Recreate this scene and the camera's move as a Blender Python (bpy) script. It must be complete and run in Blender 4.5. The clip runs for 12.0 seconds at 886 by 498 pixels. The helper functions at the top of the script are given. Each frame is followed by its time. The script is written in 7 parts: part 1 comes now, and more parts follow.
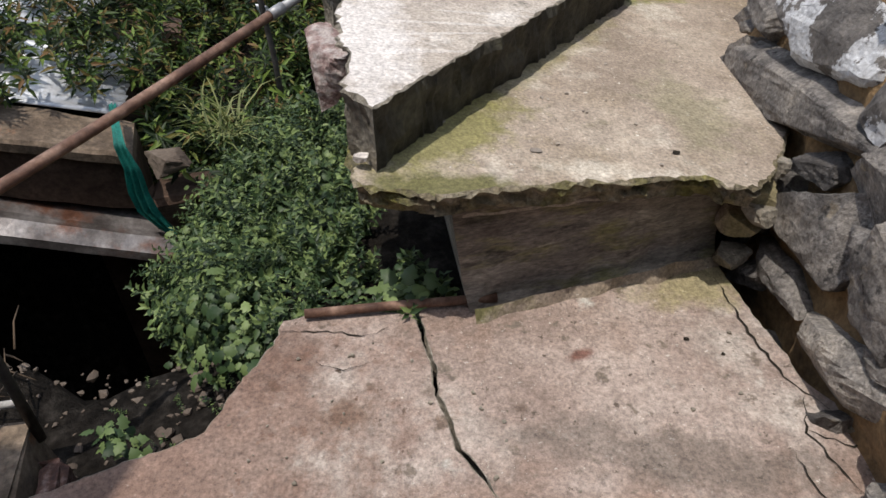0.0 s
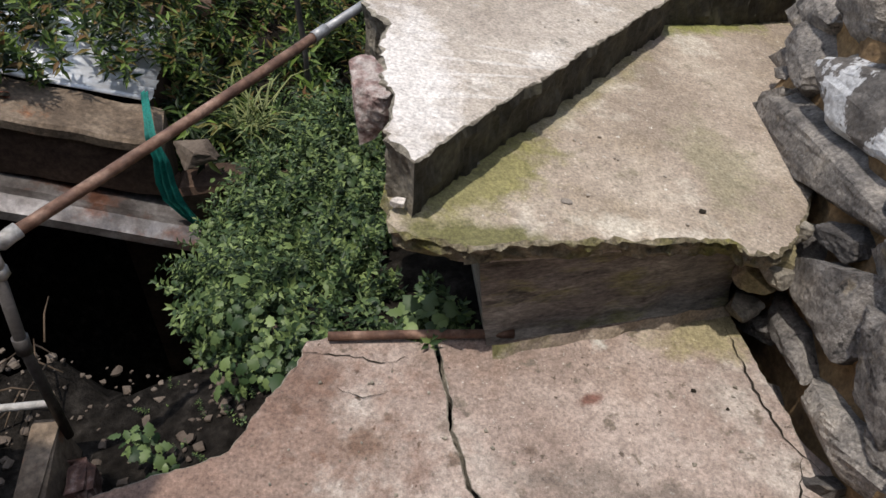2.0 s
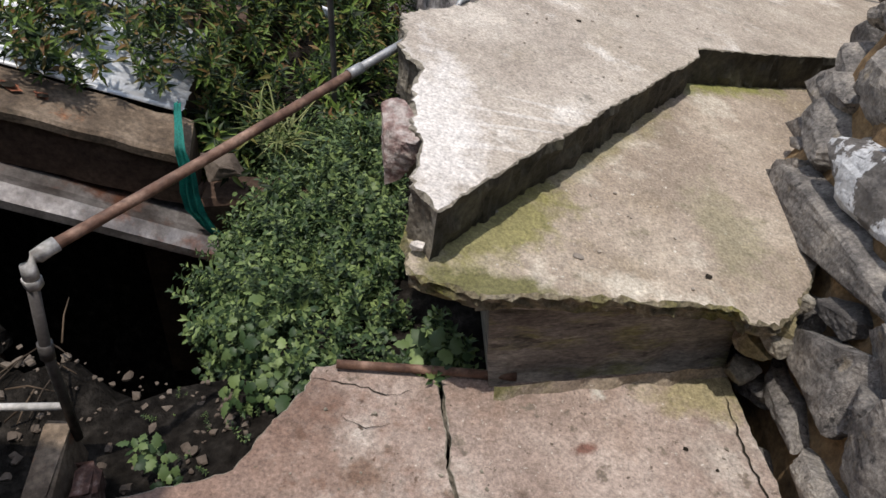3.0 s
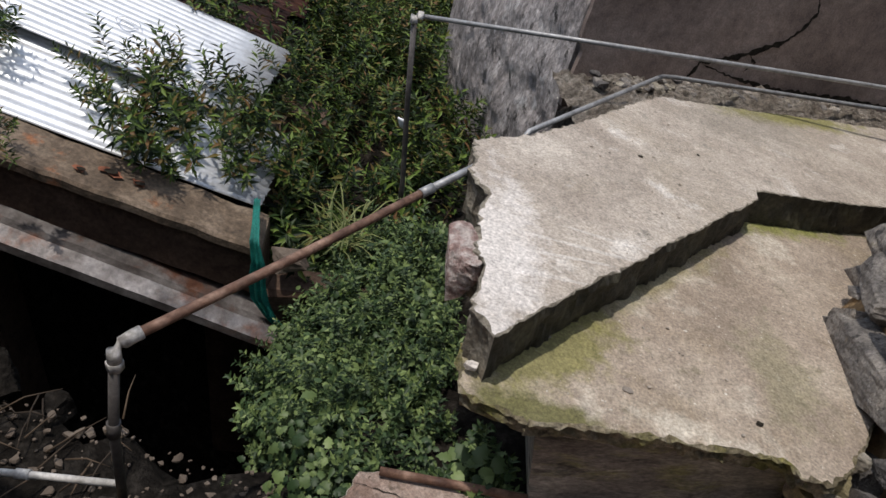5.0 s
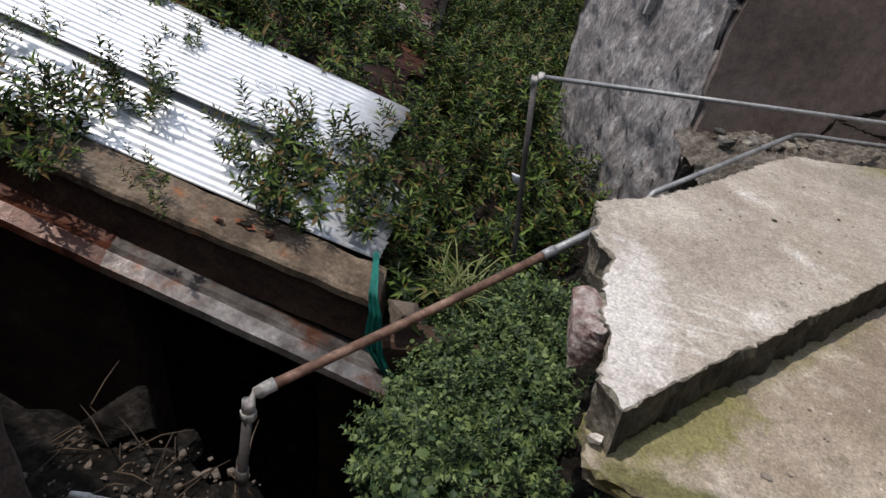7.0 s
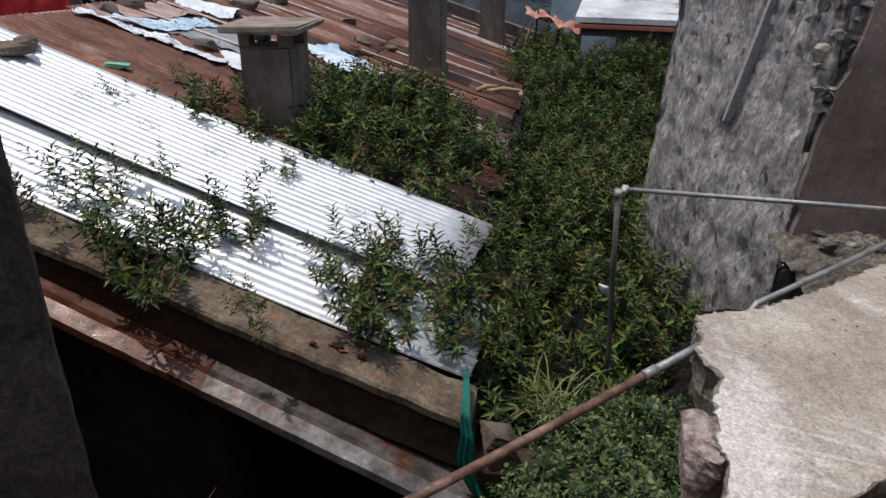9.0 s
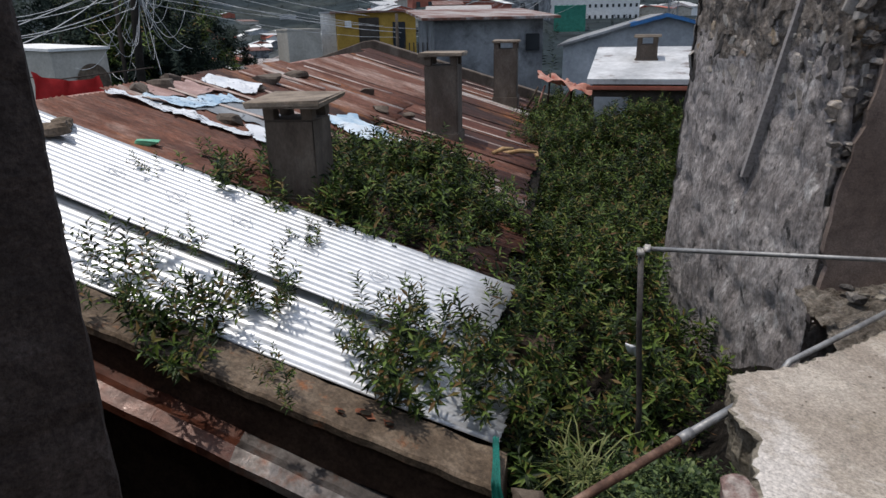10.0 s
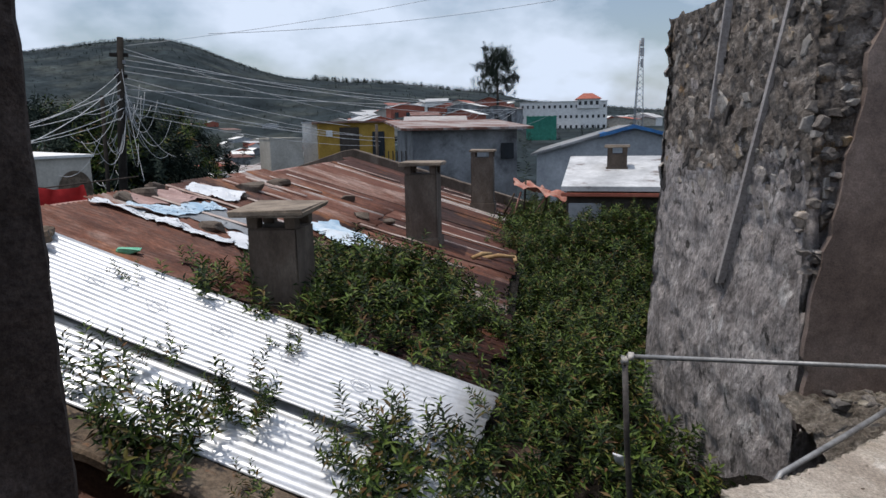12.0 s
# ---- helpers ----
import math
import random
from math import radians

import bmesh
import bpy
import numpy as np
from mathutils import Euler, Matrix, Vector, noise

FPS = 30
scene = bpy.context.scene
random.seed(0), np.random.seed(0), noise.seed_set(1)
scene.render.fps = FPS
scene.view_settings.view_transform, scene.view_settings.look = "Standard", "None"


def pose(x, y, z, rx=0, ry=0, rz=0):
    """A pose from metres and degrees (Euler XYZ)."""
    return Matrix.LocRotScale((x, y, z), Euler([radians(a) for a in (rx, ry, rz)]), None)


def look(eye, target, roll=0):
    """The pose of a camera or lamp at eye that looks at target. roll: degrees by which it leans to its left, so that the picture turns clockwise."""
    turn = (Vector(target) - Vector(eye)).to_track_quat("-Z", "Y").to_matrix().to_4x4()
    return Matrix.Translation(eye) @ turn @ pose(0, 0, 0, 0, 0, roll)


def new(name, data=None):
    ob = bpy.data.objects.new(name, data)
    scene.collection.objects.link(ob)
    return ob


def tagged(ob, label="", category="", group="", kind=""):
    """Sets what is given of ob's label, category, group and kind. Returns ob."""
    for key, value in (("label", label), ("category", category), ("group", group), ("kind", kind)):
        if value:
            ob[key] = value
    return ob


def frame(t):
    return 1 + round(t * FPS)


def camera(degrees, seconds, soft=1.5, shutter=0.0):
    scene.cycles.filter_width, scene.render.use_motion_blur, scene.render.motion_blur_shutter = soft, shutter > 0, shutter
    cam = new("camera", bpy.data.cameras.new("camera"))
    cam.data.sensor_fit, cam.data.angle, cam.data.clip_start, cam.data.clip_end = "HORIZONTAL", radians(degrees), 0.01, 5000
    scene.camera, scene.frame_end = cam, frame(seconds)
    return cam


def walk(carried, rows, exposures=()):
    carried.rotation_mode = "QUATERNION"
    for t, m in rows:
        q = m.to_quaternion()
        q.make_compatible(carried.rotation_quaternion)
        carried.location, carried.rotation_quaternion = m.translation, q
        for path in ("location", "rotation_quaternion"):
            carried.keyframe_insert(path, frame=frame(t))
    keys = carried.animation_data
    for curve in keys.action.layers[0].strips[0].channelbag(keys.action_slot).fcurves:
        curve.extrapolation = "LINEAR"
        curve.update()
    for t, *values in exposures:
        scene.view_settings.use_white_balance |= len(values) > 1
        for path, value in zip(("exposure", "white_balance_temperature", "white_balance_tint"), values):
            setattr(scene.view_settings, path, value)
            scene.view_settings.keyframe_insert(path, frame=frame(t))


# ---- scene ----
cam = camera(68.0, 12.0)
PATH = [
    (0, (0.002, 0.106, 1.514), (0.057, 1.612, 0.199), 1.5),
    (0.5, (0.007, 0.121, 1.541), (0.042, 1.599, 0.195), 2.5),
    (1, (-0.026, 0.17, 1.59), (0.02, 1.61, 0.203), 2.8),
    (1.5, (-0.047, 0.183, 1.628), (0.001, 1.625, 0.243), 4.3),
    (2, (-0.078, 0.212, 1.703), (-0.024, 1.643, 0.306), 6.2),
    (2.5, (-0.104, 0.23, 1.775), (-0.048, 1.664, 0.382), 8.7),
    (2.7, (-0.111, 0.226, 1.788), (-0.058, 1.668, 0.403), 9.8),
    (4.3, (-0.154, 0.203, 1.9), (-0.183, 1.755, 0.638), 12.9),
    (4.5, (-0.157, 0.196, 1.904), (-0.215, 1.771, 0.673), 12.5),
    (5, (-0.168, 0.191, 1.917), (-0.331, 1.8, 0.742), 11.6),
    (5.5, (-0.184, 0.189, 1.924), (-0.419, 1.796, 0.757), 10.7),
    (6, (-0.202, 0.191, 1.934), (-0.533, 1.796, 0.788), 9.0),
    (6.5, (-0.223, 0.193, 1.938), (-0.632, 1.8, 0.819), 8.0),
    (6.7, (-0.233, 0.193, 1.94), (-0.675, 1.795, 0.827), 7.7),
    (8.3, (-0.285, 0.199, 1.965), (-0.982, 1.826, 1.034), 3.5),
    (8.5, (-0.294, 0.199, 1.969), (-1.018, 1.833, 1.071), 3.0),
    (9, (-0.296, 0.2, 1.981), (-1.088, 1.84, 1.155), 1.0),
    (9.5, (-0.308, 0.181, 1.999), (-1.149, 1.834, 1.249), -0.0),
    (10, (-0.312, 0.168, 2.016), (-1.185, 1.843, 1.359), -1.2),
    (10.5, (-0.317, 0.164, 2.021), (-1.18, 1.872, 1.441), -1.0),
    (11, (-0.322, 0.162, 2.032), (-1.178, 1.898, 1.529), -1.0),
    (11.5, (-0.331, 0.15, 2.047), (-1.175, 1.911, 1.614), -1.1),
    (12, (-0.335, 0.145, 2.058), (-1.178, 1.923, 1.699), -1.0),
]
walk(cam, [(t, look(eye, target, roll)) for t, eye, target, roll in PATH],
     [(0, -0.42), (2.5, -0.42), (5.5, -0.76), (6.7, -0.74), (8.5, -0.78), (9.6, -1.0), (12, -0.96)])


# ---- world and light ----
SUN_ELEV, SUN_AZ = radians(77), radians(-118)   # azimuth from +y, positive towards +x
world = bpy.data.worlds.new("sky_world")
scene.world = world
world.use_nodes = True
wn = world.node_tree
wn.nodes.clear()
w_out = wn.nodes.new("ShaderNodeOutputWorld")
w_bg = wn.nodes.new("ShaderNodeBackground")
w_sky = wn.nodes.new("ShaderNodeTexSky")
w_sky.sky_type = "NISHITA"
w_sky.sun_disc = False
w_sky.sun_elevation = SUN_ELEV
w_sky.sun_rotation = SUN_AZ
w_sky.air_density, w_sky.dust_density, w_sky.ozone_density = 1.0, 2.5, 1.0
w_bg.inputs["Strength"].default_value = 0.1
# broken clouds over the blue
w_tc = wn.nodes.new("ShaderNodeTexCoord")
w_map = wn.nodes.new("ShaderNodeMapping")
w_map.inputs["Scale"].default_value = (1.7, 1.7, 3.0)
w_noise = wn.nodes.new("ShaderNodeTexNoise")
w_noise.inputs["Scale"].default_value = 1.9
w_noise.inputs["Detail"].default_value = 7.0
w_noise.inputs["Roughness"].default_value = 0.55
w_ramp = wn.nodes.new("ShaderNodeValToRGB")
w_ramp.color_ramp.elements[0].position = 0.42
w_ramp.color_ramp.elements[1].position = 0.6
w_mix = wn.nodes.new("ShaderNodeMix")
w_mix.data_type = "RGBA"
w_mix.inputs[7].default_value = (13.8, 15.8, 19.2, 1)
w_hsv = wn.nodes.new("ShaderNodeHueSaturation")
w_hsv.inputs["Saturation"].default_value = 0.95
w_hsv.inputs["Value"].default_value = 2.5
wn.links.new(w_tc.outputs["Generated"], w_map.inputs["Vector"])
wn.links.new(w_map.outputs["Vector"], w_noise.inputs["Vector"])
wn.links.new(w_noise.outputs["Fac"], w_ramp.inputs["Fac"])
wn.links.new(w_ramp.outputs["Color"], w_mix.inputs[0])
wn.links.new(w_sky.outputs["Color"], w_hsv.inputs["Color"])
wn.links.new(w_hsv.outputs["Color"], w_mix.inputs[6])
wn.links.new(w_mix.outputs[2], w_bg.inputs["Color"])
wn.links.new(w_bg.outputs["Background"], w_out.inputs["Surface"])

sun_data = bpy.data.lights.new("sun", "SUN")
sun_data.energy, sun_data.angle, sun_data.color = 4.9, radians(0.8), (1.0, 0.925, 0.845)
sun = new("sun", sun_data)
sun_dir = Vector((math.sin(SUN_AZ) * math.cos(SUN_ELEV), math.cos(SUN_AZ) * math.cos(SUN_ELEV), math.sin(SUN_ELEV)))
sun.matrix_world = look(sun_dir * 50, (0, 0, 0))


# ---- materials ----
def surface(name, stops, scale=4.0, detail=6.0, rough=(0.8, 0.95), metal=0.0, bump=0.3, bump_scale=60.0, bump_dist=0.004,
            fine=0.35, fine_scale=45.0, patches=(), stretch=(1, 1, 1), island=0.0, trans=0.0, spec=0.4, blobs=(), each=0.0, mottle=0.0, mottle_scale=24.0):
    """A surface with a ramp of colours by noise, finer grain, optional patches (colour, scale, low, high, offset) and relief."""
    m = bpy.data.materials.new(name)
    m.use_nodes = True
    nt = m.node_tree
    nd, ln = nt.nodes, nt.links
    b = nd["Principled BSDF"]
    tc = nd.new("ShaderNodeNewGeometry")
    mp = nd.new("ShaderNodeMapping")
    mp.inputs["Scale"].default_value = stretch
    ln.new(tc.outputs["Position"], mp.inputs["Vector"])

    def noise_of(sc, det, off=0.0, ro=0.6):
        n = nd.new("ShaderNodeTexNoise")
        n.inputs["Scale"].default_value = sc
        n.inputs["Detail"].default_value = det
        n.inputs["Roughness"].default_value = ro
        if off:
            mo = nd.new("ShaderNodeVectorMath")
            mo.inputs[1].default_value = (off, off * 1.7, -off)
            ln.new(mp.outputs["Vector"], mo.inputs[0])
            ln.new(mo.outputs["Vector"], n.inputs["Vector"])
        else:
            ln.new(mp.outputs["Vector"], n.inputs["Vector"])
        return n.outputs["Fac"]

    ramp = nd.new("ShaderNodeValToRGB")
    els = ramp.color_ramp.elements
    while len(els) < len(stops):
        els.new(0.5)
    for el, (pos, col) in zip(els, stops):
        el.position, el.color = pos, (*col, 1)
    fac = noise_of(scale, detail)
    if island:
        info = nd.new("ShaderNodeNewGeometry")
        mi = nd.new("ShaderNodeMix")
        mi.inputs[0].default_value = island
        ln.new(fac, mi.inputs[2])
        ln.new(info.outputs["Random Per Island"], mi.inputs[3])
        fac = mi.outputs[0]
    if each:
        one = nd.new("ShaderNodeObjectInfo")
        mi = nd.new("ShaderNodeMix")
        mi.inputs[0].default_value = each
        ln.new(fac, mi.inputs[2])
        ln.new(one.outputs["Random"], mi.inputs[3])
        fac = mi.outputs[0]
    ln.new(fac, ramp.inputs["Fac"])
    col = ramp.outputs["Color"]
    for colour, sc, lo, hi, off in patches:
        mr = nd.new("ShaderNodeMapRange")
        mr.inputs["From Min"].default_value, mr.inputs["From Max"].default_value = lo, hi
        ln.new(noise_of(sc, 7.0, off, 0.65), mr.inputs["Value"])
        mx = nd.new("ShaderNodeMix")
        mx.data_type = "RGBA"
        ln.new(mr.outputs["Result"], mx.inputs[0])
        ln.new(col, mx.inputs[6])
        mx.inputs[7].default_value = (*colour, 1)
        col = mx.outputs[2]
    for colour, centre, rx, ry, turn, amount in blobs:
        mm = nd.new("ShaderNodeMapping")
        mm.vector_type = "TEXTURE"
        mm.inputs["Location"].default_value = centre
        mm.inputs["Rotation"].default_value = (0, 0, radians(turn))
        mm.inputs["Scale"].default_value = (rx, ry, 20.0)
        ln.new(tc.outputs["Position"], mm.inputs["Vector"])
        le = nd.new("ShaderNodeVectorMath")
        le.operation = "LENGTH"
        ln.new(mm.outputs["Vector"], le.inputs[0])
        ad = nd.new("ShaderNodeMath")
        ad.operation = "MULTIPLY_ADD"
        ln.new(noise_of(9.0, 8.0, 2.2 + rx, 0.7), ad.inputs[0])
        ad.inputs[1].default_value = 2.2
        ln.new(le.outputs["Value"], ad.inputs[2])
        mr = nd.new("ShaderNodeMapRange")
        mr.inputs["From Min"].default_value, mr.inputs["From Max"].default_value = 1.55, 2.1
        mr.inputs["To Min"].default_value, mr.inputs["To Max"].default_value = amount, 0.0
        ln.new(ad.outputs["Value"], mr.inputs["Value"])
        mx = nd.new("ShaderNodeMix")
        mx.data_type = "RGBA"
        ln.new(mr.outputs["Result"], mx.inputs[0])
        ln.new(col, mx.inputs[6])
        mx.inputs[7].default_value = (*colour, 1)
        col = mx.outputs[2]
    for much, sc, det, off in ((fine, fine_scale, 4.0, 3.1), (mottle, mottle_scale, 6.0, 6.3)):
        if not much:
            continue
        g = noise_of(sc, det, off, 0.7)
        mr = nd.new("ShaderNodeMapRange")
        mr.inputs["From Min"].default_value, mr.inputs["From Max"].default_value = 0.3, 0.7
        mr.inputs["To Min"].default_value, mr.inputs["To Max"].default_value = 1.0 - much, 1.0 + much
        ln.new(g, mr.inputs["Value"])
        mx = nd.new("ShaderNodeMix")
        mx.data_type, mx.blend_type = "RGBA", "MULTIPLY"
        mx.inputs[0].default_value = 1.0
        ln.new(col, mx.inputs[6])
        ln.new(mr.outputs["Result"], mx.inputs[7])
        col = mx.outputs[2]
    ln.new(col, b.inputs["Base Color"])
    b.inputs["Metallic"].default_value = metal
    b.inputs["Specular IOR Level"].default_value = spec
    rr = nd.new("ShaderNodeMapRange")
    rr.inputs["From Min"].default_value, rr.inputs["From Max"].default_value = 0.3, 0.7
    rr.inputs["To Min"].default_value, rr.inputs["To Max"].default_value = rough
    ln.new(noise_of(scale * 3.1, 4.0, 7.7), rr.inputs["Value"])
    ln.new(rr.outputs["Result"], b.inputs["Roughness"])
    if bump:
        bp = nd.new("ShaderNodeBump")
        bp.inputs["Strength"].default_value = bump
        bp.inputs["Distance"].default_value = bump_dist
        ln.new(noise_of(bump_scale, 8.0, 1.3, 0.65), bp.inputs["Height"])
        ln.new(bp.outputs["Normal"], b.inputs["Normal"])
    if trans:
        tr = nd.new("ShaderNodeBsdfTranslucent")
        ln.new(col, tr.inputs["Color"])
        ms = nd.new("ShaderNodeMixShader")
        ms.inputs[0].default_value = trans
        ln.new(b.outputs["BSDF"], ms.inputs[1])
        ln.new(tr.outputs["BSDF"], ms.inputs[2])
        ln.new(ms.outputs["Shader"], nd["Material Output"].inputs["Surface"])
    return m


M_LOW = surface("weathered_concrete", [(0.3, (0.185, 0.136, 0.112)), (0.5, (0.29, 0.227, 0.194)), (0.7, (0.385, 0.322, 0.283))], 2.6, bump=0.6, bump_scale=30, bump_dist=0.014,
                fine=0.42, fine_scale=100, mottle=0.22, mottle_scale=26, patches=[((0.2, 0.132, 0.098), 2.0, 0.5, 0.72, 5.0), ((0.45, 0.41, 0.365), 1.7, 0.52, 0.7, 41.0), ((0.42, 0.4, 0.36), 5.5, 0.62, 0.72, 9.0), ((0.09, 0.07, 0.055), 33, 0.63, 0.68, 13.0), ((0.5, 0.46, 0.41), 60, 0.64, 0.68, 17.0), ((0.16, 0.13, 0.105), 11, 0.6, 0.66, 23.0)],
                blobs=[((0.17, 0.1, 0.072), (-0.55, 0.95, 0), 0.65, 0.42, 30, 0.75), ((0.11, 0.06, 0.04), (-0.4, 1.3, 0), 0.14, 0.22, -20, 0.55), ((0.1, 0.085, 0.07), (0.62, 0.98, 0), 0.5, 0.1, -12, 0.55),
                       ((0.12, 0.04, 0.025), (0.443, 1.3, 0), 0.055, 0.025, 30, 0.8), ((0.07, 0.045, 0.03), (0.25, 1.12, 0), 0.03, 0.02, 0, 0.6), ((0.09, 0.06, 0.04), (0.02, 1.17, 0), 0.04, 0.04, 0, 0.5),
                       ((0.26, 0.24, 0.1), (0.9, 1.6, 0), 0.3, 0.12, 15, 0.6), ((0.11, 0.06, 0.035), (-0.2, 1.1, 0), 0.1, 0.07, 10, 0.6)])
M_MID = surface("mossy_concrete", [(0.3, (0.2, 0.16, 0.123)), (0.5, (0.295, 0.243, 0.194)), (0.7, (0.38, 0.328, 0.266))], 2.4, bump=0.55, bump_scale=30, bump_dist=0.014,
                fine=0.42, fine_scale=100, mottle=0.22, mottle_scale=26, patches=[((0.22, 0.175, 0.115), 1.9, 0.5, 0.72, 41.0), ((0.49, 0.45, 0.38), 3.0, 0.55, 0.7, 2.0), ((0.18, 0.155, 0.115), 36, 0.66, 0.7, 13.0), ((0.55, 0.52, 0.46), 55, 0.64, 0.68, 17.0), ((0.22, 0.19, 0.14), 9, 0.6, 0.68, 23.0)],
                blobs=[((0.17, 0.165, 0.04), (0.04, 1.7, 0.55), 0.4, 0.2, 50, 0.75), ((0.19, 0.175, 0.06), (0.4, 2.25, 0.5), 0.7, 0.1, 55, 0.5), ((0.19, 0.2, 0.05), (1.1, 3.1, 0.45), 0.6, 0.14, 28, 0.85),
                       ((0.12, 0.115, 0.045), (0.05, 1.44, 0.55), 0.3, 0.07, 8, 0.95), ((0.2, 0.185, 0.11), (0.85, 1.95, 0.48), 0.16, 0.3, 10, 0.6)])
M_TOP = surface("pale_concrete", [(0.3, (0.262, 0.224, 0.187)), (0.5, (0.355, 0.312, 0.266)), (0.7, (0.445, 0.402, 0.35))], 2.8, bump=0.6, bump_scale=30, bump_dist=0.014,
                fine=0.42, fine_scale=100, mottle=0.22, mottle_scale=26, patches=[((0.29, 0.25, 0.2), 2.0, 0.5, 0.7, 41.0), ((0.6, 0.57, 0.53), 4.0, 0.57, 0.72, 4.0), ((0.19, 0.165, 0.135), 30, 0.64, 0.69, 13.0), ((0.27, 0.245, 0.21), 8, 0.6, 0.68, 23.0)],
                blobs=[((0.66, 0.64, 0.61), (0.12, 2.02, 0.76), 0.3, 0.012, 8, 0.35), ((0.66, 0.64, 0.61), (0.05, 1.93, 0.76), 0.22, 0.01, 14, 0.35), ((0.64, 0.62, 0.59), (0.2, 2.12, 0.76), 0.26, 0.01, 3, 0.3), ((0.64, 0.62, 0.59), (0.0, 1.8, 0.76), 0.16, 0.012, 10, 0.3),
                       ((0.6, 0.57, 0.545), (-0.18, 1.85, 0.76), 0.16, 0.6, 8, 0.75), ((0.19, 0.18, 0.06), (1.3, 4.15, 0.6), 0.7, 0.16, 27, 0.9), ((0.2, 0.18, 0.15), (0.9, 3.7, 0.65), 0.5, 0.3, 25, 0.5)])
M_EDGE = surface("broken_concrete", [(0.3, (0.13, 0.11, 0.085)), (0.55, (0.25, 0.225, 0.18)), (0.75, (0.38, 0.35, 0.3))], 9.0, bump=1.0, bump_scale=45, bump_dist=0.02,
                 fine=0.45, fine_scale=60, mottle=0.4, mottle_scale=20)
M_LIP = surface("mossy_broken_lip", [(0.3, (0.09, 0.075, 0.045)), (0.5, (0.2, 0.17, 0.11)), (0.72, (0.36, 0.32, 0.25))], 11.0, bump=1.0, bump_scale=40, bump_dist=0.025, fine=0.45, fine_scale=60,
                mottle=0.45, mottle_scale=22, patches=[((0.16, 0.15, 0.04), 6.0, 0.5, 0.66, 3.0), ((0.04, 0.035, 0.025), 16.0, 0.58, 0.66, 9.0)])
M_RISER = surface("damp_cement_riser", [(0.3, (0.12, 0.1, 0.085)), (0.5, (0.2, 0.175, 0.15)), (0.72, (0.32, 0.29, 0.24))], 3.2, bump=0.6, bump_scale=30,
                  fine=0.45, fine_scale=70, mottle=0.4, mottle_scale=18, stretch=(0.6, 0.6, 2.2), patches=[((0.2, 0.19, 0.07), 5.0, 0.54, 0.7, 3.0), ((0.05, 0.043, 0.036), 6.0, 0.58, 0.68, 19.0), ((0.4, 0.36, 0.3), 9.0, 0.62, 0.7, 27.0)])
# slab rim turned from the sun: its shade is put into this colour
M_DARKRIM = surface("shaded_rim_concrete", [(0.3, (0.025, 0.024, 0.017)), (0.5, (0.055, 0.052, 0.04)), (0.75, (0.11, 0.105, 0.07))], 8.0, bump=1.0, bump_scale=45, bump_dist=0.012, fine=0.4)
M_STONE = surface("grey_rubble_stone", [(0.3, (0.05, 0.046, 0.044)), (0.46, (0.15, 0.139, 0.13)), (0.6, (0.26, 0.238, 0.214)), (0.74, (0.4, 0.36, 0.31))], 8.0, detail=11, bump=1.0, bump_scale=13, bump_dist=0.05,
                  fine=0.45, fine_scale=90, mottle=0.4, mottle_scale=26, each=0.22, patches=[((0.33, 0.27, 0.18), 6.0, 0.6, 0.72, 6.0), ((0.045, 0.042, 0.04), 14, 0.6, 0.66, 16.0)])
M_WSTONE = surface("whitewashed_stone", [(0.3, (0.06, 0.056, 0.055)), (0.5, (0.13, 0.12, 0.112)), (0.7, (0.24, 0.22, 0.2))], 8.0, bump=1.0, bump_scale=15, bump_dist=0.03, fine=0.3,
                   patches=[((0.52, 0.53, 0.545), 3.2, 0.5, 0.515, 2.0)])
M_CLAY = surface("ochre_clay_mortar", [(0.3, (0.1, 0.065, 0.035)), (0.55, (0.24, 0.155, 0.075)), (0.75, (0.36, 0.25, 0.13))], 7.0, bump=1.0, bump_scale=30, bump_dist=0.015, fine=0.4)
# soil toned near black: the yard's deep shade is put into its colour
M_SHADESOIL = surface("shade_dark_rubbly_soil", [(0.3, (0.006, 0.005, 0.004)), (0.5, (0.014, 0.012, 0.01)), (0.72, (0.04, 0.035, 0.03))], 14.0, bump=1.0, bump_scale=25, bump_dist=0.03, fine=0.5, fine_scale=35, spec=0.08)
M_COPING = surface("brown_cement_coping", [(0.3, (0.06, 0.043, 0.03)), (0.5, (0.125, 0.092, 0.064)), (0.7, (0.21, 0.163, 0.12))], 4.5, bump=0.9, bump_scale=35, bump_dist=0.01, fine=0.4, mottle=0.35,
                   patches=[((0.24, 0.1, 0.045), 4.5, 0.62, 0.7, 4.0), ((0.06, 0.055, 0.04), 3.3, 0.6, 0.75, 11.0)])
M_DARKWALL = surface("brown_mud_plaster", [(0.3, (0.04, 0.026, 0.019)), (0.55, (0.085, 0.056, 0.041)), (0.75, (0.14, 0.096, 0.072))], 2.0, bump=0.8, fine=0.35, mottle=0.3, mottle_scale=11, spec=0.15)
M_PLASTER = surface("dark_cement_plaster", [(0.3, (0.125, 0.092, 0.077)), (0.5, (0.195, 0.148, 0.125)), (0.7, (0.27, 0.215, 0.186))], 1.6, mottle=0.3, mottle_scale=14, bump=0.9, bump_scale=70, bump_dist=0.005,
                    fine=0.25, fine_scale=90)
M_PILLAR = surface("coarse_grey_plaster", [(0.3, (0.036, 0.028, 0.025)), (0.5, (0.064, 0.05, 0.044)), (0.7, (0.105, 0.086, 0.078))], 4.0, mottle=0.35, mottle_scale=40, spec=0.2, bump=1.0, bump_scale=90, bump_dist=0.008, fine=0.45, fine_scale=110)
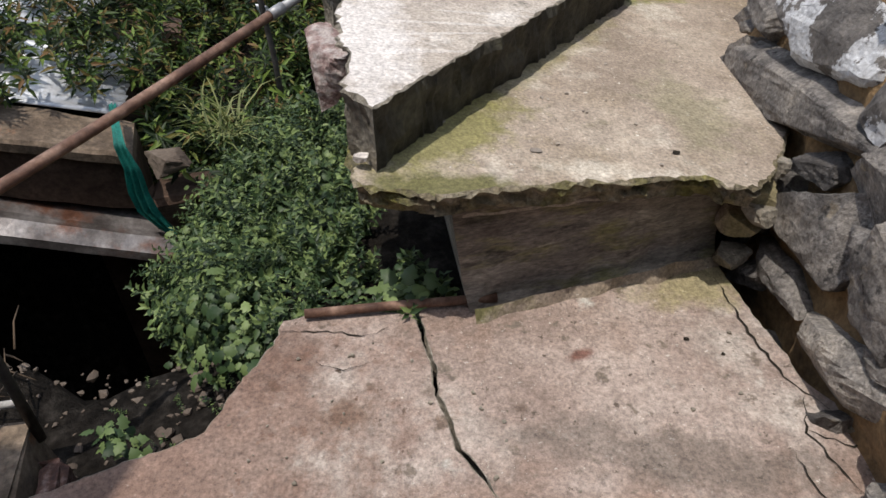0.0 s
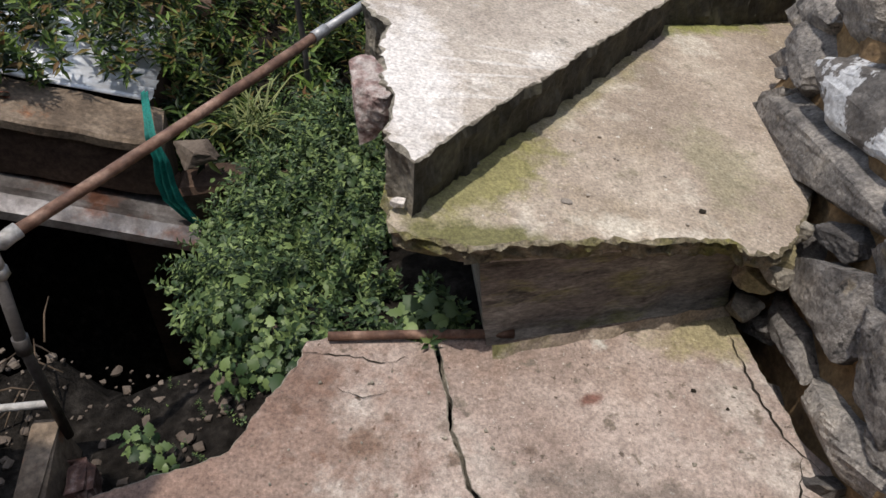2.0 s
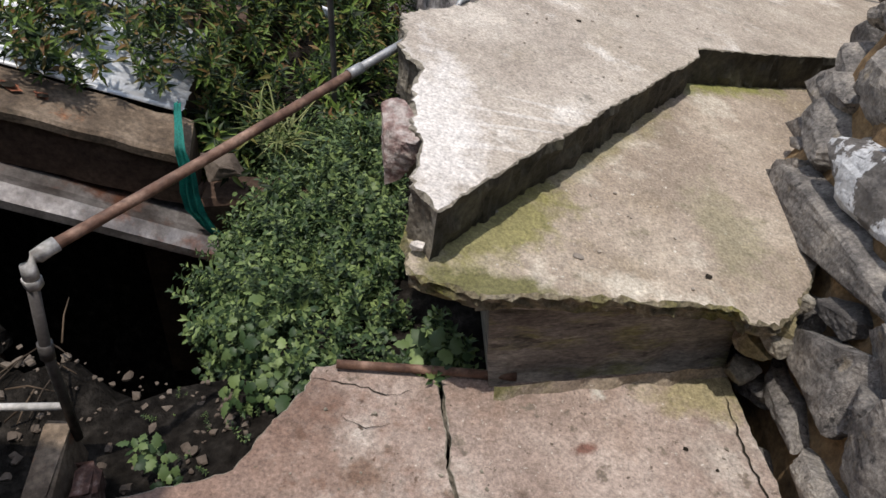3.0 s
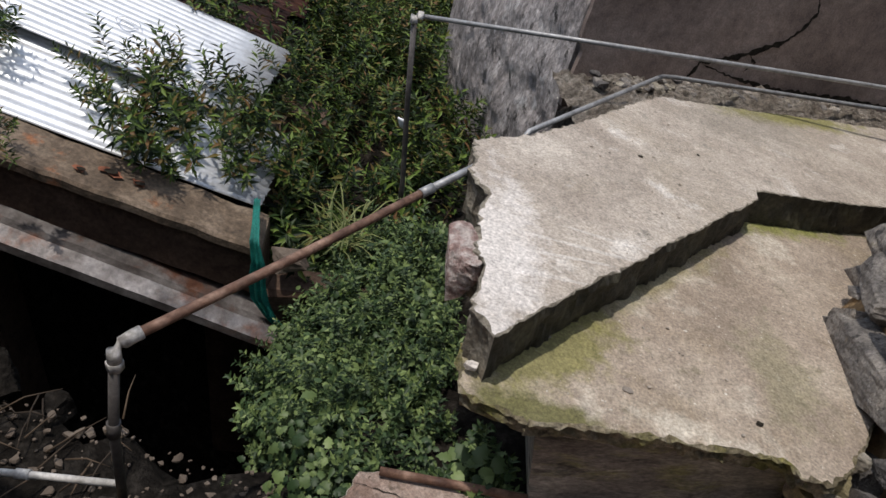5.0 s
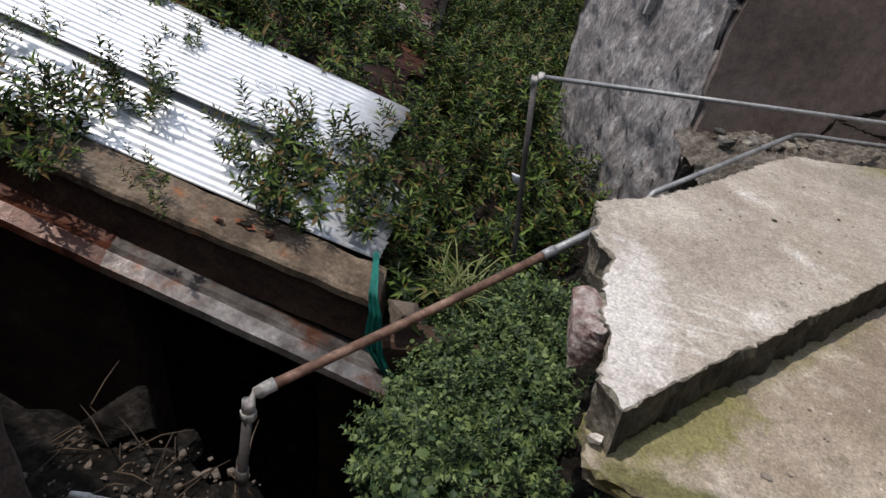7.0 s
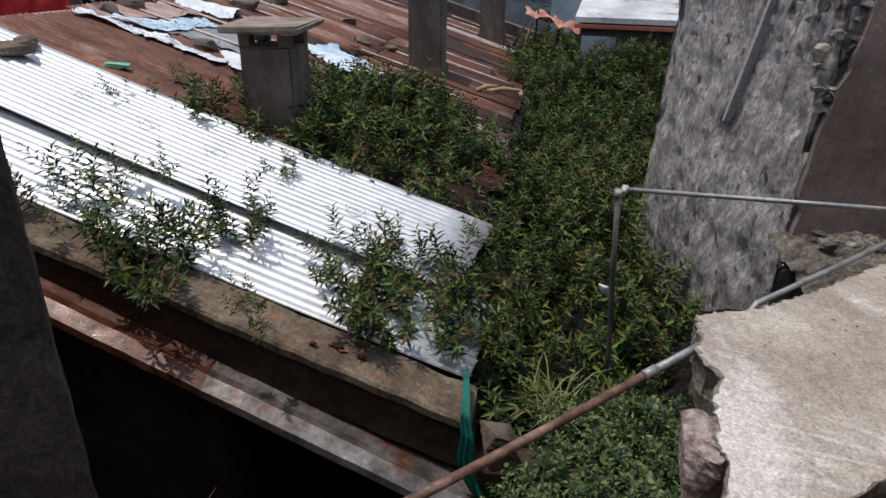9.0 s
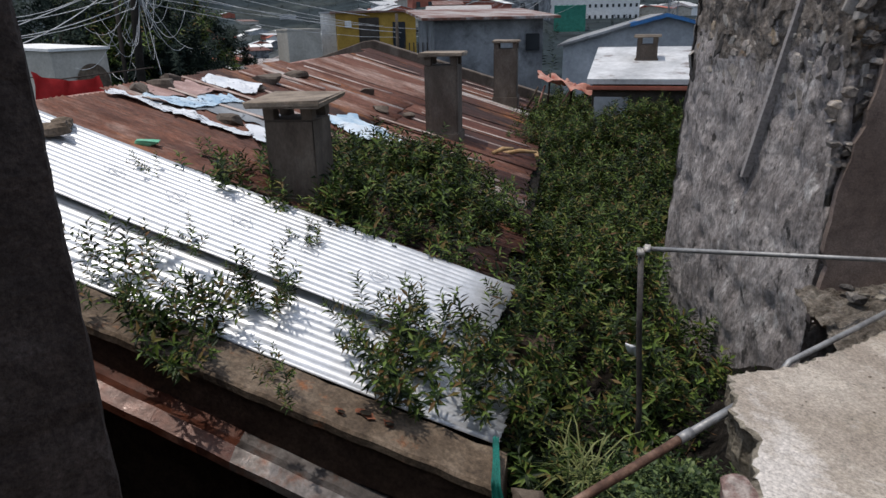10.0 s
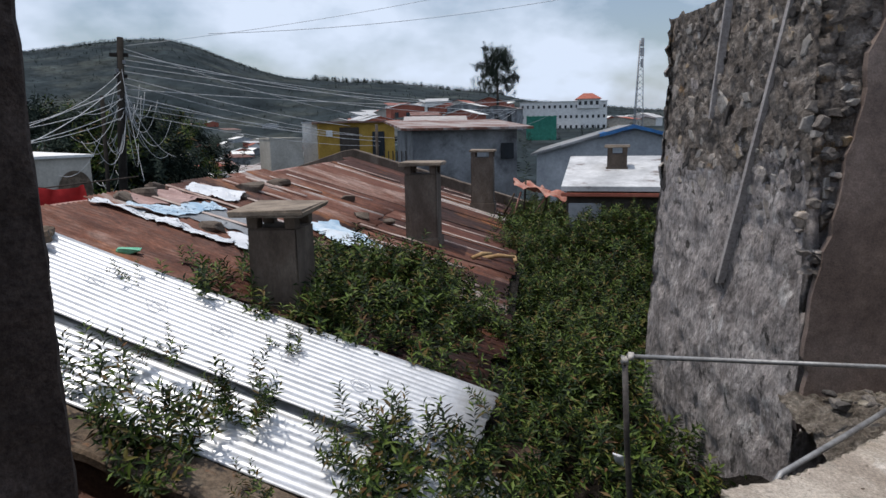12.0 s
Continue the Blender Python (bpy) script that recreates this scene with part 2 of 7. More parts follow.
M_RUBBLEWALL = surface("smeared_mortar", [(0.28, (0.16, 0.142, 0.136)), (0.48, (0.315, 0.285, 0.275)), (0.7, (0.46, 0.425, 0.412))], 4.4, detail=9, bump=1.0, bump_scale=18, bump_dist=0.05,
                       fine=0.4, fine_scale=40, mottle=0.38, mottle_scale=18, stretch=(1, 1, 0.65), patches=[((0.3, 0.2, 0.1), 4.0, 0.68, 0.74, 8.0), ((0.07, 0.064, 0.06), 8.5, 0.6, 0.65, 15.0), ((0.52, 0.5, 0.49), 6.0, 0.6, 0.67, 21.0), ((0.12, 0.11, 0.105), 16, 0.6, 0.66, 31.0)])
M_ZINC = surface("bright_galvanised_sheet", [(0.3, (0.5, 0.52, 0.545)), (0.6, (0.64, 0.66, 0.685))], 2.5, rough=(0.32, 0.46), metal=0.4, bump=0.05, fine=0.1, fine_scale=30, mottle=0.1, mottle_scale=7)
M_RUST = surface("rusted_corrugated_iron", [(0.3, (0.028, 0.013, 0.011)), (0.46, (0.068, 0.027, 0.02)), (0.6, (0.135, 0.052, 0.031)), (0.78, (0.34, 0.25, 0.215))], 1.7, each=0.4, mottle=0.35, mottle_scale=6, detail=9, rough=(0.55, 0.85), metal=0.1,
                 bump=0.3, bump_scale=60, fine=0.35, fine_scale=25, stretch=(0.5, 1.5, 1), patches=[((0.26, 0.1, 0.035), 0.7, 0.56, 0.7, 6.0)])
M_RUSTPALE = surface("half_rusted_zinc", [(0.3, (0.09, 0.032, 0.022)), (0.47, (0.17, 0.075, 0.05)), (0.56, (0.36, 0.32, 0.3)), (0.75, (0.48, 0.47, 0.46))], 1.5, each=0.25, stretch=(0.5, 1.5, 1), detail=9, rough=(0.5, 0.8), metal=0.2,
                     bump=0.3, fine=0.25, fine_scale=25)
M_STRIP = surface("weathered_metal_flashing", [(0.3, (0.06, 0.05, 0.046)), (0.5, (0.15, 0.135, 0.128)), (0.7, (0.3, 0.28, 0.27))], 5.0, detail=8, mottle=0.3, mottle_scale=16, rough=(0.28, 0.55), metal=0.5, bump=0.3, fine=0.25,
                  patches=[((0.13, 0.06, 0.038), 3.0, 0.53, 0.64, 3.0)])
M_STRIPRUST = surface("rust_red_flashing", [(0.3, (0.03, 0.012, 0.008)), (0.5, (0.085, 0.028, 0.016)), (0.7, (0.15, 0.08, 0.06))], 3.4, detail=8, mottle=0.3, mottle_scale=14, rough=(0.22, 0.55), metal=0.15, bump=0.3, fine=0.25)
M_RUSTPIPE = surface("rusty_iron_pipe", [(0.3, (0.06, 0.03, 0.022)), (0.5, (0.14, 0.078, 0.054)), (0.7, (0.27, 0.175, 0.13))], 14.0, rough=(0.5, 0.85), metal=0.2, bump=0.5, bump_scale=120, bump_dist=0.002, fine=0.35)
M_GALV = surface("dull_galvanised_pipe", [(0.3, (0.2, 0.2, 0.205)), (0.6, (0.33, 0.335, 0.34))], 12.0, rough=(0.4, 0.65), metal=0.5, bump=0.3, bump_scale=150, bump_dist=0.001, fine=0.2)
M_DARKPIPE = surface("dark_iron_pipe", [(0.3, (0.05, 0.045, 0.042)), (0.6, (0.12, 0.11, 0.105))], 12.0, rough=(0.5, 0.75), metal=0.3, bump=0.3, bump_scale=150, bump_dist=0.001, fine=0.25)
M_WHITEPIPE = surface("dirty_white_pipe", [(0.3, (0.35, 0.33, 0.3)), (0.6, (0.58, 0.56, 0.53))], 12.0, rough=(0.5, 0.7), bump=0.2, fine=0.3)
M_CLOTH = surface("teal_green_netting", [(0.3, (0.004, 0.09, 0.075)), (0.6, (0.012, 0.2, 0.165))], 14.0, rough=(0.6, 0.8), bump=0.5, bump_scale=150, bump_dist=0.004, fine=0.35, fine_scale=120, trans=0.25)
M_LEAF = surface("dark_vine_leaf", [(0.2, (0.008, 0.017, 0.005)), (0.48, (0.026, 0.05, 0.011)), (0.76, (0.125, 0.185, 0.04)), (0.92, (0.14, 0.075, 0.035))], 1.6, island=0.85, spec=0.16, rough=(0.4, 0.55), bump=0, fine=0, trans=0.1)
M_LEAF2 = surface("fresh_green_leaf", [(0.12, (0.016, 0.034, 0.013)), (0.45, (0.045, 0.078, 0.03)), (0.7, (0.125, 0.175, 0.062)), (0.9, (0.21, 0.28, 0.1))], 2.0, island=0.65, spec=0.25, rough=(0.42, 0.58), bump=0, fine=0, trans=0.1)
M_GRASS = surface("yellow_green_grass", [(0.2, (0.08, 0.11, 0.03)), (0.8, (0.24, 0.26, 0.1))], 3.0, island=0.7, rough=(0.5, 0.7), bump=0, fine=0, trans=0.3)
M_DRY = surface("dry_brown_stems", [(0.2, (0.03, 0.021, 0.014)), (0.8, (0.1, 0.068, 0.042))], 5.0, island=0.6, rough=(0.7, 0.9), bump=0, fine=0.2)
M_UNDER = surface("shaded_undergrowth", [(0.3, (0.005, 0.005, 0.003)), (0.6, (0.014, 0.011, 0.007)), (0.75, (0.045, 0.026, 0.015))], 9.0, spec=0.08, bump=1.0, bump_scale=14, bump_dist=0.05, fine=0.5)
M_CHIM = surface("sooty_cement_chimney", [(0.3, (0.06, 0.044, 0.033)), (0.5, (0.105, 0.082, 0.064)), (0.7, (0.165, 0.136, 0.11))], 3.5, bump=0.6, fine=0.25, stretch=(1, 1, 0.5))
M_CAP = surface("cement_chimney_cap", [(0.3, (0.13, 0.1, 0.075)), (0.6, (0.27, 0.22, 0.17))], 5.0, bump=0.5, fine=0.25)
# distance haze is put into the hills' and far woods' colours as blue
M_TERRAIN = surface("hazed_hill_scrub", [(0.3, (0.016, 0.023, 0.026)), (0.5, (0.029, 0.038, 0.042)), (0.72, (0.06, 0.068, 0.062))], 0.02, detail=12, mottle=0.5, mottle_scale=0.035, bump=0, fine=0.4, fine_scale=0.15, spec=0.02)
M_FAR = surface("far_forest", [(0.2, (0.018, 0.027, 0.023)), (0.8, (0.038, 0.052, 0.042))], 0.03, island=0.5, bump=0, fine=0, spec=0.05)


# ---- building helpers ----
def mesh_ob(name, bm, material, smooth=False):
    me = bpy.data.meshes.new(name)
    bm.normal_update()
    bm.to_mesh(me)
    bm.free()
    for mt in (material if isinstance(material, (list, tuple)) else [material]):
        me.materials.append(mt)
    if smooth:
        me.polygons.foreach_set("use_smooth", [True] * len(me.polygons))
    return new(name, me)


def solo(name, bm, material, label, category, group="", kind="", smooth=False):
    """A thing of one mesh, built in world coordinates."""
    return tagged(mesh_ob(name, bm, material, smooth), label, category, group, kind)


def thing(name, at, label, category, group="", kind=""):
    e = new(name)
    e.empty_display_size = 0.1
    e.location = at
    return tagged(e, label, category, group, kind)


def origin_of(ob):
    o = Vector(ob.location)
    while ob.parent:
        ob = ob.parent
        o += Vector(ob.location)
    return o


def part(name, bm, material, parent, label="", smooth=False):
    """A mesh in world coordinates, hung under its thing."""
    off = origin_of(parent)
    for v in bm.verts:
        v.co -= off
    ob = mesh_ob(name, bm, material, smooth)
    ob.parent = parent
    if label:
        tagged(ob, label)
    return ob


def box(bm, cx, cy, cz, sx, sy, sz, yaw=0.0, bevel=0.0, rough=0.0):
    """A box centred on x, y with its foot at cz; yaw in degrees; the corners shaken by rough."""
    m = pose(cx, cy, cz + sz / 2, 0, 0, yaw) @ Matrix.Diagonal((sx, sy, sz, 1))
    r = bmesh.ops.create_cube(bm, size=1.0, matrix=m)
    if bevel:
        edges = list({e for v in r["verts"] for e in v.link_edges})
        got = bmesh.ops.bevel(bm, geom=edges, offset=bevel, segments=2, affect="EDGES")
        vs = got["verts"]
    else:
        vs = r["verts"]
    if rough:
        for v in vs:
            v.co += Vector((random.uniform(-rough, rough), random.uniform(-rough, rough), random.uniform(-rough, rough)))
    return bm


def tube(bm, pts, r, sides=10, cap=True):
    """A round tube through the points; r a radius or a list."""
    pts = [Vector(p) for p in pts]
    rings = []
    for i, p in enumerate(pts):
        d = (pts[min(i + 1, len(pts) - 1)] - pts[max(i - 1, 0)]).normalized()
        up = Vector((0, 0, 1)) if abs(d.z) < 0.9 else Vector((1, 0, 0))
        a = d.cross(up).normalized()
        b = d.cross(a)
        rad = r[i] if isinstance(r, (list, tuple)) else r
        rings.append([bm.verts.new(p + (a * math.cos(k * 2 * math.pi / sides) + b * math.sin(k * 2 * math.pi / sides)) * rad) for k in range(sides)])
    for q, w in zip(rings, rings[1:]):
        for k in range(sides):
            f = bm.faces.new((q[k], q[(k + 1) % sides], w[(k + 1) % sides], w[k]))
            f.smooth = True
    if cap:
        bm.faces.new(rings[0][::-1])
        bm.faces.new(rings[-1])
    return bm


def jagged(outline, step, amp, seed):
    """The closed outline with more points, shaken by noise at two scales."""
    rnd = random.Random(seed)
    out = []
    for (x0, y0, *a0), (x1, y1, *a1) in zip(outline, outline[1:] + outline[:1]):
        w = a0[0] if a0 else 1.0
        n = max(1, int(math.hypot(x1 - x0, y1 - y0) / step))
        for i in range(n):
            f = i / n
            x, y = x0 + (x1 - x0) * f, y0 + (y1 - y0) * f
            p = Vector((x * 9, y * 9, seed))
            k = amp * w
            out.append((x + k * (1.6 * noise.noise(p) + 0.9 * noise.noise(p * 4.3)) + rnd.uniform(-0.2, 0.2) * k,
                        y + k * (1.6 * noise.noise(p + Vector((0, 0, 9))) + 0.9 * noise.noise(p * 4.3 + Vector((0, 0, 9)))) + rnd.uniform(-0.2, 0.2) * k))
    return out


def slab_mesh(outline, top, thick, step=0.018, amp=0.008, seed=1, chip=0.012, under=0.02, darker=None):
    """A slab with a broken rim: top is a function of x, y. Faces 0: top, 1: rim, 2: rim on the given side, toned for
    shade.
    """
    rnd = random.Random(seed)
    o = jagged(outline, step, amp, seed)
    n = len(o)
    area = sum(o[i][0] * o[(i + 1) % n][1] - o[(i + 1) % n][0] * o[i][1] for i in range(n))
    if area < 0:
        o = o[::-1]
    bm = bmesh.new()
    inner, rim, levels, out = [], [], [[], [], [], []], []
    for i in range(n):
        (xa, ya), (x, y), (xb, yb) = o[i - 1], o[i], o[(i + 1) % n]
        d = Vector((xb - xa, yb - ya, 0)).normalized()
        nin = Vector((-d.y, d.x, 0))
        out.append(darker is not None and -nin.dot(Vector(darker)) > 0.6)
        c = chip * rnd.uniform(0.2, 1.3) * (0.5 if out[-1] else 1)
        p = Vector((x, y, 0)) + nin * c
        inner.append(bm.verts.new((p.x, p.y, top(p.x, p.y))))
        rim.append(bm.verts.new((x, y, top(x, y) - c * rnd.uniform(0.3, 1.0))))
        for ring, fr in zip(levels, (0.22, 0.45, 0.7, 1.0)):
            w = noise.noise(Vector((x * 9, y * 9, fr * 3 + seed))) + 0.7 * noise.noise(Vector((x * 26, y * 26, fr * 7 + seed))) + rnd.uniform(-0.3, 0.3)
            q = Vector((x, y, 0)) + nin * (0.25 + 0.5 * fr + 0.8 * w) * under
            ring.append(bm.verts.new((q.x, q.y, top(x, y) - thick * (fr + (0.04 * w if fr < 1 else 0)))))
    low = levels[-1]
    f = bm.faces.new(inner)
    walls = [inner, rim] + levels
    for a, b in zip(walls, walls[1:]):
        for i in range(n):
            g = bm.faces.new((a[i - 1], b[i - 1], b[i], a[i]))
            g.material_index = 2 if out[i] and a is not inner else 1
    g = bm.faces.new(low[::-1])
    g.material_index = 1
    f.normal_update()
    g.normal_update()
    bmesh.ops.triangulate(bm, faces=[f, g], ngon_method="EAR_CLIP")
    return bm


def rock_mesh(bm, centre, size, turn, seed, cuts=9, sub=2):
    """An angular quarried stone: a skewed block cut by planes and roughened."""
    rnd = random.Random(seed)
    n0 = len(bm.verts)
    r = bmesh.ops.create_cube(bm, size=2.0)
    edges = list({e for v in r["verts"] for e in v.link_edges})
    bmesh.ops.subdivide_edges(bm, edges=edges, cuts=(0, 1, 2, 5, 10)[sub], use_grid_fill=True)
    planes = []
    for _ in range(cuts + 4):
        v = Vector((rnd.gauss(0, 1), rnd.gauss(0, 1), rnd.gauss(0, 1))).normalized()
        planes.append((v, rnd.uniform(0.72, 1.12)))
    skew = [rnd.uniform(-0.3, 0.3) for _ in range(6)]
    m = Matrix.Translation(centre) @ turn @ Matrix.Diagonal((*[s / 2 * 1.02 for s in size], 1))
    for v in list(bm.verts)[n0:]:
        p = v.co.copy()
        p = Vector((p.x + skew[0] * p.y + skew[1] * p.z, p.y * (1 + 0.5 * skew[2] * p.x), p.z * (1 + skew[3] * p.x) + skew[4] * 0.5 * p.x))
        for _ in range(3):
            for nrm, d in planes:
                k = p.dot(nrm)
                if k > d:
                    p -= nrm * (k - d)
        q = p + Vector((seed, seed * 0.7, 0))
        p *= 1.0 + 0.07 * noise.noise(q * 1.7) + 0.06 * (0.5 - abs(noise.noise(q * 3.1))) + 0.03 * noise.noise(q * 7) + 0.018 * noise.noise(q * 15)
        v.co = m @ p
    return bm


def shard_mesh(bm, centre, size, turn, seed):
    """A flat angular stone that stands a little proud of a wall."""
    rnd = random.Random(seed)
    n = rnd.choice((4, 5, 5, 6, 7))
    m = Matrix.Translation(centre) @ turn
    a0 = rnd.uniform(0, 6.28)
    tilt = (rnd.uniform(-0.35, 0.35), rnd.uniform(-0.35, 0.35))
    base, mid, top = [], [], []
    for k in range(n):
        a = a0 + 6.283 * (k + rnd.uniform(-0.3, 0.3)) / n
        q = rnd.uniform(0.8, 1.2) * 0.55
        x, z = math.cos(a) * q, math.sin(a) * q
        d = 1 + tilt[0] * x * 2 + tilt[1] * z * 2
        base.append(bm.verts.new(m @ Vector((x * size[0] * 1.04, -size[1], z * size[2] * 1.04))))
        mid.append(bm.verts.new(m @ Vector((x * size[0], size[1] * 0.3 * d, z * size[2]))))
        top.append(bm.verts.new(m @ Vector((x * size[0] * rnd.uniform(0.7, 0.9), size[1] * 0.5 * d, z * size[2] * rnd.uniform(0.7, 0.9)))))
    for u, w in ((base, mid), (mid, top)):
        for k in range(n):
            bm.faces.new((u[k], u[(k + 1) % n], w[(k + 1) % n], w[k]))
    bm.faces.new(top)
    bmesh.ops.recalc_face_normals(bm, faces=bm.faces)
    return bm


def leaf_template(n, length, leaf, width, droop, rnd, whorl=2.4, stem_r=0.0025, tip=0.5):
    """One sprig that grows along +z: vertices and triangles of a stem and its leaves."""
    vs, fs = [], []
    for k in range(3):
        a = k * 2.1
        vs.append((stem_r * math.cos(a), stem_r * math.sin(a), 0))
    vs.append((0, 0, length))
    fs += [(0, 1, 3), (1, 2, 3), (2, 0, 3)]
    for i in range(n):
        f = 0.12 + 0.9 * i / n
        a = i * whorl + rnd.uniform(-0.3, 0.3)
        L = leaf * (1 - tip * max(0, f - 0.5)) * rnd.uniform(0.75, 1.2)
        up = rnd.uniform(0.1, 0.7) - droop * (1 - f) + 0.35 * f
        d = Vector((math.cos(a), math.sin(a), up)).normalized()
        s = Vector((-math.sin(a), math.cos(a), rnd.uniform(-0.3, 0.3))).normalized() * width * L
        nn = d.cross(s).normalized() * width * L * 0.35
        p = Vector((0, 0, length * min(1, f)))
        b = len(vs)
        pts = [p, p + d * L * 0.4 + s + nn, p + d * L - Vector((0, 0, L * 0.15)), p + d * L * 0.4 - s + nn]
        vs += [tuple(q) for q in pts]
        fs += [(b, b + 1, b + 2), (b, b + 2, b + 3)]
    return np.array(vs), np.array(fs)


def broad_template(n, length, leaf, rnd):
    """A weed with broad toothed leaves on short stalks."""
    vs, fs = [], []
    for k in range(3):
        a = k * 2.1
        vs.append((0.003 * math.cos(a), 0.003 * math.sin(a), 0))
    vs.append((0, 0, length))
    fs += [(0, 1, 3), (1, 2, 3), (2, 0, 3)]
    for i in range(n):
        f = 0.25 + 0.8 * i / n
        a = i * 2.4 + rnd.uniform(-0.4, 0.4)
        L = leaf * rnd.uniform(0.6, 1.15)
        d = Vector((math.cos(a), math.sin(a), rnd.uniform(-0.15, 0.45))).normalized()
        s = Vector((-math.sin(a), math.cos(a), rnd.uniform(-0.2, 0.2))).normalized()
        nn = d.cross(s).normalized()
        if nn.z < 0:
            nn = -nn
        p = Vector((0, 0, length * min(1, f))) + d * L * 0.45
        b = len(vs)
        vs.append(tuple(p))
        for (t, w) in ((0.1, 0.3), (0.28, 0.24), (0.4, 0.44), (0.55, 0.28), (0.7, 0.3), (0.82, 0.15)):
            vs.append(tuple(p + d * L * t + s * L * w - nn * L * (0.1 * w + 0.18 * t * t)))
        vs.append(tuple(p + d * L - nn * L * 0.25))
        for (t, w) in ((0.82, 0.15), (0.7, 0.3), (0.55, 0.28), (0.4, 0.44), (0.28, 0.24), (0.1, 0.3)):
            vs.append(tuple(p + d * L * t - s * L * w - nn * L * (0.1 * w + 0.18 * t * t)))
        vs.append(tuple(p + d * L * 0.5 + nn * L * 0.03))
        c = b + 14
        ring = list(range(b, b + 14))
        fs += [(c, ring[k], ring[(k + 1) % 14]) for k in range(14)]
    return np.array(vs), np.array(fs)


def mass(name, templates, spots, material, seed, lean=0.45):
    """Joins many sprigs into one mesh; spots are (x, y, z, size, away x, away y) rows."""
    rnd = np.random.RandomState(seed)
    V, F, off = [], [], 0
    for x, y, z, size, ax, ay in spots:
        vs, fs = templates[rnd.randint(len(templates))]
        up = np.array([ax + rnd.normal(0, lean), ay + rnd.normal(0, lean), 1.0])
        up /= np.linalg.norm(up)
        th = rnd.uniform(0, 6.283)
        a = np.cross(up, [math.cos(th), math.sin(th), 0.1])
        a /= np.linalg.norm(a)
        b = np.cross(up, a)
        R = np.stack([a, b, up], 1)
        V.append((vs * size) @ R.T + np.array([x, y, z]))
        F.append(fs + off)
        off += len(vs)
    V, F = np.concatenate(V), np.concatenate(F)
    me = bpy.data.meshes.new(name)
    me.vertices.add(len(V))
    me.vertices.foreach_set("co", V.astype(np.float32).ravel())
    me.loops.add(len(F) * 3)
    me.loops.foreach_set("vertex_index", F.astype(np.int32).ravel())
    me.polygons.add(len(F))
    me.polygons.foreach_set("loop_start", np.arange(0, len(F) * 3, 3, dtype=np.int32))
    me.update(calc_edges=True)
    me.validate()
    me.materials.append(material)
    return new(name, me)


# ---- the lie of the land ----
ROOF_N, ROOF_P = Vector((0.279, 0.088, 0.956)), Vector((-1.9, 4.512, -0.055))
EAVE, ALONG, DOWN = Vector((-1.43, 2.76, 0)), Vector((-0.29, 0.957, 0)), Vector((0.957, 0.29, 0))


def roof_z(x, y):
    return ROOF_P.z - (ROOF_N.x * (x - ROOF_P.x) + ROOF_N.y * (y - ROOF_P.y)) / ROOF_N.z


def on_roof(a, b, lift=0.0):
    """A point on the roof, a metres along the eave from the near gable and b metres up the slope in plan."""
    p = EAVE + ALONG * a - DOWN * b
    return Vector((p.x, p.y, roof_z(p.x, p.y) + lift))


def smooth_step(a, b, x):
    f = min(1.0, max(0.0, (x - a) / (b - a)))
    return f * f * (3 - 2 * f)


def low_top(x, y):
    return 0.075 + 0.004 * noise.noise(Vector((x * 5, y * 5, 0)))


def mid_top(x, y):
    return 0.56 - 0.09 * x + 0.004 * noise.noise(Vector((x * 5, y * 5, 3)))


def top_top(x, y):
    return 0.774 - 0.085 * x - 0.015 * y + 0.004 * noise.noise(Vector((x * 5, y * 5, 7)))


def ground_z(x, y):
    """Height of the one sheet of ground."""
    r = math.hypot(x, y)
    bear = math.degrees(math.atan2(-x, y))
    near = -0.12
    # the yard drops away to the side of the steps
    side = smooth_step(-0.62, -1.1, x) * smooth_step(1.5, 1.85, y) * smooth_step(4.0, 2.6, y)
    near -= 2.4 * side + 0.13 * smooth_step(-0.5, -0.9, x) + 0.12 * noise.noise(Vector((x * 1.5, y * 1.5, 0))) * smooth_step(-0.3, -0.8, x)
    near -= 0.45 * smooth_step(1.6, 2.6, y) * smooth_step(-0.1, -0.6, x) * (1 - side)
    if r < 6:
        return near
    left = smooth_step(28, 42, bear) * smooth_step(110, 80, bear)
    far = -3.0 + (5.0 + 6.5 * smooth_step(18, 21, bear)) * smooth_step(40, 260, r) * (1 - left) - 7 * left * smooth_step(20, 120, r) * smooth_step(700, 250, r)
    hill = float(np.interp(bear, (0, 8, 14.9, 22, 25.3, 29.2, 32.9, 35.7, 38.4, 40.6, 42.8, 45.3, 47.3, 50.3, 53.9, 57, 70, 90, 120), (12, 19, 30, 39, 44, 51, 60, 67, 75, 86, 99, 114, 121, 117, 109, 101, 90, 54, 22)))
    far += (hill - 5 * left) * smooth_step(330, 900, r) * (1 + 0.05 * noise.noise(Vector((x * 0.01, y * 0.01, 0)))) * smooth_step(2600, 1300, r)
    f = smooth_step(6, 14, r)
    return near * (1 - f) + far * f


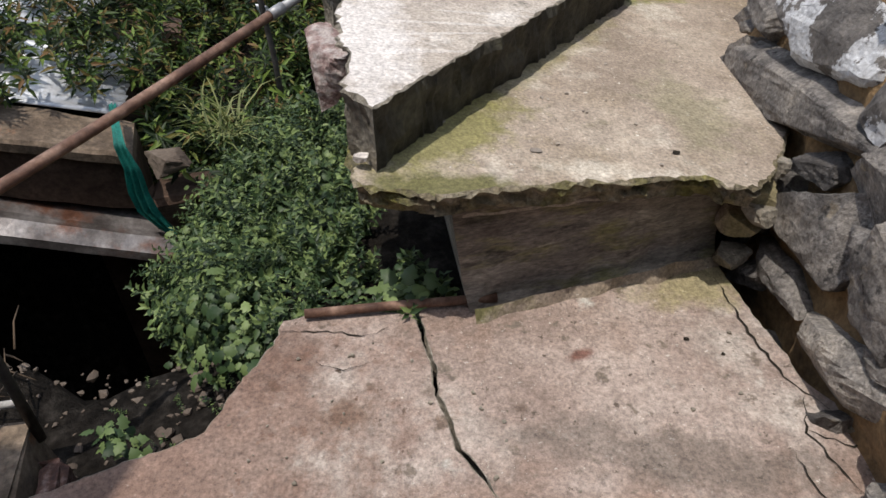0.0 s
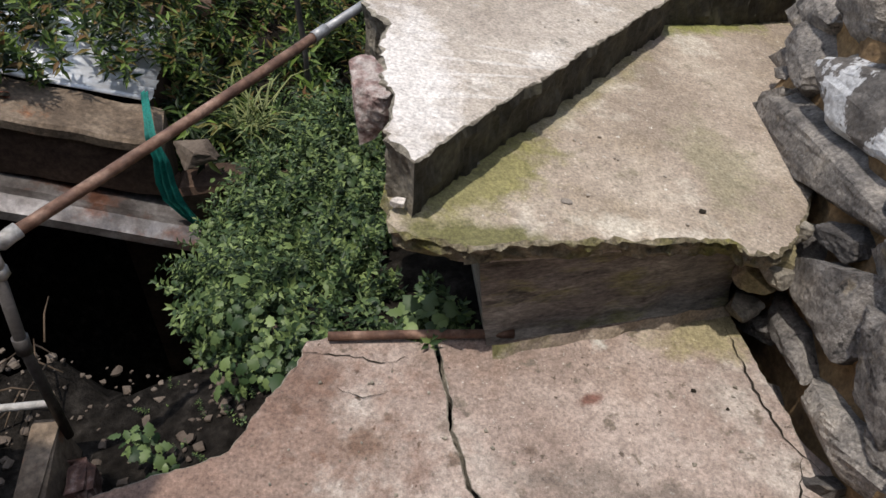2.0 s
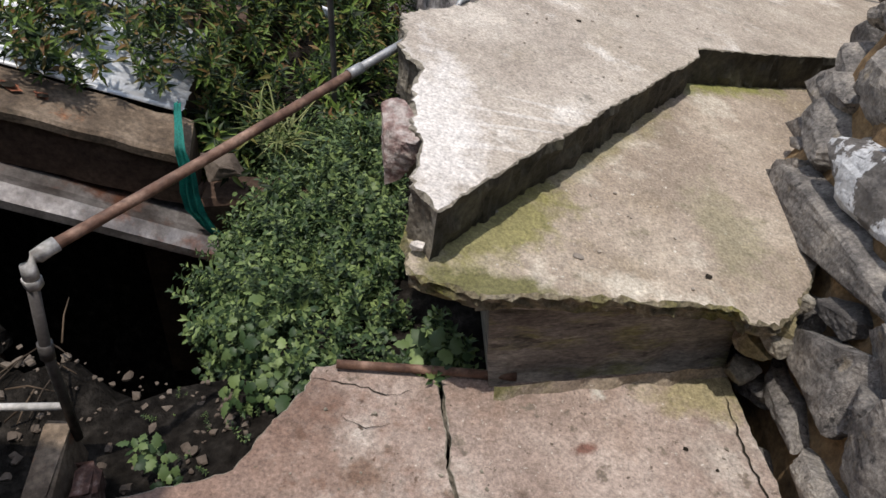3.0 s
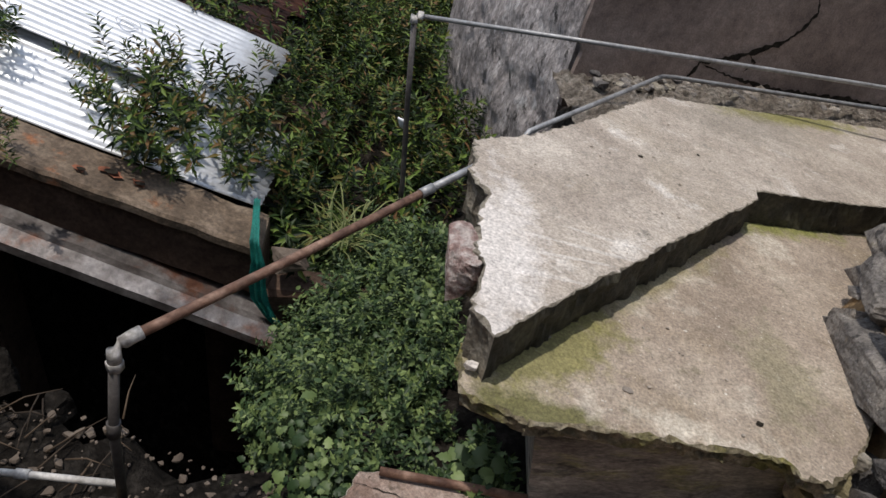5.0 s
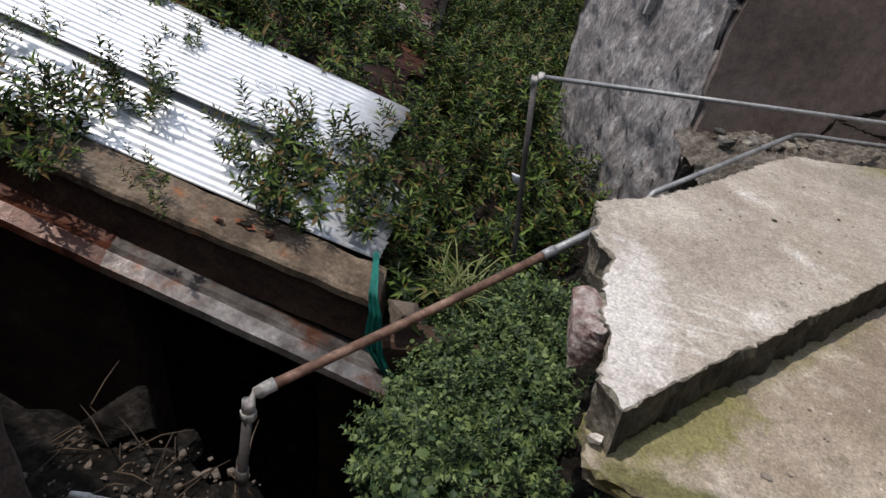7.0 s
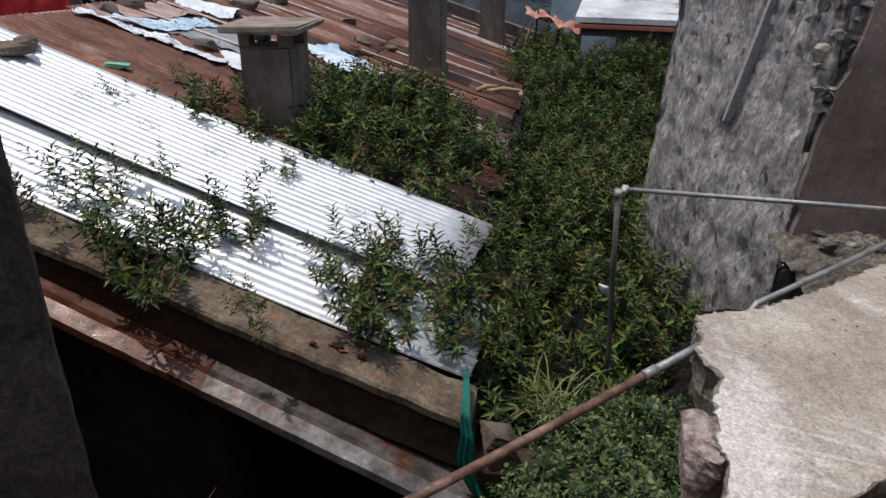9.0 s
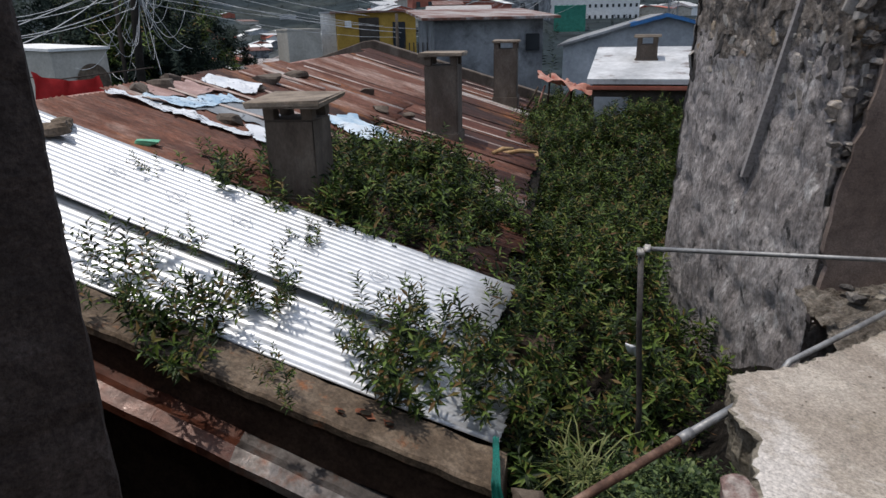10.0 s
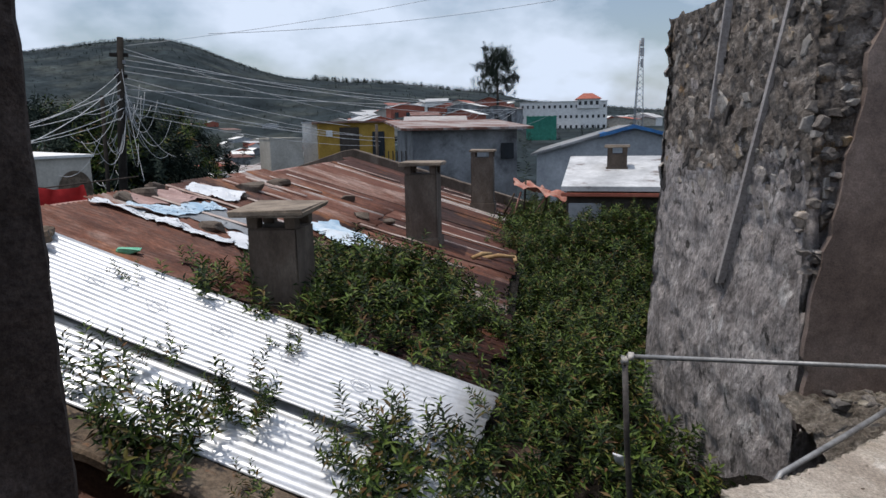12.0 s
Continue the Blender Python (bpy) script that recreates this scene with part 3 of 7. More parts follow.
def build_ground():
    bm = bmesh.new()
    radii = [0.0] + [0.25 * i for i in range(1, 33)] + [8 * 1.12 ** i for i in range(1, 52)]
    seg = 160
    rows = []
    for r in radii:
        if r == 0:
            rows.append([bm.verts.new((0, 0, ground_z(0, 0)))] * seg)
            continue
        row = []
        for k in range(seg):
            a = 2 * math.pi * k / seg
            x, y = r * math.cos(a), r * math.sin(a)
            row.append(bm.verts.new((x, y, ground_z(x, y))))
        rows.append(row)
    for i, (a, b) in enumerate(zip(rows, rows[1:])):
        for k in range(seg):
            q = (k + 1) % seg
            f = bm.faces.new((a[k], b[k], b[q])) if i == 0 else bm.faces.new((a[k], b[k], b[q], a[q]))
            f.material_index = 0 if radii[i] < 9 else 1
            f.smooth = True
    return solo("ground", bm, [M_SHADESOIL, M_TERRAIN], "rubbly soil yard darkened for shade, running out to scrub-covered hills tinted for haze", "ground", kind="structure")


build_ground()

# ---- the broken concrete steps ----
steps = thing("lower_landing", (0.2, 1.0, 0.0), "weathered brown concrete landing split by a crack", "landing", kind="structure")
CRACK = [(-0.02, 1.46), (0.0, 1.36), (0.03, 1.26), (0.03, 1.16), (0.07, 1.08), (0.09, 1.0), (0.14, 0.93), (0.18, 0.87), (0.22, 0.6), (0.24, -0.9)]
part("slab_piece", slab_mesh([(-1.5, -0.9), (-1.45, 0.5), (-0.98, 0.84), (-0.85, 0.91), (-0.55, 1.05), (-0.52, 1.16), (-0.43, 1.34), (-0.42, 1.43), (-0.34, 1.46), (-0.03, 1.47)]
                             + [(x - (0.006 if y > 0.9 else -0.003), y, 0.6 if y > 0.9 else 0.1) for x, y in CRACK], low_top, 0.12, seed=3, chip=0.004), [M_LOW, M_EDGE], steps)
part("slab_piece", slab_mesh([(1.5, -0.9), (1.3, 0.6), (1.2, 0.95), (1.12, 1.1), (1.04, 1.22), (1.0, 1.45), (0.95, 1.76), (0.44, 1.62), (0.16, 1.53), (0.0, 1.49)]
                             + [(x + (0.005 if y > 0.9 else -0.002), y, 0.6 if y > 0.9 else 0.1) for x, y in CRACK], low_top, 0.12, seed=4, chip=0.003), [M_LOW, M_EDGE], steps)

# box added under the gap; its dark colour makes the crack look shaded
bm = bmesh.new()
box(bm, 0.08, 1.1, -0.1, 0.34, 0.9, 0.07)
part("crack_fill", bm, M_SHADESOIL, steps, "dark fill added so the crack looks shaded")
solo("middle_step_slab", slab_mesh([(-0.2, 1.6), (-0.17, 1.42), (-0.11, 1.4, 1.6), (0.02, 1.4, 1.6), (0.25, 1.46), (0.54, 1.53), (0.79, 1.58), (0.82, 1.54), (0.92, 1.55), (1.04, 1.7), (1.16, 1.9), (1.2, 2.3), (1.32, 2.68), (1.5, 3.04),
                                    (1.9, 3.5), (1.8, 3.75), (1.0, 3.3), (0.3, 2.4)], mid_top, 0.075, seed=5, chip=0.015, under=0.03), [M_MID, M_LIP],
     "stained concrete step slab with green moss at its edge", "step", kind="structure")
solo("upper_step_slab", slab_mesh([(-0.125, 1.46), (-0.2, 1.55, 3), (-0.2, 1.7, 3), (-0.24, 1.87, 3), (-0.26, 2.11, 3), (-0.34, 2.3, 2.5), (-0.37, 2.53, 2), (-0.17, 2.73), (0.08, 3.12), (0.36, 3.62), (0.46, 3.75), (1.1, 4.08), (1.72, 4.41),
                                   (2.4, 4.75), (2.5, 3.7), (1.66, 3.29), (1.34, 3.14), (0.86, 2.93), (0.845, 2.85), (0.52, 2.385)], top_top, 0.19, seed=6, chip=0.014, under=0.02, darker=(0.82, -0.57, 0)),
     [M_TOP, M_EDGE, M_DARKRIM], "pale broken concrete slab with scraped edge", "step", kind="structure")

# the cement riser under the middle slab
bm = bmesh.new()
A, B = Vector((0.13, 1.5, 0.06)), Vector((0.96, 1.75, 0.06))
cols = []
for i in range(29):
    f = i / 28
    p = A.lerp(B, f)
    back = Vector((-0.27, 0.95, 0))
    col = []
    for k in range(9):
        g = k / 8
        z = 0.05 + g * (mid_top(p.x, p.y) - 0.07 - 0.05)
        off = 0.014 * noise.noise(Vector((f * 9, g * 5, 2))) - 0.05 * (1 - g) ** 6 + 0.02 * g
        left = -0.06 * g * (1 - f) ** 4
        col.append(bm.verts.new(p + Vector((left, 0, 0)) + back * off + Vector((0, 0, z - 0.06))))
    cols.append(col)
for a, b in zip(cols, cols[1:]):
    for k in range(8):
        bm.faces.new((a[k], b[k], b[k + 1], a[k + 1]))
for col, flip in ((cols[0], False), (cols[-1], True)):
    deep = [bm.verts.new(v.co + Vector((-0.1, 0.7, 0)) * (1 if not flip else 0.6)) for v in col]
    for k in range(8):
        q = (col[k], col[k + 1], deep[k + 1], deep[k])
        bm.faces.new(q if not flip else q[::-1])
for a, b in zip(cols, cols[1:]):
    q = []
    for u, k in ((a, 0), (b, 1)):
        w = u[0].co
        out = 0.03 + 0.02 * noise.noise(Vector((w.x * 9, 0, 4)))
        q.append((bm.verts.new(Vector((w.x + 0.27 * out, w.y - 0.95 * out, 0.075))), bm.verts.new(Vector((w.x + 0.005, w.y - 0.012, 0.115 + 0.02 * noise.noise(Vector((w.x * 7, 3, 4))))))))
    f = bm.faces.new((q[0][0], q[1][0], q[1][1], q[0][1]))
    f.material_index = 1
solo("step_riser", bm, [M_RISER, M_MID], "damp dark cement riser under the step slab", "riser", kind="structure")
# fill under the upper slab
bm = bmesh.new()
box(bm, 0.9, 2.9, -0.3, 1.3, 1.5, 0.72, 30)
box(bm, 0.62, 2.6, -0.3, 0.5, 1.2, 0.75, -6, 0.05, 0.03)
solo("step_footing", bm, M_EDGE, "rough concrete footing under the broken steps", "footing", kind="structure")

# ---- the lower house: roof, gables, chimneys ----
RIDGE = 4.55      # plan distance from eave to ridge
ROOF_LEN = 14.0


def sheet_mesh(p0, down, length, width, pitch=0.076, amp=0.013, sag=0.0, seed=0, nl=6, curl=0.0):
    """A corrugated sheet on the roof plane: p0 its upper near corner, down its slope in plan, width across."""
    rnd = random.Random(seed)
    bm = bmesh.new()
    d = Vector((down[0], down[1], 0)).normalized()
    z1 = roof_z(p0.x + d.x, p0.y + d.y) - roof_z(p0.x, p0.y)
    d3 = Vector((d.x, d.y, z1)).normalized()
    c = Vector((-d.y, d.x, 0))
    z2 = roof_z(p0.x + c.x, p0.y + c.y) - roof_z(p0.x, p0.y)
    c3 = Vector((c.x, c.y, z2)).normalized()
    up = d3.cross(c3).normalized()
    if up.z < 0:
        up = -up
    waves = int(round(width / pitch))
    nw = waves * 4
    jag = [rnd.uniform(-0.012, 0.012) for _ in range(nw + 1)]
    lift = p0.z - roof_z(p0.x, p0.y)
    layers = []
    for off in (0.0, -0.003):
        grid = []
        for i in range(nl + 1):
            f = i / nl
            row = []
            for k in range(nw + 1):
                w = width * k / nw
                h = amp * math.sin(2 * math.pi * k / 4) + sag * math.sin(math.pi * f) + curl * (max(0, k / nw - 0.7) / 0.3) ** 2
                h += 0.012 * noise.noise(Vector((f * 3 + seed, k * 0.05, seed * 1.7)))
                q = p0 + d3 * (length * f + (jag[k] if i == nl else 0)) + c3 * w + up * (h + off)
                row.append(bm.verts.new(q))
            grid.append(row)
        layers.append(grid)
    for g, flip in ((layers[0], False), (layers[1], True)):
        for i in range(nl):
            for k in range(nw):
                q = (g[i][k], g[i + 1][k], g[i + 1][k + 1], g[i][k + 1])
                f = bm.faces.new(q[::-1] if flip else q)
                f.smooth = True
    a, b = layers
    for k in range(nw):
        bm.faces.new((a[nl][k], b[nl][k], b[nl][k + 1], a[nl][k + 1]))
    for i in range(nl):
        bm.faces.new((a[i][0], b[i][0], b[i + 1][0], a[i + 1][0]))
        bm.faces.new((a[i][nw], a[i + 1][nw], b[i + 1][nw], b[i][nw]))
    return bm


GDIR, GSIDE = Vector((-0.974, -0.225, 0)), Vector((-0.225, 0.974, 0))


def on_gable(w, b, lift=0.0):
    """Beside the near gable: w metres in from its line, b metres up the slope in plan."""
    p = EAVE + GDIR * b + GSIDE * w
    return Vector((p.x, p.y, roof_z(p.x, p.y) + lift))


house = thing("lower_house", (-4.5, 8.0, -1.5), "low house with a rusted corrugated iron roof and cement gables", "house")
rnd = random.Random(11)
# patched rust sheets, two courses from ridge to eave
n_col = 18
for c in range(n_col):
    a0 = 1.55 + c * 0.69
    for course in range(2):
        b0 = RIDGE - course * 2.1
        p = on_roof(a0, b0 + rnd.uniform(-0.06, 0.1), -0.005 + 0.014 * (c % 2) + 0.025 * (1 - course) + rnd.uniform(0, 0.02))
        m = M_RUSTPALE if (c * 7 + course * 3) % 5 == 1 and c > 2 else M_RUST
        part("roof_sheet", sheet_mesh(p, (0.957 + rnd.uniform(-0.015, 0.015), 0.29), 2.5, 0.78, seed=c * 5 + course, nl=5), m, house)
# pale worn laps between the sheets
M_LAP = surface("worn_pale_lap", [(0.3, (0.2, 0.1, 0.075)), (0.5, (0.42, 0.33, 0.29)), (0.7, (0.55, 0.5, 0.47))], 2.6, rough=(0.5, 0.8), metal=0.1, fine=0.25)
for c in range(3, n_col):
    for course in range(2):
        if rnd.random() < 0.7:
            p = on_roof(1.6 + c * 0.69, RIDGE - course * 2.1 - rnd.uniform(0, 0.5), 0.05 + 0.025 * (1 - course))
            part("sheet_lap", sheet_mesh(p, (0.957 + rnd.uniform(-0.02, 0.02), 0.29), rnd.uniform(0.9, 1.9), 0.1, pitch=0.1, seed=c, nl=4), M_LAP, house)
# two bright new sheets by the near gable
for p, dv, ln, wd, lift, sd in ((Vector((-6.16, 2.47, roof_z(-6.16, 2.47) + 0.11)), (0.98, 0.2), 4.72, 1.216, 0.11, 71), (on_gable(0.01, 4.5, 0.03), (0.974, 0.225), 4.76, 0.836, 0.03, 72)):
    part("new_roof_sheet", sheet_mesh(p, dv, ln, wd, seed=sd, nl=12, sag=-0.02), M_ZINC, house, "bright new galvanised corrugated sheet")
# far slope, ridge cap, walls
bm = bmesh.new()
r0, r1 = on_roof(0.0, RIDGE, 0.0), on_roof(ROOF_LEN, RIDGE, 0.0)
f0, f1 = r0 - DOWN * 3.0 - Vector((0, 0, 0.95)), r1 - DOWN * 3.0 - Vector((0, 0, 0.95))
v = [bm.verts.new(q) for q in (r0, r1, f1, f0)]
bm.faces.new(v)
v = [bm.verts.new(q - Vector((0, 0, 0.04))) for q in (r0, r1, f1, f0)]
bm.faces.new(v[::-1])
e0, e1 = on_roof(0.0, 0.0, -0.06), on_roof(ROOF_LEN, 0.0, -0.06)
part("far_slope", bm, M_RUST, house)
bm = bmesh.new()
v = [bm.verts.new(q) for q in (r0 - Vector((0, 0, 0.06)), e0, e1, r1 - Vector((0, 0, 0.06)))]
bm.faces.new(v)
part("roof_deck", bm, M_SHADESOIL, house)
bm = bmesh.new()
tube(bm, [on_roof(0.2 + i * 0.8, RIDGE, -0.03 + 0.015 * math.sin(i * 2.3)) for i in range(18)], 0.06, 8)
part("ridge_cap", bm, surface("pinkish_ridge_iron", [(0.3, (0.24, 0.11, 0.085)), (0.6, (0.4, 0.24, 0.2))], 2.0, fine=0.2), house, "faded red ridge capping")


def gable_wall(a, thick, lift, drop):
    """A gable wall across the house at a metres along it, with its coping following the roof."""
    bm = bmesh.new()
    n = 60
    prof = []
    for i in range(n + 1):
        b = (-0.12 if a < 1 else -0.2) + (RIDGE + 0.2) * i / n
        q = on_roof(a, b, lift) if a > 1 else on_gable(a, b, lift)
        prof.append(q + Vector((0, 0, 0.007 * noise.noise(Vector((i * 0.5, a, 0))) + 0.008 * noise.noise(Vector((i * 1.7, a, 4))))))
    for i in range(1, 14):
        q = r0 + ALONG * a
        prof.append(Vector((q.x, q.y, 0)) - DOWN * (i * 0.25) + Vector((0, 0, r0.z + lift - 0.31 * 0.25 * i)))
    w = ALONG * thick
    rows = []
    for q in prof:
        h0, h1 = (0.007 * noise.noise(q * 5) + 0.006 * noise.noise(q * 23), 0.012 * noise.noise(q * 6 + Vector((5, 5, 5))))
        rows.append([bm.verts.new(q + ALONG * h0 - Vector((0, 0, drop))), bm.verts.new(q + ALONG * h0 - Vector((0, 0, 0.015))), bm.verts.new(q + ALONG * (0.015 + h0)),
                     bm.verts.new(q + w + ALONG * h1), bm.verts.new(q + w + ALONG * h1 - Vector((0, 0, drop)))])
    for x, y in zip(rows, rows[1:]):
        for k in range(4):
            bm.faces.new((x[k], x[k + 1], y[k + 1], y[k]))
    bm.faces.new(rows[0][::-1])
    bm.faces.new(rows[-1])
    return bm


# the head's dark plaster carries the shade under the coping in its colour
part("gable_head", gable_wall(-0.272, 0.27, -0.045, 0.26), M_DARKWALL, house, "blackish plaster below the coping, its shade put into the colour")
part("gable_coping", gable_wall(-0.29, 0.29, 0.005, 0.055), M_COPING, house, "thick brown cement coping along the gable, chipped to brick")
part("far_gable_coping", gable_wall(ROOF_LEN, 0.25, 0.27, 0.7), M_CHIM, house, "mossy cement parapet on the far gable")
# the gable wall below, set back, with a dark opening
bm = bmesh.new()


def wall_quad(bm, a, b0, b1, z0, depth=0.25):
    """A stretch of wall under the roof between b0 and b1 metres up the slope."""
    vs = []
    for dd in (0.0, depth):
        for b, top in ((b0, False), (b1, False), (b1, True), (b0, True)):
            q = on_gable(a + dd, b, -0.1)
            vs.append(bm.verts.new((q.x, q.y, q.z if top else z0)))
    for f in ((0, 1, 2, 3), (7, 6, 5, 4), (0, 4, 5, 1), (1, 5, 6, 2), (2, 6, 7, 3), (3, 7, 4, 0)):
        bm.faces.new([vs[i] for i in f])


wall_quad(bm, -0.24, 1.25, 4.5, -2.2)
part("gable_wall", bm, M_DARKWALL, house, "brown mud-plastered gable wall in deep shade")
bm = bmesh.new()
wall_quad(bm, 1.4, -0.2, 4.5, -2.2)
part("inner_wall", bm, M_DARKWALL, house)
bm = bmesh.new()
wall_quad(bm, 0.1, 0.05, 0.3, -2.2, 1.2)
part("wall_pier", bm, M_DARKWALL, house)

# the metal ledge below the coping
for b0, b1, mt, lab in ((-0.22, 1.2, M_STRIP, "weathered grey sheet-metal ledge"), (1.18, 3.2, M_STRIPRUST, "rust-red wet sheet-metal ledge")):
    bm = bmesh.new()
    rows = []
    n = 14
    for i in range(n + 1):
        b = b0 + (b1 - b0) * i / n
        row = []
        for w, dz in ((0.1, 0.02), (0.0, 0.0), (-0.05, -0.012), (-0.1, -0.008), (-0.17, -0.05), (-0.175, -0.09)):
            q = on_gable(-0.28 + w, b, -0.36 + 0.07 * b)
            row.append(bm.verts.new(q + Vector((0, 0, dz + 0.006 * noise.noise(q * 5)))))
        low = [bm.verts.new(u.co - Vector((0, 0, 0.004))) for u in row]
        rows.append(row + low[::-1])
    for x, y in zip(rows, rows[1:]):
        for k in range(len(x)):
            q = (k + 1) % len(x)
            bm.faces.new((x[k], x[q], y[q], y[k]))
    bm.faces.new(rows[0][::-1])
    bm.faces.new(rows[-1])
    part("metal_ledge", bm, mt, house, lab)


def chimney(at, w, d, h, cap_w, cap_d, yaw, label, tilt=0.0):
    t = thing("chimney", at, label, "chimney", "chimneys on the roof")
    bm = bmesh.new()
    x, y, z = at
    box(bm, x, y, z - 0.4, w * 1.12, d * 1.12, 0.52, yaw, 0.02, 0.006)
    box(bm, x, y, z + 0.1, w, d, h - 0.26, yaw, 0.012, 0.005)
    part("shaft", bm, M_CHIM, t)
    r = pose(x, y, 0, 0, 0, yaw)
    for sx, sy in ((-1, -1), (1, -1), (1, 1), (-1, 1), ):
        bm = bmesh.new()
        q = r @ Vector((sx * (w / 2 - 0.05), sy * (d / 2 - 0.05), 0))
        box(bm, q.x, q.y, z + h - 0.165, 0.1, 0.1, 0.13, yaw, 0.008, 0.004)
        part("cap_post", bm, M_CHIM, t)
    bm = bmesh.new()
    box(bm, x, y, z + h - 0.04, cap_w, cap_d, 0.055, yaw, 0.012, 0.008)
    bmesh.ops.rotate(bm, verts=bm.verts, cent=(x, y, z + h), matrix=Matrix.Rotation(radians(tilt), 3, "X"))
    part("cap_slab", bm, M_CAP, t, "flat cement cap slab")
    return t


chimney((-4.04, 4.67, 0.5), 0.43, 0.43, 0.92, 0.66, 0.66, 17, "sooty cement chimney with a flat slab cap", 2)
chimney((-4.78, 8.87, 0.36), 0.47, 0.47, 1.22, 0.63, 0.6, 17, "sooty cement chimney with a thin slab cap")
chimney((-5.9, 14.07, 0.3), 0.5, 0.5, 1.28, 0.58, 0.58, 17, "small sooty cement chimney by the far gable")

# ---- the tall rubble house beside the steps ----
tall = thing("tall_house", (1.0, 5.5, -0.6), "tall rubble-stone house smeared with grey mortar, cracked cement front", "house")
FACE = [(1.08, 4.69), (-0.05, 4.28), (-0.32, 4.74), (-0.6, 5.22), (-0.88, 5.73), (-1.17, 6.28), (-0.9, 6.9), (-0.3, 7.4), (0.5, 7.9)]


def face_point(s):
    """A point and outward normal on the mortared face, s from 0 to len - 1."""
    i = min(int(s), len(FACE) - 2)
    f = s - i
    p, q = Vector((*FACE[i], 0)), Vector((*FACE[i + 1], 0))
    d = (q - p).normalized()
    return p.lerp(q, f), Vector((-d.y, d.x, 0))


def wall_relief(s, z):
    """How far the side wall's face stands out at a spot."""
    q = face_point(s)[0] + Vector((0, 0, z))
    warp = Vector((0.35 * noise.noise(q * 3), 0.35 * noise.noise(q * 3 + Vector((9, 0, 0))), 0))
    stone = noise.voronoi(Vector((s * 8.0, z * 14.0, 0)) + warp)[0]
    bare = smooth_step(1.45, 2.1, z + 0.5 * noise.noise(q * 0.9))
    h = 0.05 * min(0.6, stone[1] - stone[0]) * bare + 0.04 * noise.noise(q * 1.1) + 0.025 * noise.noise(q * 4) + 0.012 * noise.noise(q * 11)
    h -= 0.06 * max(0.0, noise.noise(Vector((q.x * 9, q.y * 9, q.z * 5))) - 0.22) * (1 - 0.6 * bare)   # holes in the smeared mortar
    return h - 0.05 * max(0, z) * smooth_step(0.8, 1.1, s)          # battered


bm = bmesh.new()
rows = []
nu, nz = 300, 150
for i in range(nu + 1):
    s = (len(FACE) - 1) * i / nu
    p, nrm = face_point(s)
    row = []
    for k in range(nz + 1):
        z = -1.5 + 4.45 * k / nz
        q = p + Vector((0, 0, z))
        h = wall_relief(s, z)
        row.append(bm.verts.new(q + nrm * h))
    rows.append(row)
for a, b in zip(rows, rows[1:]):
    for k in range(nz):
        f = bm.faces.new((a[k], a[k + 1], b[k + 1], b[k]))
        f.smooth = True
        m = a[k].co
        if m.z + 0.25 * noise.noise(m * 2.2) + 0.12 * noise.noise(m * 7) > 1.8:
            f.material_index = 1
M_BEDDING = surface("bare_rubble_bedding", [(0.3, (0.06, 0.05, 0.043)), (0.5, (0.18, 0.154, 0.134)), (0.7, (0.34, 0.302, 0.268))], 9.0, detail=9, mottle=0.5, mottle_scale=13, bump=1.0, bump_scale=16, bump_dist=0.06, fine=0.4, fine_scale=60,
                    patches=[((0.27, 0.17, 0.085), 5.0, 0.62, 0.7, 8.0)])
part("side_wall", bm, [M_RUBBLEWALL, M_BEDDING], tall, "rubble-stone side wall smeared with pale grey mortar")
bm = bmesh.new()
FD = Vector((0.94, 0.34, 0)).normalized()
f0 = Vector((-0.03, 4.26, 0))
nrm = Vector((0.34, -0.94, 0))
rows = []
for i in range(41):
    row = []
    for k in range(31):
        z = 0.3 + 2.64 * k / 30
        s = 4.0 * i / 40
        jag = (0.01 + 0.06 * noise.noise(Vector((z * 4, 1, 0))) + 0.03 * noise.noise(Vector((z * 13, 1, 0))) + 0.15 * max(0, z - 0.95)) * max(0, 1 - i / 14)
        q = f0 + FD * (s + jag) + Vector((0, 0, z))
        row.append(bm.verts.new(q + nrm * (0.035 + 0.012 * noise.noise(q * 2))))
    rows.append(row)
for a, b in zip(rows, rows[1:]):
    for k in range(30):
        bm.faces.new((a[k], b[k], b[k + 1], a[k + 1]))
for line in (rows[0], [r[0] for r in rows]):
    back = [bm.verts.new(u.co - nrm * 0.05) for u in line]
    for k in range(len(line) - 1):
        bm.faces.new((line[k], line[k + 1], back[k + 1], back[k]))
part("front_plaster", bm, M_PLASTER, tall, "dark cement-plastered front with a long crack")
bm = bmesh.new()
q = f0 + FD * 2.5 - nrm * 2.1
box(bm, q.x, q.y, -1.5, 4.4, 3.9, 4.42, math.degrees(math.atan2(FD.y, FD.x)))
part("wall_core", bm, M_BEDDING, tall)

# ---- the plastered pillar close by ----
bm = bmesh.new()
rows = []
P0 = Vector((-1.222, 0.72, 0))
# the long run to the left is unseen, added to darken the yard
corner = [P0 + Vector((-5.4, 0.9, 0)), P0 + Vector((-0.36, 0.08, 0)), P0 + Vector((-0.012, 0.012, 0)), P0 + Vector((0.0, 0.0, 0)), P0 + Vector((-0.004, -0.016, 0)), P0 + Vector((-0.07, -0.3, 0)), P0 + Vector((-0.14, -0.6, 0)), P0 + Vector((-5.4, -0.6, 0))]
for k in range(121):
    z = -1.2 + 3.9 * k / 120
    rows.append([bm.verts.new(q + Vector((0.006 * noise.noise(Vector((i, z * 9, 0))) + 0.004 * noise.noise(Vector((i, z * 31, 0))), 0.004 * noise.noise(Vector((z * 12, i, 5))), z))) for i, q in enumerate(corner)])
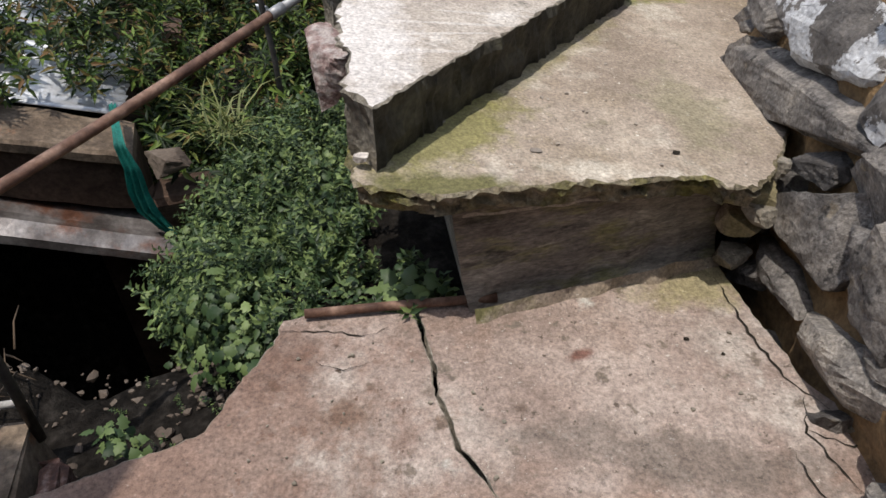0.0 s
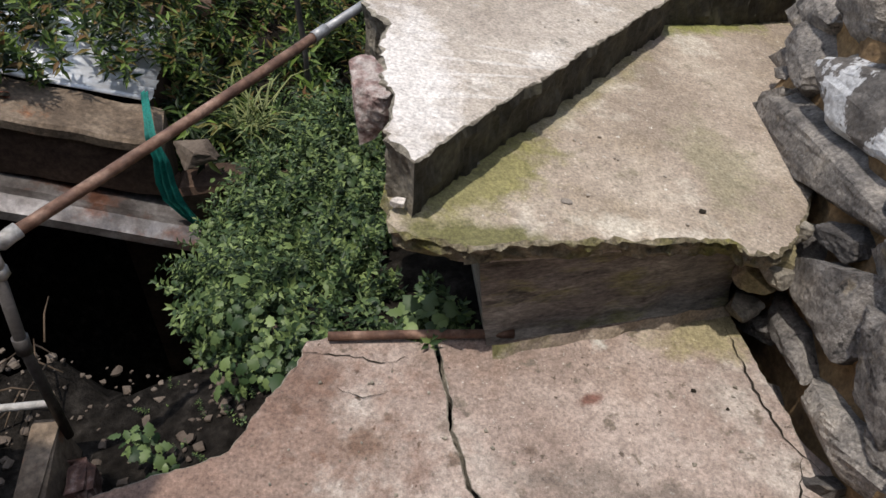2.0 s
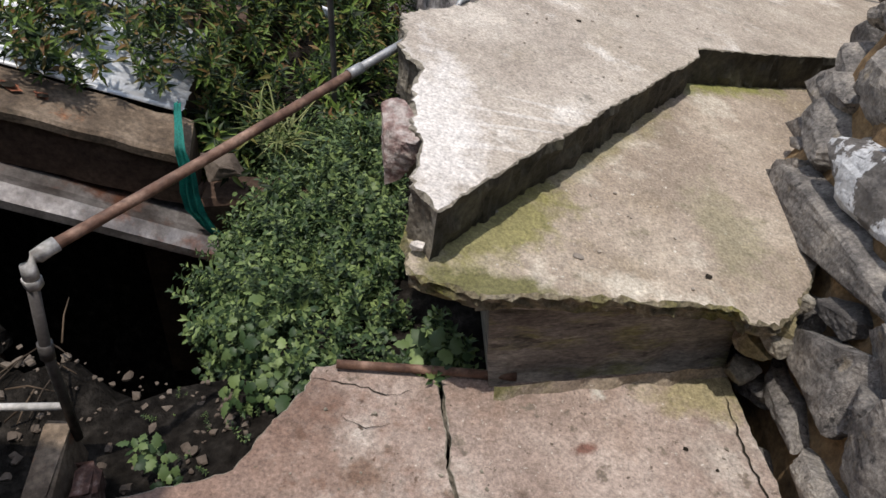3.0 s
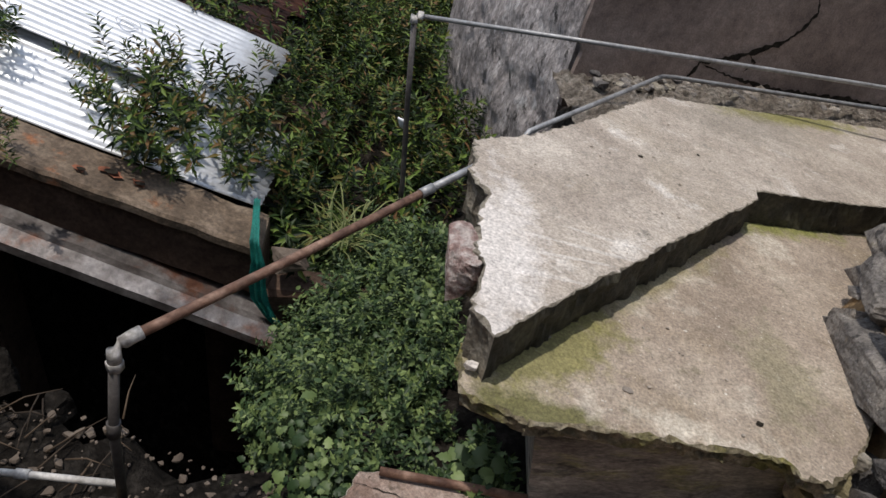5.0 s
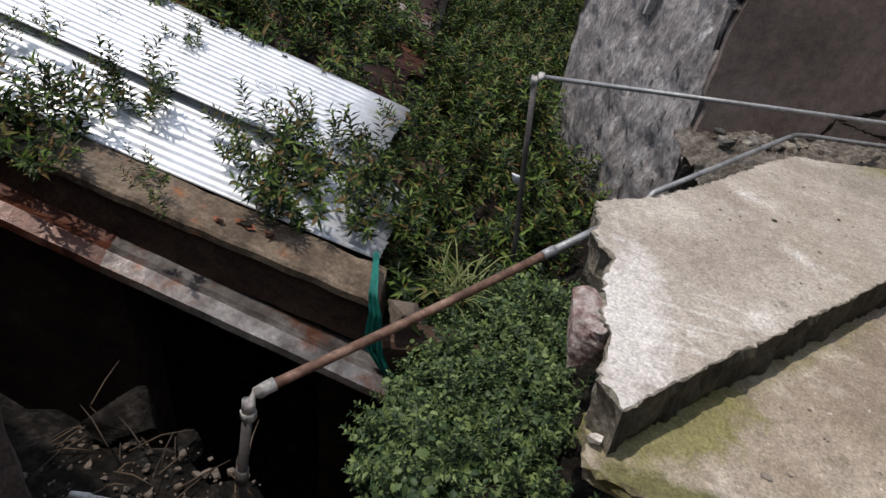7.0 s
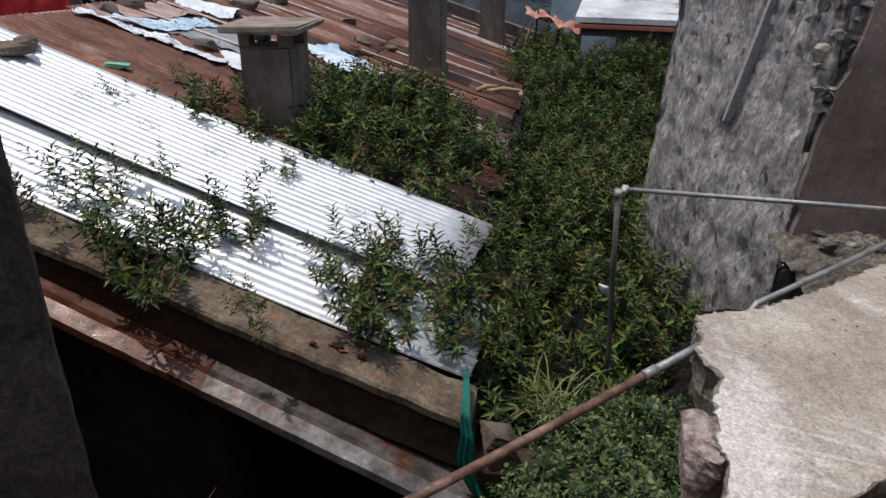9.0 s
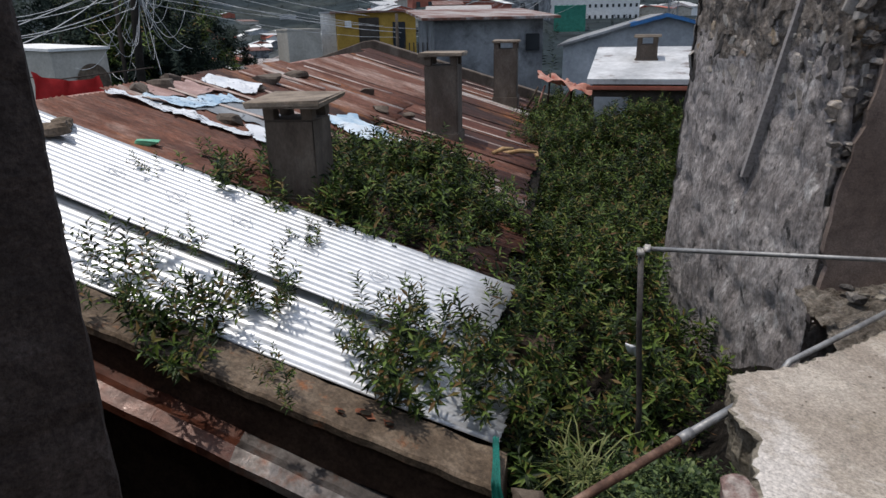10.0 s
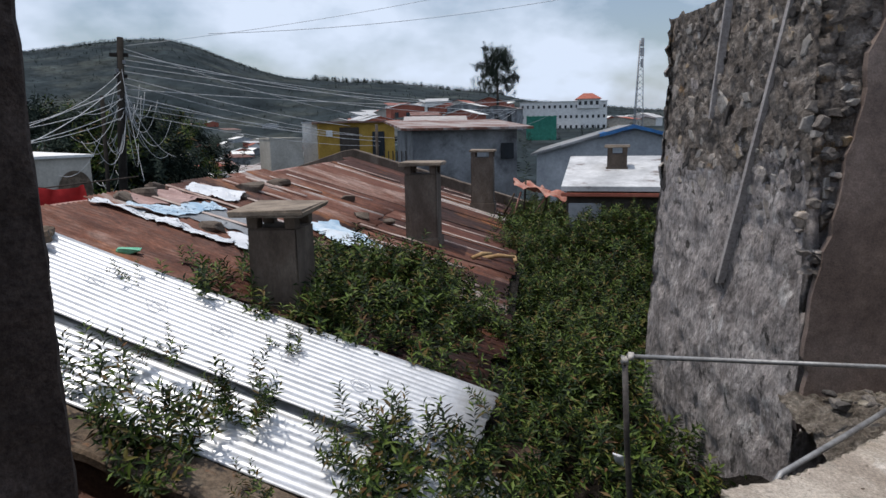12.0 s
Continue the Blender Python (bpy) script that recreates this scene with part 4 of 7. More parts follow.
for a, b in zip(rows, rows[1:]):
    for i in range(len(a)):
        j = (i + 1) % len(a)
        bm.faces.new((a[i], b[i], b[j], a[j]))
bm.faces.new(rows[-1])
bmesh.ops.recalc_face_normals(bm, faces=bm.faces)
solo("plastered_pillar", bm, M_PILLAR, "coarse dark grey cement-plastered wall end with an unseen run shading the yard", "pillar", kind="structure")

# ---- foliage ----
rnd = random.Random(5)
LANCE = [leaf_template(18 + 3 * k, 0.27, 0.09, 0.135, 0.5, rnd) for k in range(5)]
BROAD = [broad_template(9, 0.18, 0.045, rnd)] + [broad_template(14, 0.19, 0.03, rnd) for k in range(3)] + [leaf_template(34, 0.24, 0.042, 0.2, 0.4, rnd) for k in range(7)]


def eave_side(x, y):
    """Metres beyond the eave, towards the tall house."""
    return (Vector((x, y, 0)) - EAVE).dot(DOWN)


def along_side(x, y):
    return (Vector((x, y, 0)) - EAVE).dot(ALONG)


def canopy_z(x, y):
    """The top of the undergrowth."""
    e, a = eave_side(x, y), along_side(x, y)
    r = roof_z(x, y) + 0.12
    v = -0.32 + 0.1 * smooth_step(1.0, 2.5, a) + 0.065 * max(0, a - 2.5)
    dip = smooth_step(3.4, 4.8, a) * smooth_step(9.0, 7.6, a)
    v -= 0.28 * dip
    f = smooth_step(-0.9, 0.3, e)
    z = r * (1 - f) + v * f
    z += 0.35 * math.exp(-((x + 2.2) ** 2 / 1.2 + (y - 11.8) ** 2 / 4)) + 0.3 * math.exp(-((x + 3.4) ** 2 + (y - 6.2) ** 2) / 1.3)
    return z + (1 - 0.5 * dip) * (0.2 * noise.noise(Vector((x * 1.6, y * 1.6, 4))) + 0.24 * noise.noise(Vector((x * 3.4, y * 3.4, 8))))


def covered(x, y):
    """How much the vines cover a spot, 0 to 1."""
    e, a = eave_side(x, y), along_side(x, y)
    if a < 0.2 and e < 0.2:
        return 0
    if y > 9.5 and e < -0.7:
        return 0
    if a > 14 or x > 1:
        return 0
    # keep off the tall house
    if y > 4.1 and x > max(-0.05 - 0.577 * (y - 4.28), -1.17) - 0.06:
        return 0
    if e < 0.4:
        # up the roof beyond the new sheets, thinning towards the ridge
        reach = 0.1 if a < 1.95 else (2.7 if a < 3.2 else 2.45 - 2.6 * max(0, a - 4.5) if a < 5.5 else (0.12 if a < 7.6 else 0.55))
        edge = reach + 0.35 * noise.noise(Vector((a * 1.7, e, 2)))
        return smooth_step(edge + 0.2, edge - 0.2, -e)
    if y < 2.5 and x > -0.45:
        return 0
    return 1


spots = []
while len(spots) < 6800:
    x, y = rnd.uniform(-5.2, 0.0), rnd.uniform(2.5, 15.5)
    if y > 7 and rnd.random() < 0.35:
        continue
    c = covered(x, y)
    if rnd.random() > c or (y < 4.4 and x > -0.4 and y > 2.2):
        continue
    if y < 6.3 and eave_side(x, y) > 0.1 and rnd.random() < 0.5:
        continue
    if noise.noise(Vector((x * 4.5, y * 4.5, 12))) < -0.08 and rnd.random() < 0.72:
        continue
    z = canopy_z(x, y)
    spots.append((x, y, z - 0.08 - 0.45 * rnd.random() ** 0.8, rnd.uniform(0.6, 1.3), 0.1, -0.05))
tagged(mass("vine_thicket", LANCE, spots, M_LEAF, 21), "dense dark green vines and weeds over the roof edge", "vines", kind="stuff")

# broad-leaved bank below the steps
spots = []
while len(spots) < 3300:
    x, y = rnd.uniform(-1.05, 0.2), rnd.uniform(1.5, 3.4)
    if x > -0.25 and y > 1.85 or x > 0.15:
        continue
    if x < -1.04 + 0.2 * noise.noise(Vector((0, y * 3, 0))) - 0.1 * (y - 2) or (y < 1.75 and x < -0.62 - 0.6 * (y - 1.5)):
        continue
    z = -0.15 - 0.12 * (y - 1.5) + 0.1 * noise.noise(Vector((x * 3, y * 3, 1))) - 0.25 * smooth_step(-0.7, -1.05, x)
    spots.append((x, y, z - rnd.uniform(0.0, 0.3) + 0.08 * noise.noise(Vector((x * 8, y * 8, 3))), rnd.uniform(0.45, 1.35), -0.1, -0.25))
tagged(mass("weed_bank", BROAD, spots, M_LEAF2, 22), "bank of fresh green broad-leaved weeds below the steps", "weeds", kind="stuff")
BIG = [broad_template(8, 0.14, 0.095, rnd), broad_template(10, 0.16, 0.08, rnd)]
spots = []
for x, y, z in ((-0.5, 1.42, -0.14), (-0.06, 1.58, -0.02), (0.03, 1.6, -0.05)):
    spots += [(x, y, z, 0.8, -0.3, -0.35), (x - 0.03, y + 0.04, z - 0.05, 0.65, -0.1, -0.2)]
tagged(mass("broadleaf_weeds", BIG, spots, M_LEAF2, 60), "broad-leaved weeds with toothed leaves by the landing's edge", "weeds", kind="stuff")
# sheet below the leaves; the shade in their gaps is put into its colour
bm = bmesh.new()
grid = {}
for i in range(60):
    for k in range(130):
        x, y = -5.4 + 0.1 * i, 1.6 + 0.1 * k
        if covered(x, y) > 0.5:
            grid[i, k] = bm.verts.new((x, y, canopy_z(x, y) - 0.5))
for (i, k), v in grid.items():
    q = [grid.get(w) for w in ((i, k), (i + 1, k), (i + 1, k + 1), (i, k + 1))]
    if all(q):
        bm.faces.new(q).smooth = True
solo("undergrowth", bm, M_UNDER, "sheet under the vines, near black for shade, with dead-leaf brown", "undergrowth", kind="stuff")

# ---- pipes and rails ----
RP = 0.0152
M_SCALY = surface("scaly_galvanised", [(0.3, (0.16, 0.145, 0.13)), (0.5, (0.34, 0.33, 0.315)), (0.7, (0.52, 0.51, 0.5))], 30.0, rough=(0.5, 0.75), metal=0.2, bump=0.6, bump_scale=120, bump_dist=0.002, fine=0.35)
rail = thing("rusty_handrail", (-1.07, 1.2, -0.2), "rusty iron pipe handrail with galvanised elbow, set in broken slab", "handrail")
E0, E1 = Vector((-1.048, 1.225, 0.6)), Vector((-0.33, 2.36, 0.74))
bm = bmesh.new()
tube(bm, [E0.lerp(E1, 0.03 + 0.79 * i / 12) + Vector((0, 0, -0.006 * math.sin(math.pi * i / 12))) for i in range(13)], RP, 14)
part("rusty_rail", bm, M_RUSTPIPE, rail)
bm = bmesh.new()
tube(bm, [E0.lerp(E1, 0.82), E0.lerp(E1, 1.06)], RP * 0.98, 14)
part("galvanised_end", bm, M_GALV, rail, "bare galvanised pipe end")
bm = bmesh.new()
tube(bm, [E0.lerp(E1, 0.79), E0.lerp(E1, 0.835)], RP * 1.18, 14)
part("pipe_socket", bm, M_GALV, rail)
bm = bmesh.new()
d = (E1 - E0).normalized()
tube(bm, [E0 + d * 0.07, E0 + d * 0.05, E0 + d * 0.018 + Vector((0, 0, -0.004)), E0 + Vector((-0.004, -0.004, -0.02)), E0 + Vector((-0.006, -0.006, -0.06))], [RP * 1.3, RP * 1.27, RP * 1.25, RP * 1.25, RP * 1.28], 14)
part("elbow_fitting", bm, M_SCALY, rail, "scaly white galvanised elbow")
bm = bmesh.new()
tube(bm, [E0 + Vector((-0.006, -0.006, -0.055)), E0 + Vector((-0.007, -0.006, -0.085))], RP * 1.5, 6)
part("union_nut", bm, M_SCALY, rail)
bm = bmesh.new()
tube(bm, [E0 + Vector((-0.006, -0.006, -0.05)), E0 + Vector((-0.03, -0.03, -0.32)), E0 + Vector((-0.045, -0.04, -0.75))], RP * 0.95, 12)
part("rail_post", bm, M_DARKPIPE, rail, "dark rusted standing pipe")
bm = bmesh.new()
tube(bm, [E0 + Vector((-0.028, -0.027, -0.29)), E0 + Vector((-0.032, -0.031, -0.345))], RP * 1.3, 10)
part("pipe_coupling", bm, M_DARKPIPE, rail)

pipe = thing("white_water_pipe", (-1.3, 1.15, -0.1), "dirty white water pipe with a tee, lying by the steps", "pipe")
for name, pts, r in (("pipe_run", [(-1.1, 1.2, 0.0), (-1.38, 1.14, 0.0), (-1.62, 1.085, 0.0)], 0.0115), ("tee_fitting", [(-1.36, 1.145, 0.0), (-1.4, 1.135, 0.0)], 0.016),
                     ("pipe_bend", [(-1.6, 1.09, 0.0), (-1.66, 1.075, -0.005), (-1.69, 1.05, -0.03), (-1.7, 1.04, -0.3)], 0.015)):
    bm = bmesh.new()
    tube(bm, pts, r, 12)
    part(name, bm, M_WHITEPIPE, pipe)

rail = thing("grey_pipe_rail", (-0.85, 3.55, -0.3), "thin grey pipe guard rail along the upper steps", "handrail")
bm = bmesh.new()
tube(bm, [(-0.885, 3.55, 0.86), (0.3, 3.855, 0.865), (1.49, 4.17, 0.865), (2.8, 4.5, 0.86)], 0.0125, 12)
part("top_rail", bm, M_GALV, rail)
bm = bmesh.new()
tube(bm, [(-0.894, 3.547, 0.85), (-0.87, 3.548, 0.4), (-0.83, 3.55, -0.13), (-0.82, 3.55, -0.7)], 0.016, 12)
part("rail_post", bm, M_DARKPIPE, rail)
bm = bmesh.new()
tube(bm, [(-0.85, 3.558, 0.862), (-0.875, 3.552, 0.863), (-0.894, 3.547, 0.855), (-0.894, 3.547, 0.82)], 0.022, 12)
part("rail_elbow", bm, M_WHITEPIPE, rail, "pale pipe elbow")
bm = bmesh.new()
tube(bm, [(-0.22, 2.72, 0.66), (-0.17, 2.8, 0.73), (0.1, 3.24, 0.75), (0.36, 3.74, 0.735), (0.43, 3.88, 0.728), (0.47, 3.95, 0.722), (0.54, 4.0, 0.717), (0.7, 4.09, 0.7), (1.8, 4.66, 0.605), (2.6, 5.05, 0.55)], 0.0125, 12)
solo("bent_service_pipe", bm, M_GALV, "grey bent water pipe along the slab's far edge", "pipe", smooth=True)
bm = bmesh.new()
tube(bm, [(-0.35, 1.44, 0.095), (-0.1, 1.468, 0.1), (0.22, 1.505, 0.098)], 0.0145, 12)
solo("loose_rusty_pipe", bm, M_RUSTPIPE, "short rusty pipe lying along the landing's broken edge", "pipe", smooth=True)

# ---- rubble retaining wall beside the steps ----
wall = thing("rubble_wall", (1.3, 1.6, -0.1), "dry rubble retaining wall of grey angular stones in ochre clay", "wall", kind="structure")


def wall_x(y, z):
    return 1.07 + 0.1 * (z - 0.45) + 0.06 * (y - 1.6) + 0.62 * max(0, y - 2.45)


bm = bmesh.new()
rows = []
for i in range(61):
    y = -0.6 + 5.2 * i / 60
    row = []
    for k in range(41):
        z = -0.15 + 2.4 * k / 40
        row.append(bm.verts.new((wall_x(y, z) + 0.065 + 0.05 * noise.noise(Vector((y * 6, z * 6, 0))) + 0.02 * noise.noise(Vector((y * 20, z * 20, 0))), y, z)))
    rows.append(row)
for a, b in zip(rows, rows[1:]):
    for k in range(40):
        bm.faces.new((a[k], a[k + 1], b[k + 1], b[k])).smooth = True
back = [[bm.verts.new((3.4, r[0].co.y, r[0].co.z)), bm.verts.new((3.4, r[-1].co.y, r[-1].co.z))] for r in rows]
for r, q, r2, q2 in zip(rows, back, rows[1:], back[1:]):
    bm.faces.new((r[-1], q[1], q2[1], r2[-1]))
part("clay_core", bm, M_CLAY, wall, "crumbling ochre clay mortar")
#        y, z, length, height, tilt, whitewash
STONES = [(1.86, 0.77, 0.52, 0.25, -6, 1), (1.93, 0.565, 0.92, 0.19, -10, 0), (1.49, 0.79, 0.2, 0.22, 0, 1), (2.28, 0.69, 0.3, 0.17, 20, 0), (1.46, 0.365, 0.42, 0.26, -34, 0),
          (1.36, 0.63, 0.25, 0.26, 10, 0), (1.61, 0.5, 0.18, 0.1, -10, 0), (1.56, 0.165, 0.36, 0.1, -10, 0), (1.64, 0.07, 0.34, 0.08, -30, 0), (1.15, 0.2, 0.56, 0.19, -19, 0),
          (1.16, 0.44, 0.3, 0.26, 12, 0), (1.3, 0.475, 0.22, 0.1, -20, 0), (0.86, 0.36, 0.2, 0.24, 0, 0), (2.2, 0.95, 0.34, 0.27, 20, 0)]
placed = []
sd = 0
for y, z, L, H, tilt, white in STONES:
    sd += 1
    c, s_ = math.cos(radians(tilt)), math.sin(radians(tilt))
    turn = Matrix(((0, 1, 0, 0), (c, 0, -s_, 0), (s_, 0, c, 0), (0, 0, 0, 1)))
    bm = rock_mesh(bmesh.new(), Vector((wall_x(y, z) + 0.08, y, z)), (L * 0.97, 0.17, H * 0.95), turn, sd * 3.7, 11, 4)
    part("stone", bm, M_WSTONE if white else M_STONE, wall)
    placed.append((y, z, max(L, H) * 0.5, min(L, H) * 0.5))
rnd = random.Random(44)
tries = 0
while len(placed) < 285 and tries < 16000:
    tries += 1
    y, z = rnd.uniform(-0.5, 4.3), rnd.uniform(-0.05, 2.2)
    L = rnd.uniform(0.1, 0.34) if tries < 3000 else rnd.uniform(0.035, 0.1)
    H = L * rnd.uniform(0.5, 0.85)
    if any(math.hypot((y - a) / (b + L * 0.5), (z - q) / (h + H * 0.55)) < 0.8 for a, q, b, h in placed):
        continue
    sd += 1
    tilt = rnd.uniform(-30, 25)
    c, s_ = math.cos(radians(tilt)), math.sin(radians(tilt))
    turn = Matrix(((0, 1, 0, 0), (c, 0, -s_, 0), (s_, 0, c, 0), (0, 0, 0, 1)))
    bm = rock_mesh(bmesh.new(), Vector((wall_x(y, z) + 0.085, y, z)), (L, min(0.15, L), H), turn, sd * 3.7, 8, 3 if L > 0.12 else 2)
    part("stone", bm, M_WSTONE if rnd.random() < 0.06 else M_STONE, wall)
    placed.append((y, z, L * 0.5, H * 0.5))

# ---- rubble and litter round the steps ----
bm = rock_mesh(bmesh.new(), Vector((-0.25, 1.86, 0.695)), (0.15, 0.2, 0.15), Matrix.Rotation(0.3, 4, "Z"), 5, 10, 4)
solo("brick_lump", bm, surface("pinkish_rubble", [(0.3, (0.13, 0.08, 0.07)), (0.45, (0.28, 0.19, 0.17)), (0.6, (0.46, 0.4, 0.37))], 26, bump=1.0, bump_scale=30, bump_dist=0.03, fine=0.4), "pinkish broken masonry lump under the slab's edge", "rubble")
for x, y, z, L, sd in ((-0.16, 1.495, 0.6, 0.045, 3),):
    bm = rock_mesh(bmesh.new(), Vector((x, y, z)), (L * 0.8, L * 0.6, L * 0.5), Matrix.Rotation(sd, 4, "Z"), sd * 2.1, 7, 3)
    solo("concrete_chunk", bm, M_TOP, "pale chunk of broken concrete on the slab corner", "rubble", "chunks at the slab corner")
bm = bmesh.new()
rows = []
for i in range(131):
    u = -0.1 + 2.68 * i / 130
    back, row = f0 + FD * u - nrm * 0.03, []
    for k in range(51):
        q = back + nrm * (1.0 * k / 50)
        z = 0.535 - 0.02 * u + 0.07 * noise.noise(Vector((q.x * 4, q.y * 4, 2))) + 0.06 * abs(noise.noise(Vector((q.x * 11, q.y * 11, 2)))) + 0.04 * abs(noise.noise(Vector((q.x * 24, q.y * 24, 2)))) + 0.012 * noise.noise(Vector((q.x * 60, q.y * 60, 2))) - 0.25 * smooth_step(0.5, 1.0, k / 50) - 0.12 * smooth_step(0.1, -0.1, u)
        row.append(bm.verts.new((q.x, q.y, z)))
    rows.append(row)
for a, b in zip(rows, rows[1:]):
    for k in range(50):
        bm.faces.new((a[k], a[k + 1], b[k + 1], b[k]))
bmesh.ops.solidify(bm, geom=bm.faces[:], thickness=0.25)
solo("rubble_bed", bm, surface("crumbled_mortar", [(0.3, (0.15, 0.125, 0.1)), (0.5, (0.28, 0.245, 0.205)), (0.7, (0.44, 0.4, 0.35))], 8.0, bump=1.0, bump_scale=40, bump_dist=0.02, fine=0.45, fine_scale=60, mottle=0.45, mottle_scale=22, patches=[((0.12, 0.08, 0.055), 5.0, 0.63, 0.72, 5.0)]), "rough mortar bed between slab and house wall", "rubble", kind="structure")
for i in range(80):
    f = rnd.random()
    p = Vector((0.1, 3.98, 0.6)).lerp(Vector((1.75, 4.75, 0.54)), f) + Vector((rnd.uniform(-0.1, 0.1), rnd.uniform(0.0, 0.2), -0.03))
    L = rnd.uniform(0.02, 0.09)
    bm = rock_mesh(bmesh.new(), p, (L, L * rnd.uniform(0.5, 0.9), L * rnd.uniform(0.4, 0.7)), Matrix.Rotation(rnd.uniform(0, 6), 4, "Z"), i * 1.3, 7, 2)
    solo("rubble_stone", bm, M_STONE if i % 3 else M_EDGE, "small broken stone in the gap by the house wall", "stone", "rubble by the house wall")
# stub of wall beyond the coping
bm = rock_mesh(bmesh.new(), Vector((-1.13, 2.58, -0.13)), (0.17, 0.12, 0.11), Matrix.Rotation(0.2, 4, "Z"), 9.3, 9, 4)
solo("coping_stone", bm, M_CHIM, "broken end stone of the gable coping", "stone")
bm = bmesh.new()
box(bm, -0.98, 2.66, -0.6, 0.62, 0.24, 0.33, 13, 0.04, 0.03)
solo("wall_stub", bm, M_DARKWALL, "rough mossy stub of wall in the weeds", "wall")
bm = bmesh.new()
box(bm, -1.1, 1.03, -0.35, 0.085, 0.34, 0.27, 14, 0.012, 0.008)
solo("concrete_post_stub", bm, M_COPING, "rust-stained concrete post lying beside the landing", "post")
for x, y, z, yw in ((-1.0, 1.05, -0.3, 20), (-0.97, 0.97, -0.32, 50)):
    bm = bmesh.new()
    box(bm, x, y, z, 0.07, 0.11, 0.18, yw, 0.012, 0.012)
    solo("broken_brick", bm, surface("old_red_brick", [(0.3, (0.035, 0.02, 0.017)), (0.5, (0.09, 0.045, 0.034)), (0.65, (0.22, 0.16, 0.14))], 24, bump=0.8, fine=0.4), "broken dark red brick by the landing", "brick", "bricks by the landing")
bm = bmesh.new()
for i in range(480):
    x, y = rnd.uniform(-2.1, -0.42), rnd.uniform(0.85, 1.65)
    if x > -0.5 - 0.9 * max(0, 1.35 - y):
        continue
    L = rnd.choice((0.007, 0.009, 0.011, 0.014, 0.018, 0.024, 0.035))
    rock_mesh(bm, Vector((x, y, ground_z(x, y) + L * 0.2)), (L, L * 0.8, L * 0.6), Matrix.Rotation(rnd.uniform(0, 6), 4, "Z"), i * 0.7, 5, 1)
tagged(mesh_ob("gravel", bm, M_CHIM), "loose gravel and small stones on the dark soil", "gravel", kind="stuff")
bm = bmesh.new()
for i in range(38):
    x, y = rnd.uniform(-2.1, -1.25), rnd.uniform(1.2, 1.55)
    z = ground_z(x, y) + rnd.uniform(0.0, 0.12)
    a, L = rnd.uniform(0, 6.28), rnd.uniform(0.08, 0.26)
    p = Vector((x, y, z))
    q = p + Vector((math.cos(a), math.sin(a), rnd.uniform(-0.1, 0.22))) * L
    tube(bm, [p, p.lerp(q, 0.5) + Vector((0, 0, rnd.uniform(0, 0.03))), q], [0.004, 0.003, 0.0015], 5)
tagged(mesh_ob("dry_twigs", bm, M_DRY), "heap of dry twigs and sticks on the soil", "twigs", kind="stuff")

# lumps take the near-black soil colour in place of real shade
for x, y, z, L, sd in ((-1.9, 1.5, -0.22, 0.24, 4), (-1.62, 1.55, -0.26, 0.13, 5)):
    bm = rock_mesh(bmesh.new(), Vector((x, y, z)), (L, L * 0.75, L * 0.7), Matrix.Rotation(sd, 4, "Z"), sd * 3.3, 9, 4)
    solo("rubble_block", bm, M_SHADESOIL, "broken lump of old masonry on the soil, coloured near black for shade", "rubble", "masonry lumps in the yard")

# ---- teal netting tied at the coping's end ----
bm = bmesh.new()
path = [Vector(p) for p in ((-1.37, 2.72, 0.07), (-1.3, 2.56, 0.07), (-1.255, 2.45, 0.03), (-1.23, 2.43, -0.08), (-1.235, 2.43, -0.2), (-1.225, 2.43, -0.3), (-1.17, 2.44, -0.41), (-1.09, 2.46, -0.52), (-1.02, 2.49, -0.56))]
wid = (0.02, 0.022, 0.026, 0.034, 0.042, 0.044, 0.036, 0.03, 0.02)
rows = []
for i in range(49):
    f = i / 48 * (len(path) - 1)
    k = min(int(f), len(path) - 2)
    p = path[k].lerp(path[k + 1], f - k)
    w = wid[k] + (wid[k + 1] - wid[k]) * (f - k)
    row = []
    for j in range(13):
        u = j / 12 - 0.5
        fold = 0.012 * math.sin(u * 16 + i * 0.12) + 0.006 * noise.noise(Vector((u * 9, i * 0.2, 0)))
        row.append(bm.verts.new(p + Vector((u * w * 2, -0.25 * u * w + fold * -1, 0.25 * abs(fold)))))
    rows.append(row)
for a, b in zip(rows, rows[1:]):
    for j in range(12):
        bm.faces.new((a[j], a[j + 1], b[j + 1], b[j])).smooth = True
solo("teal_netting", bm, M_CLOTH, "strip of teal green netting hanging over the coping's end", "netting", smooth=True)


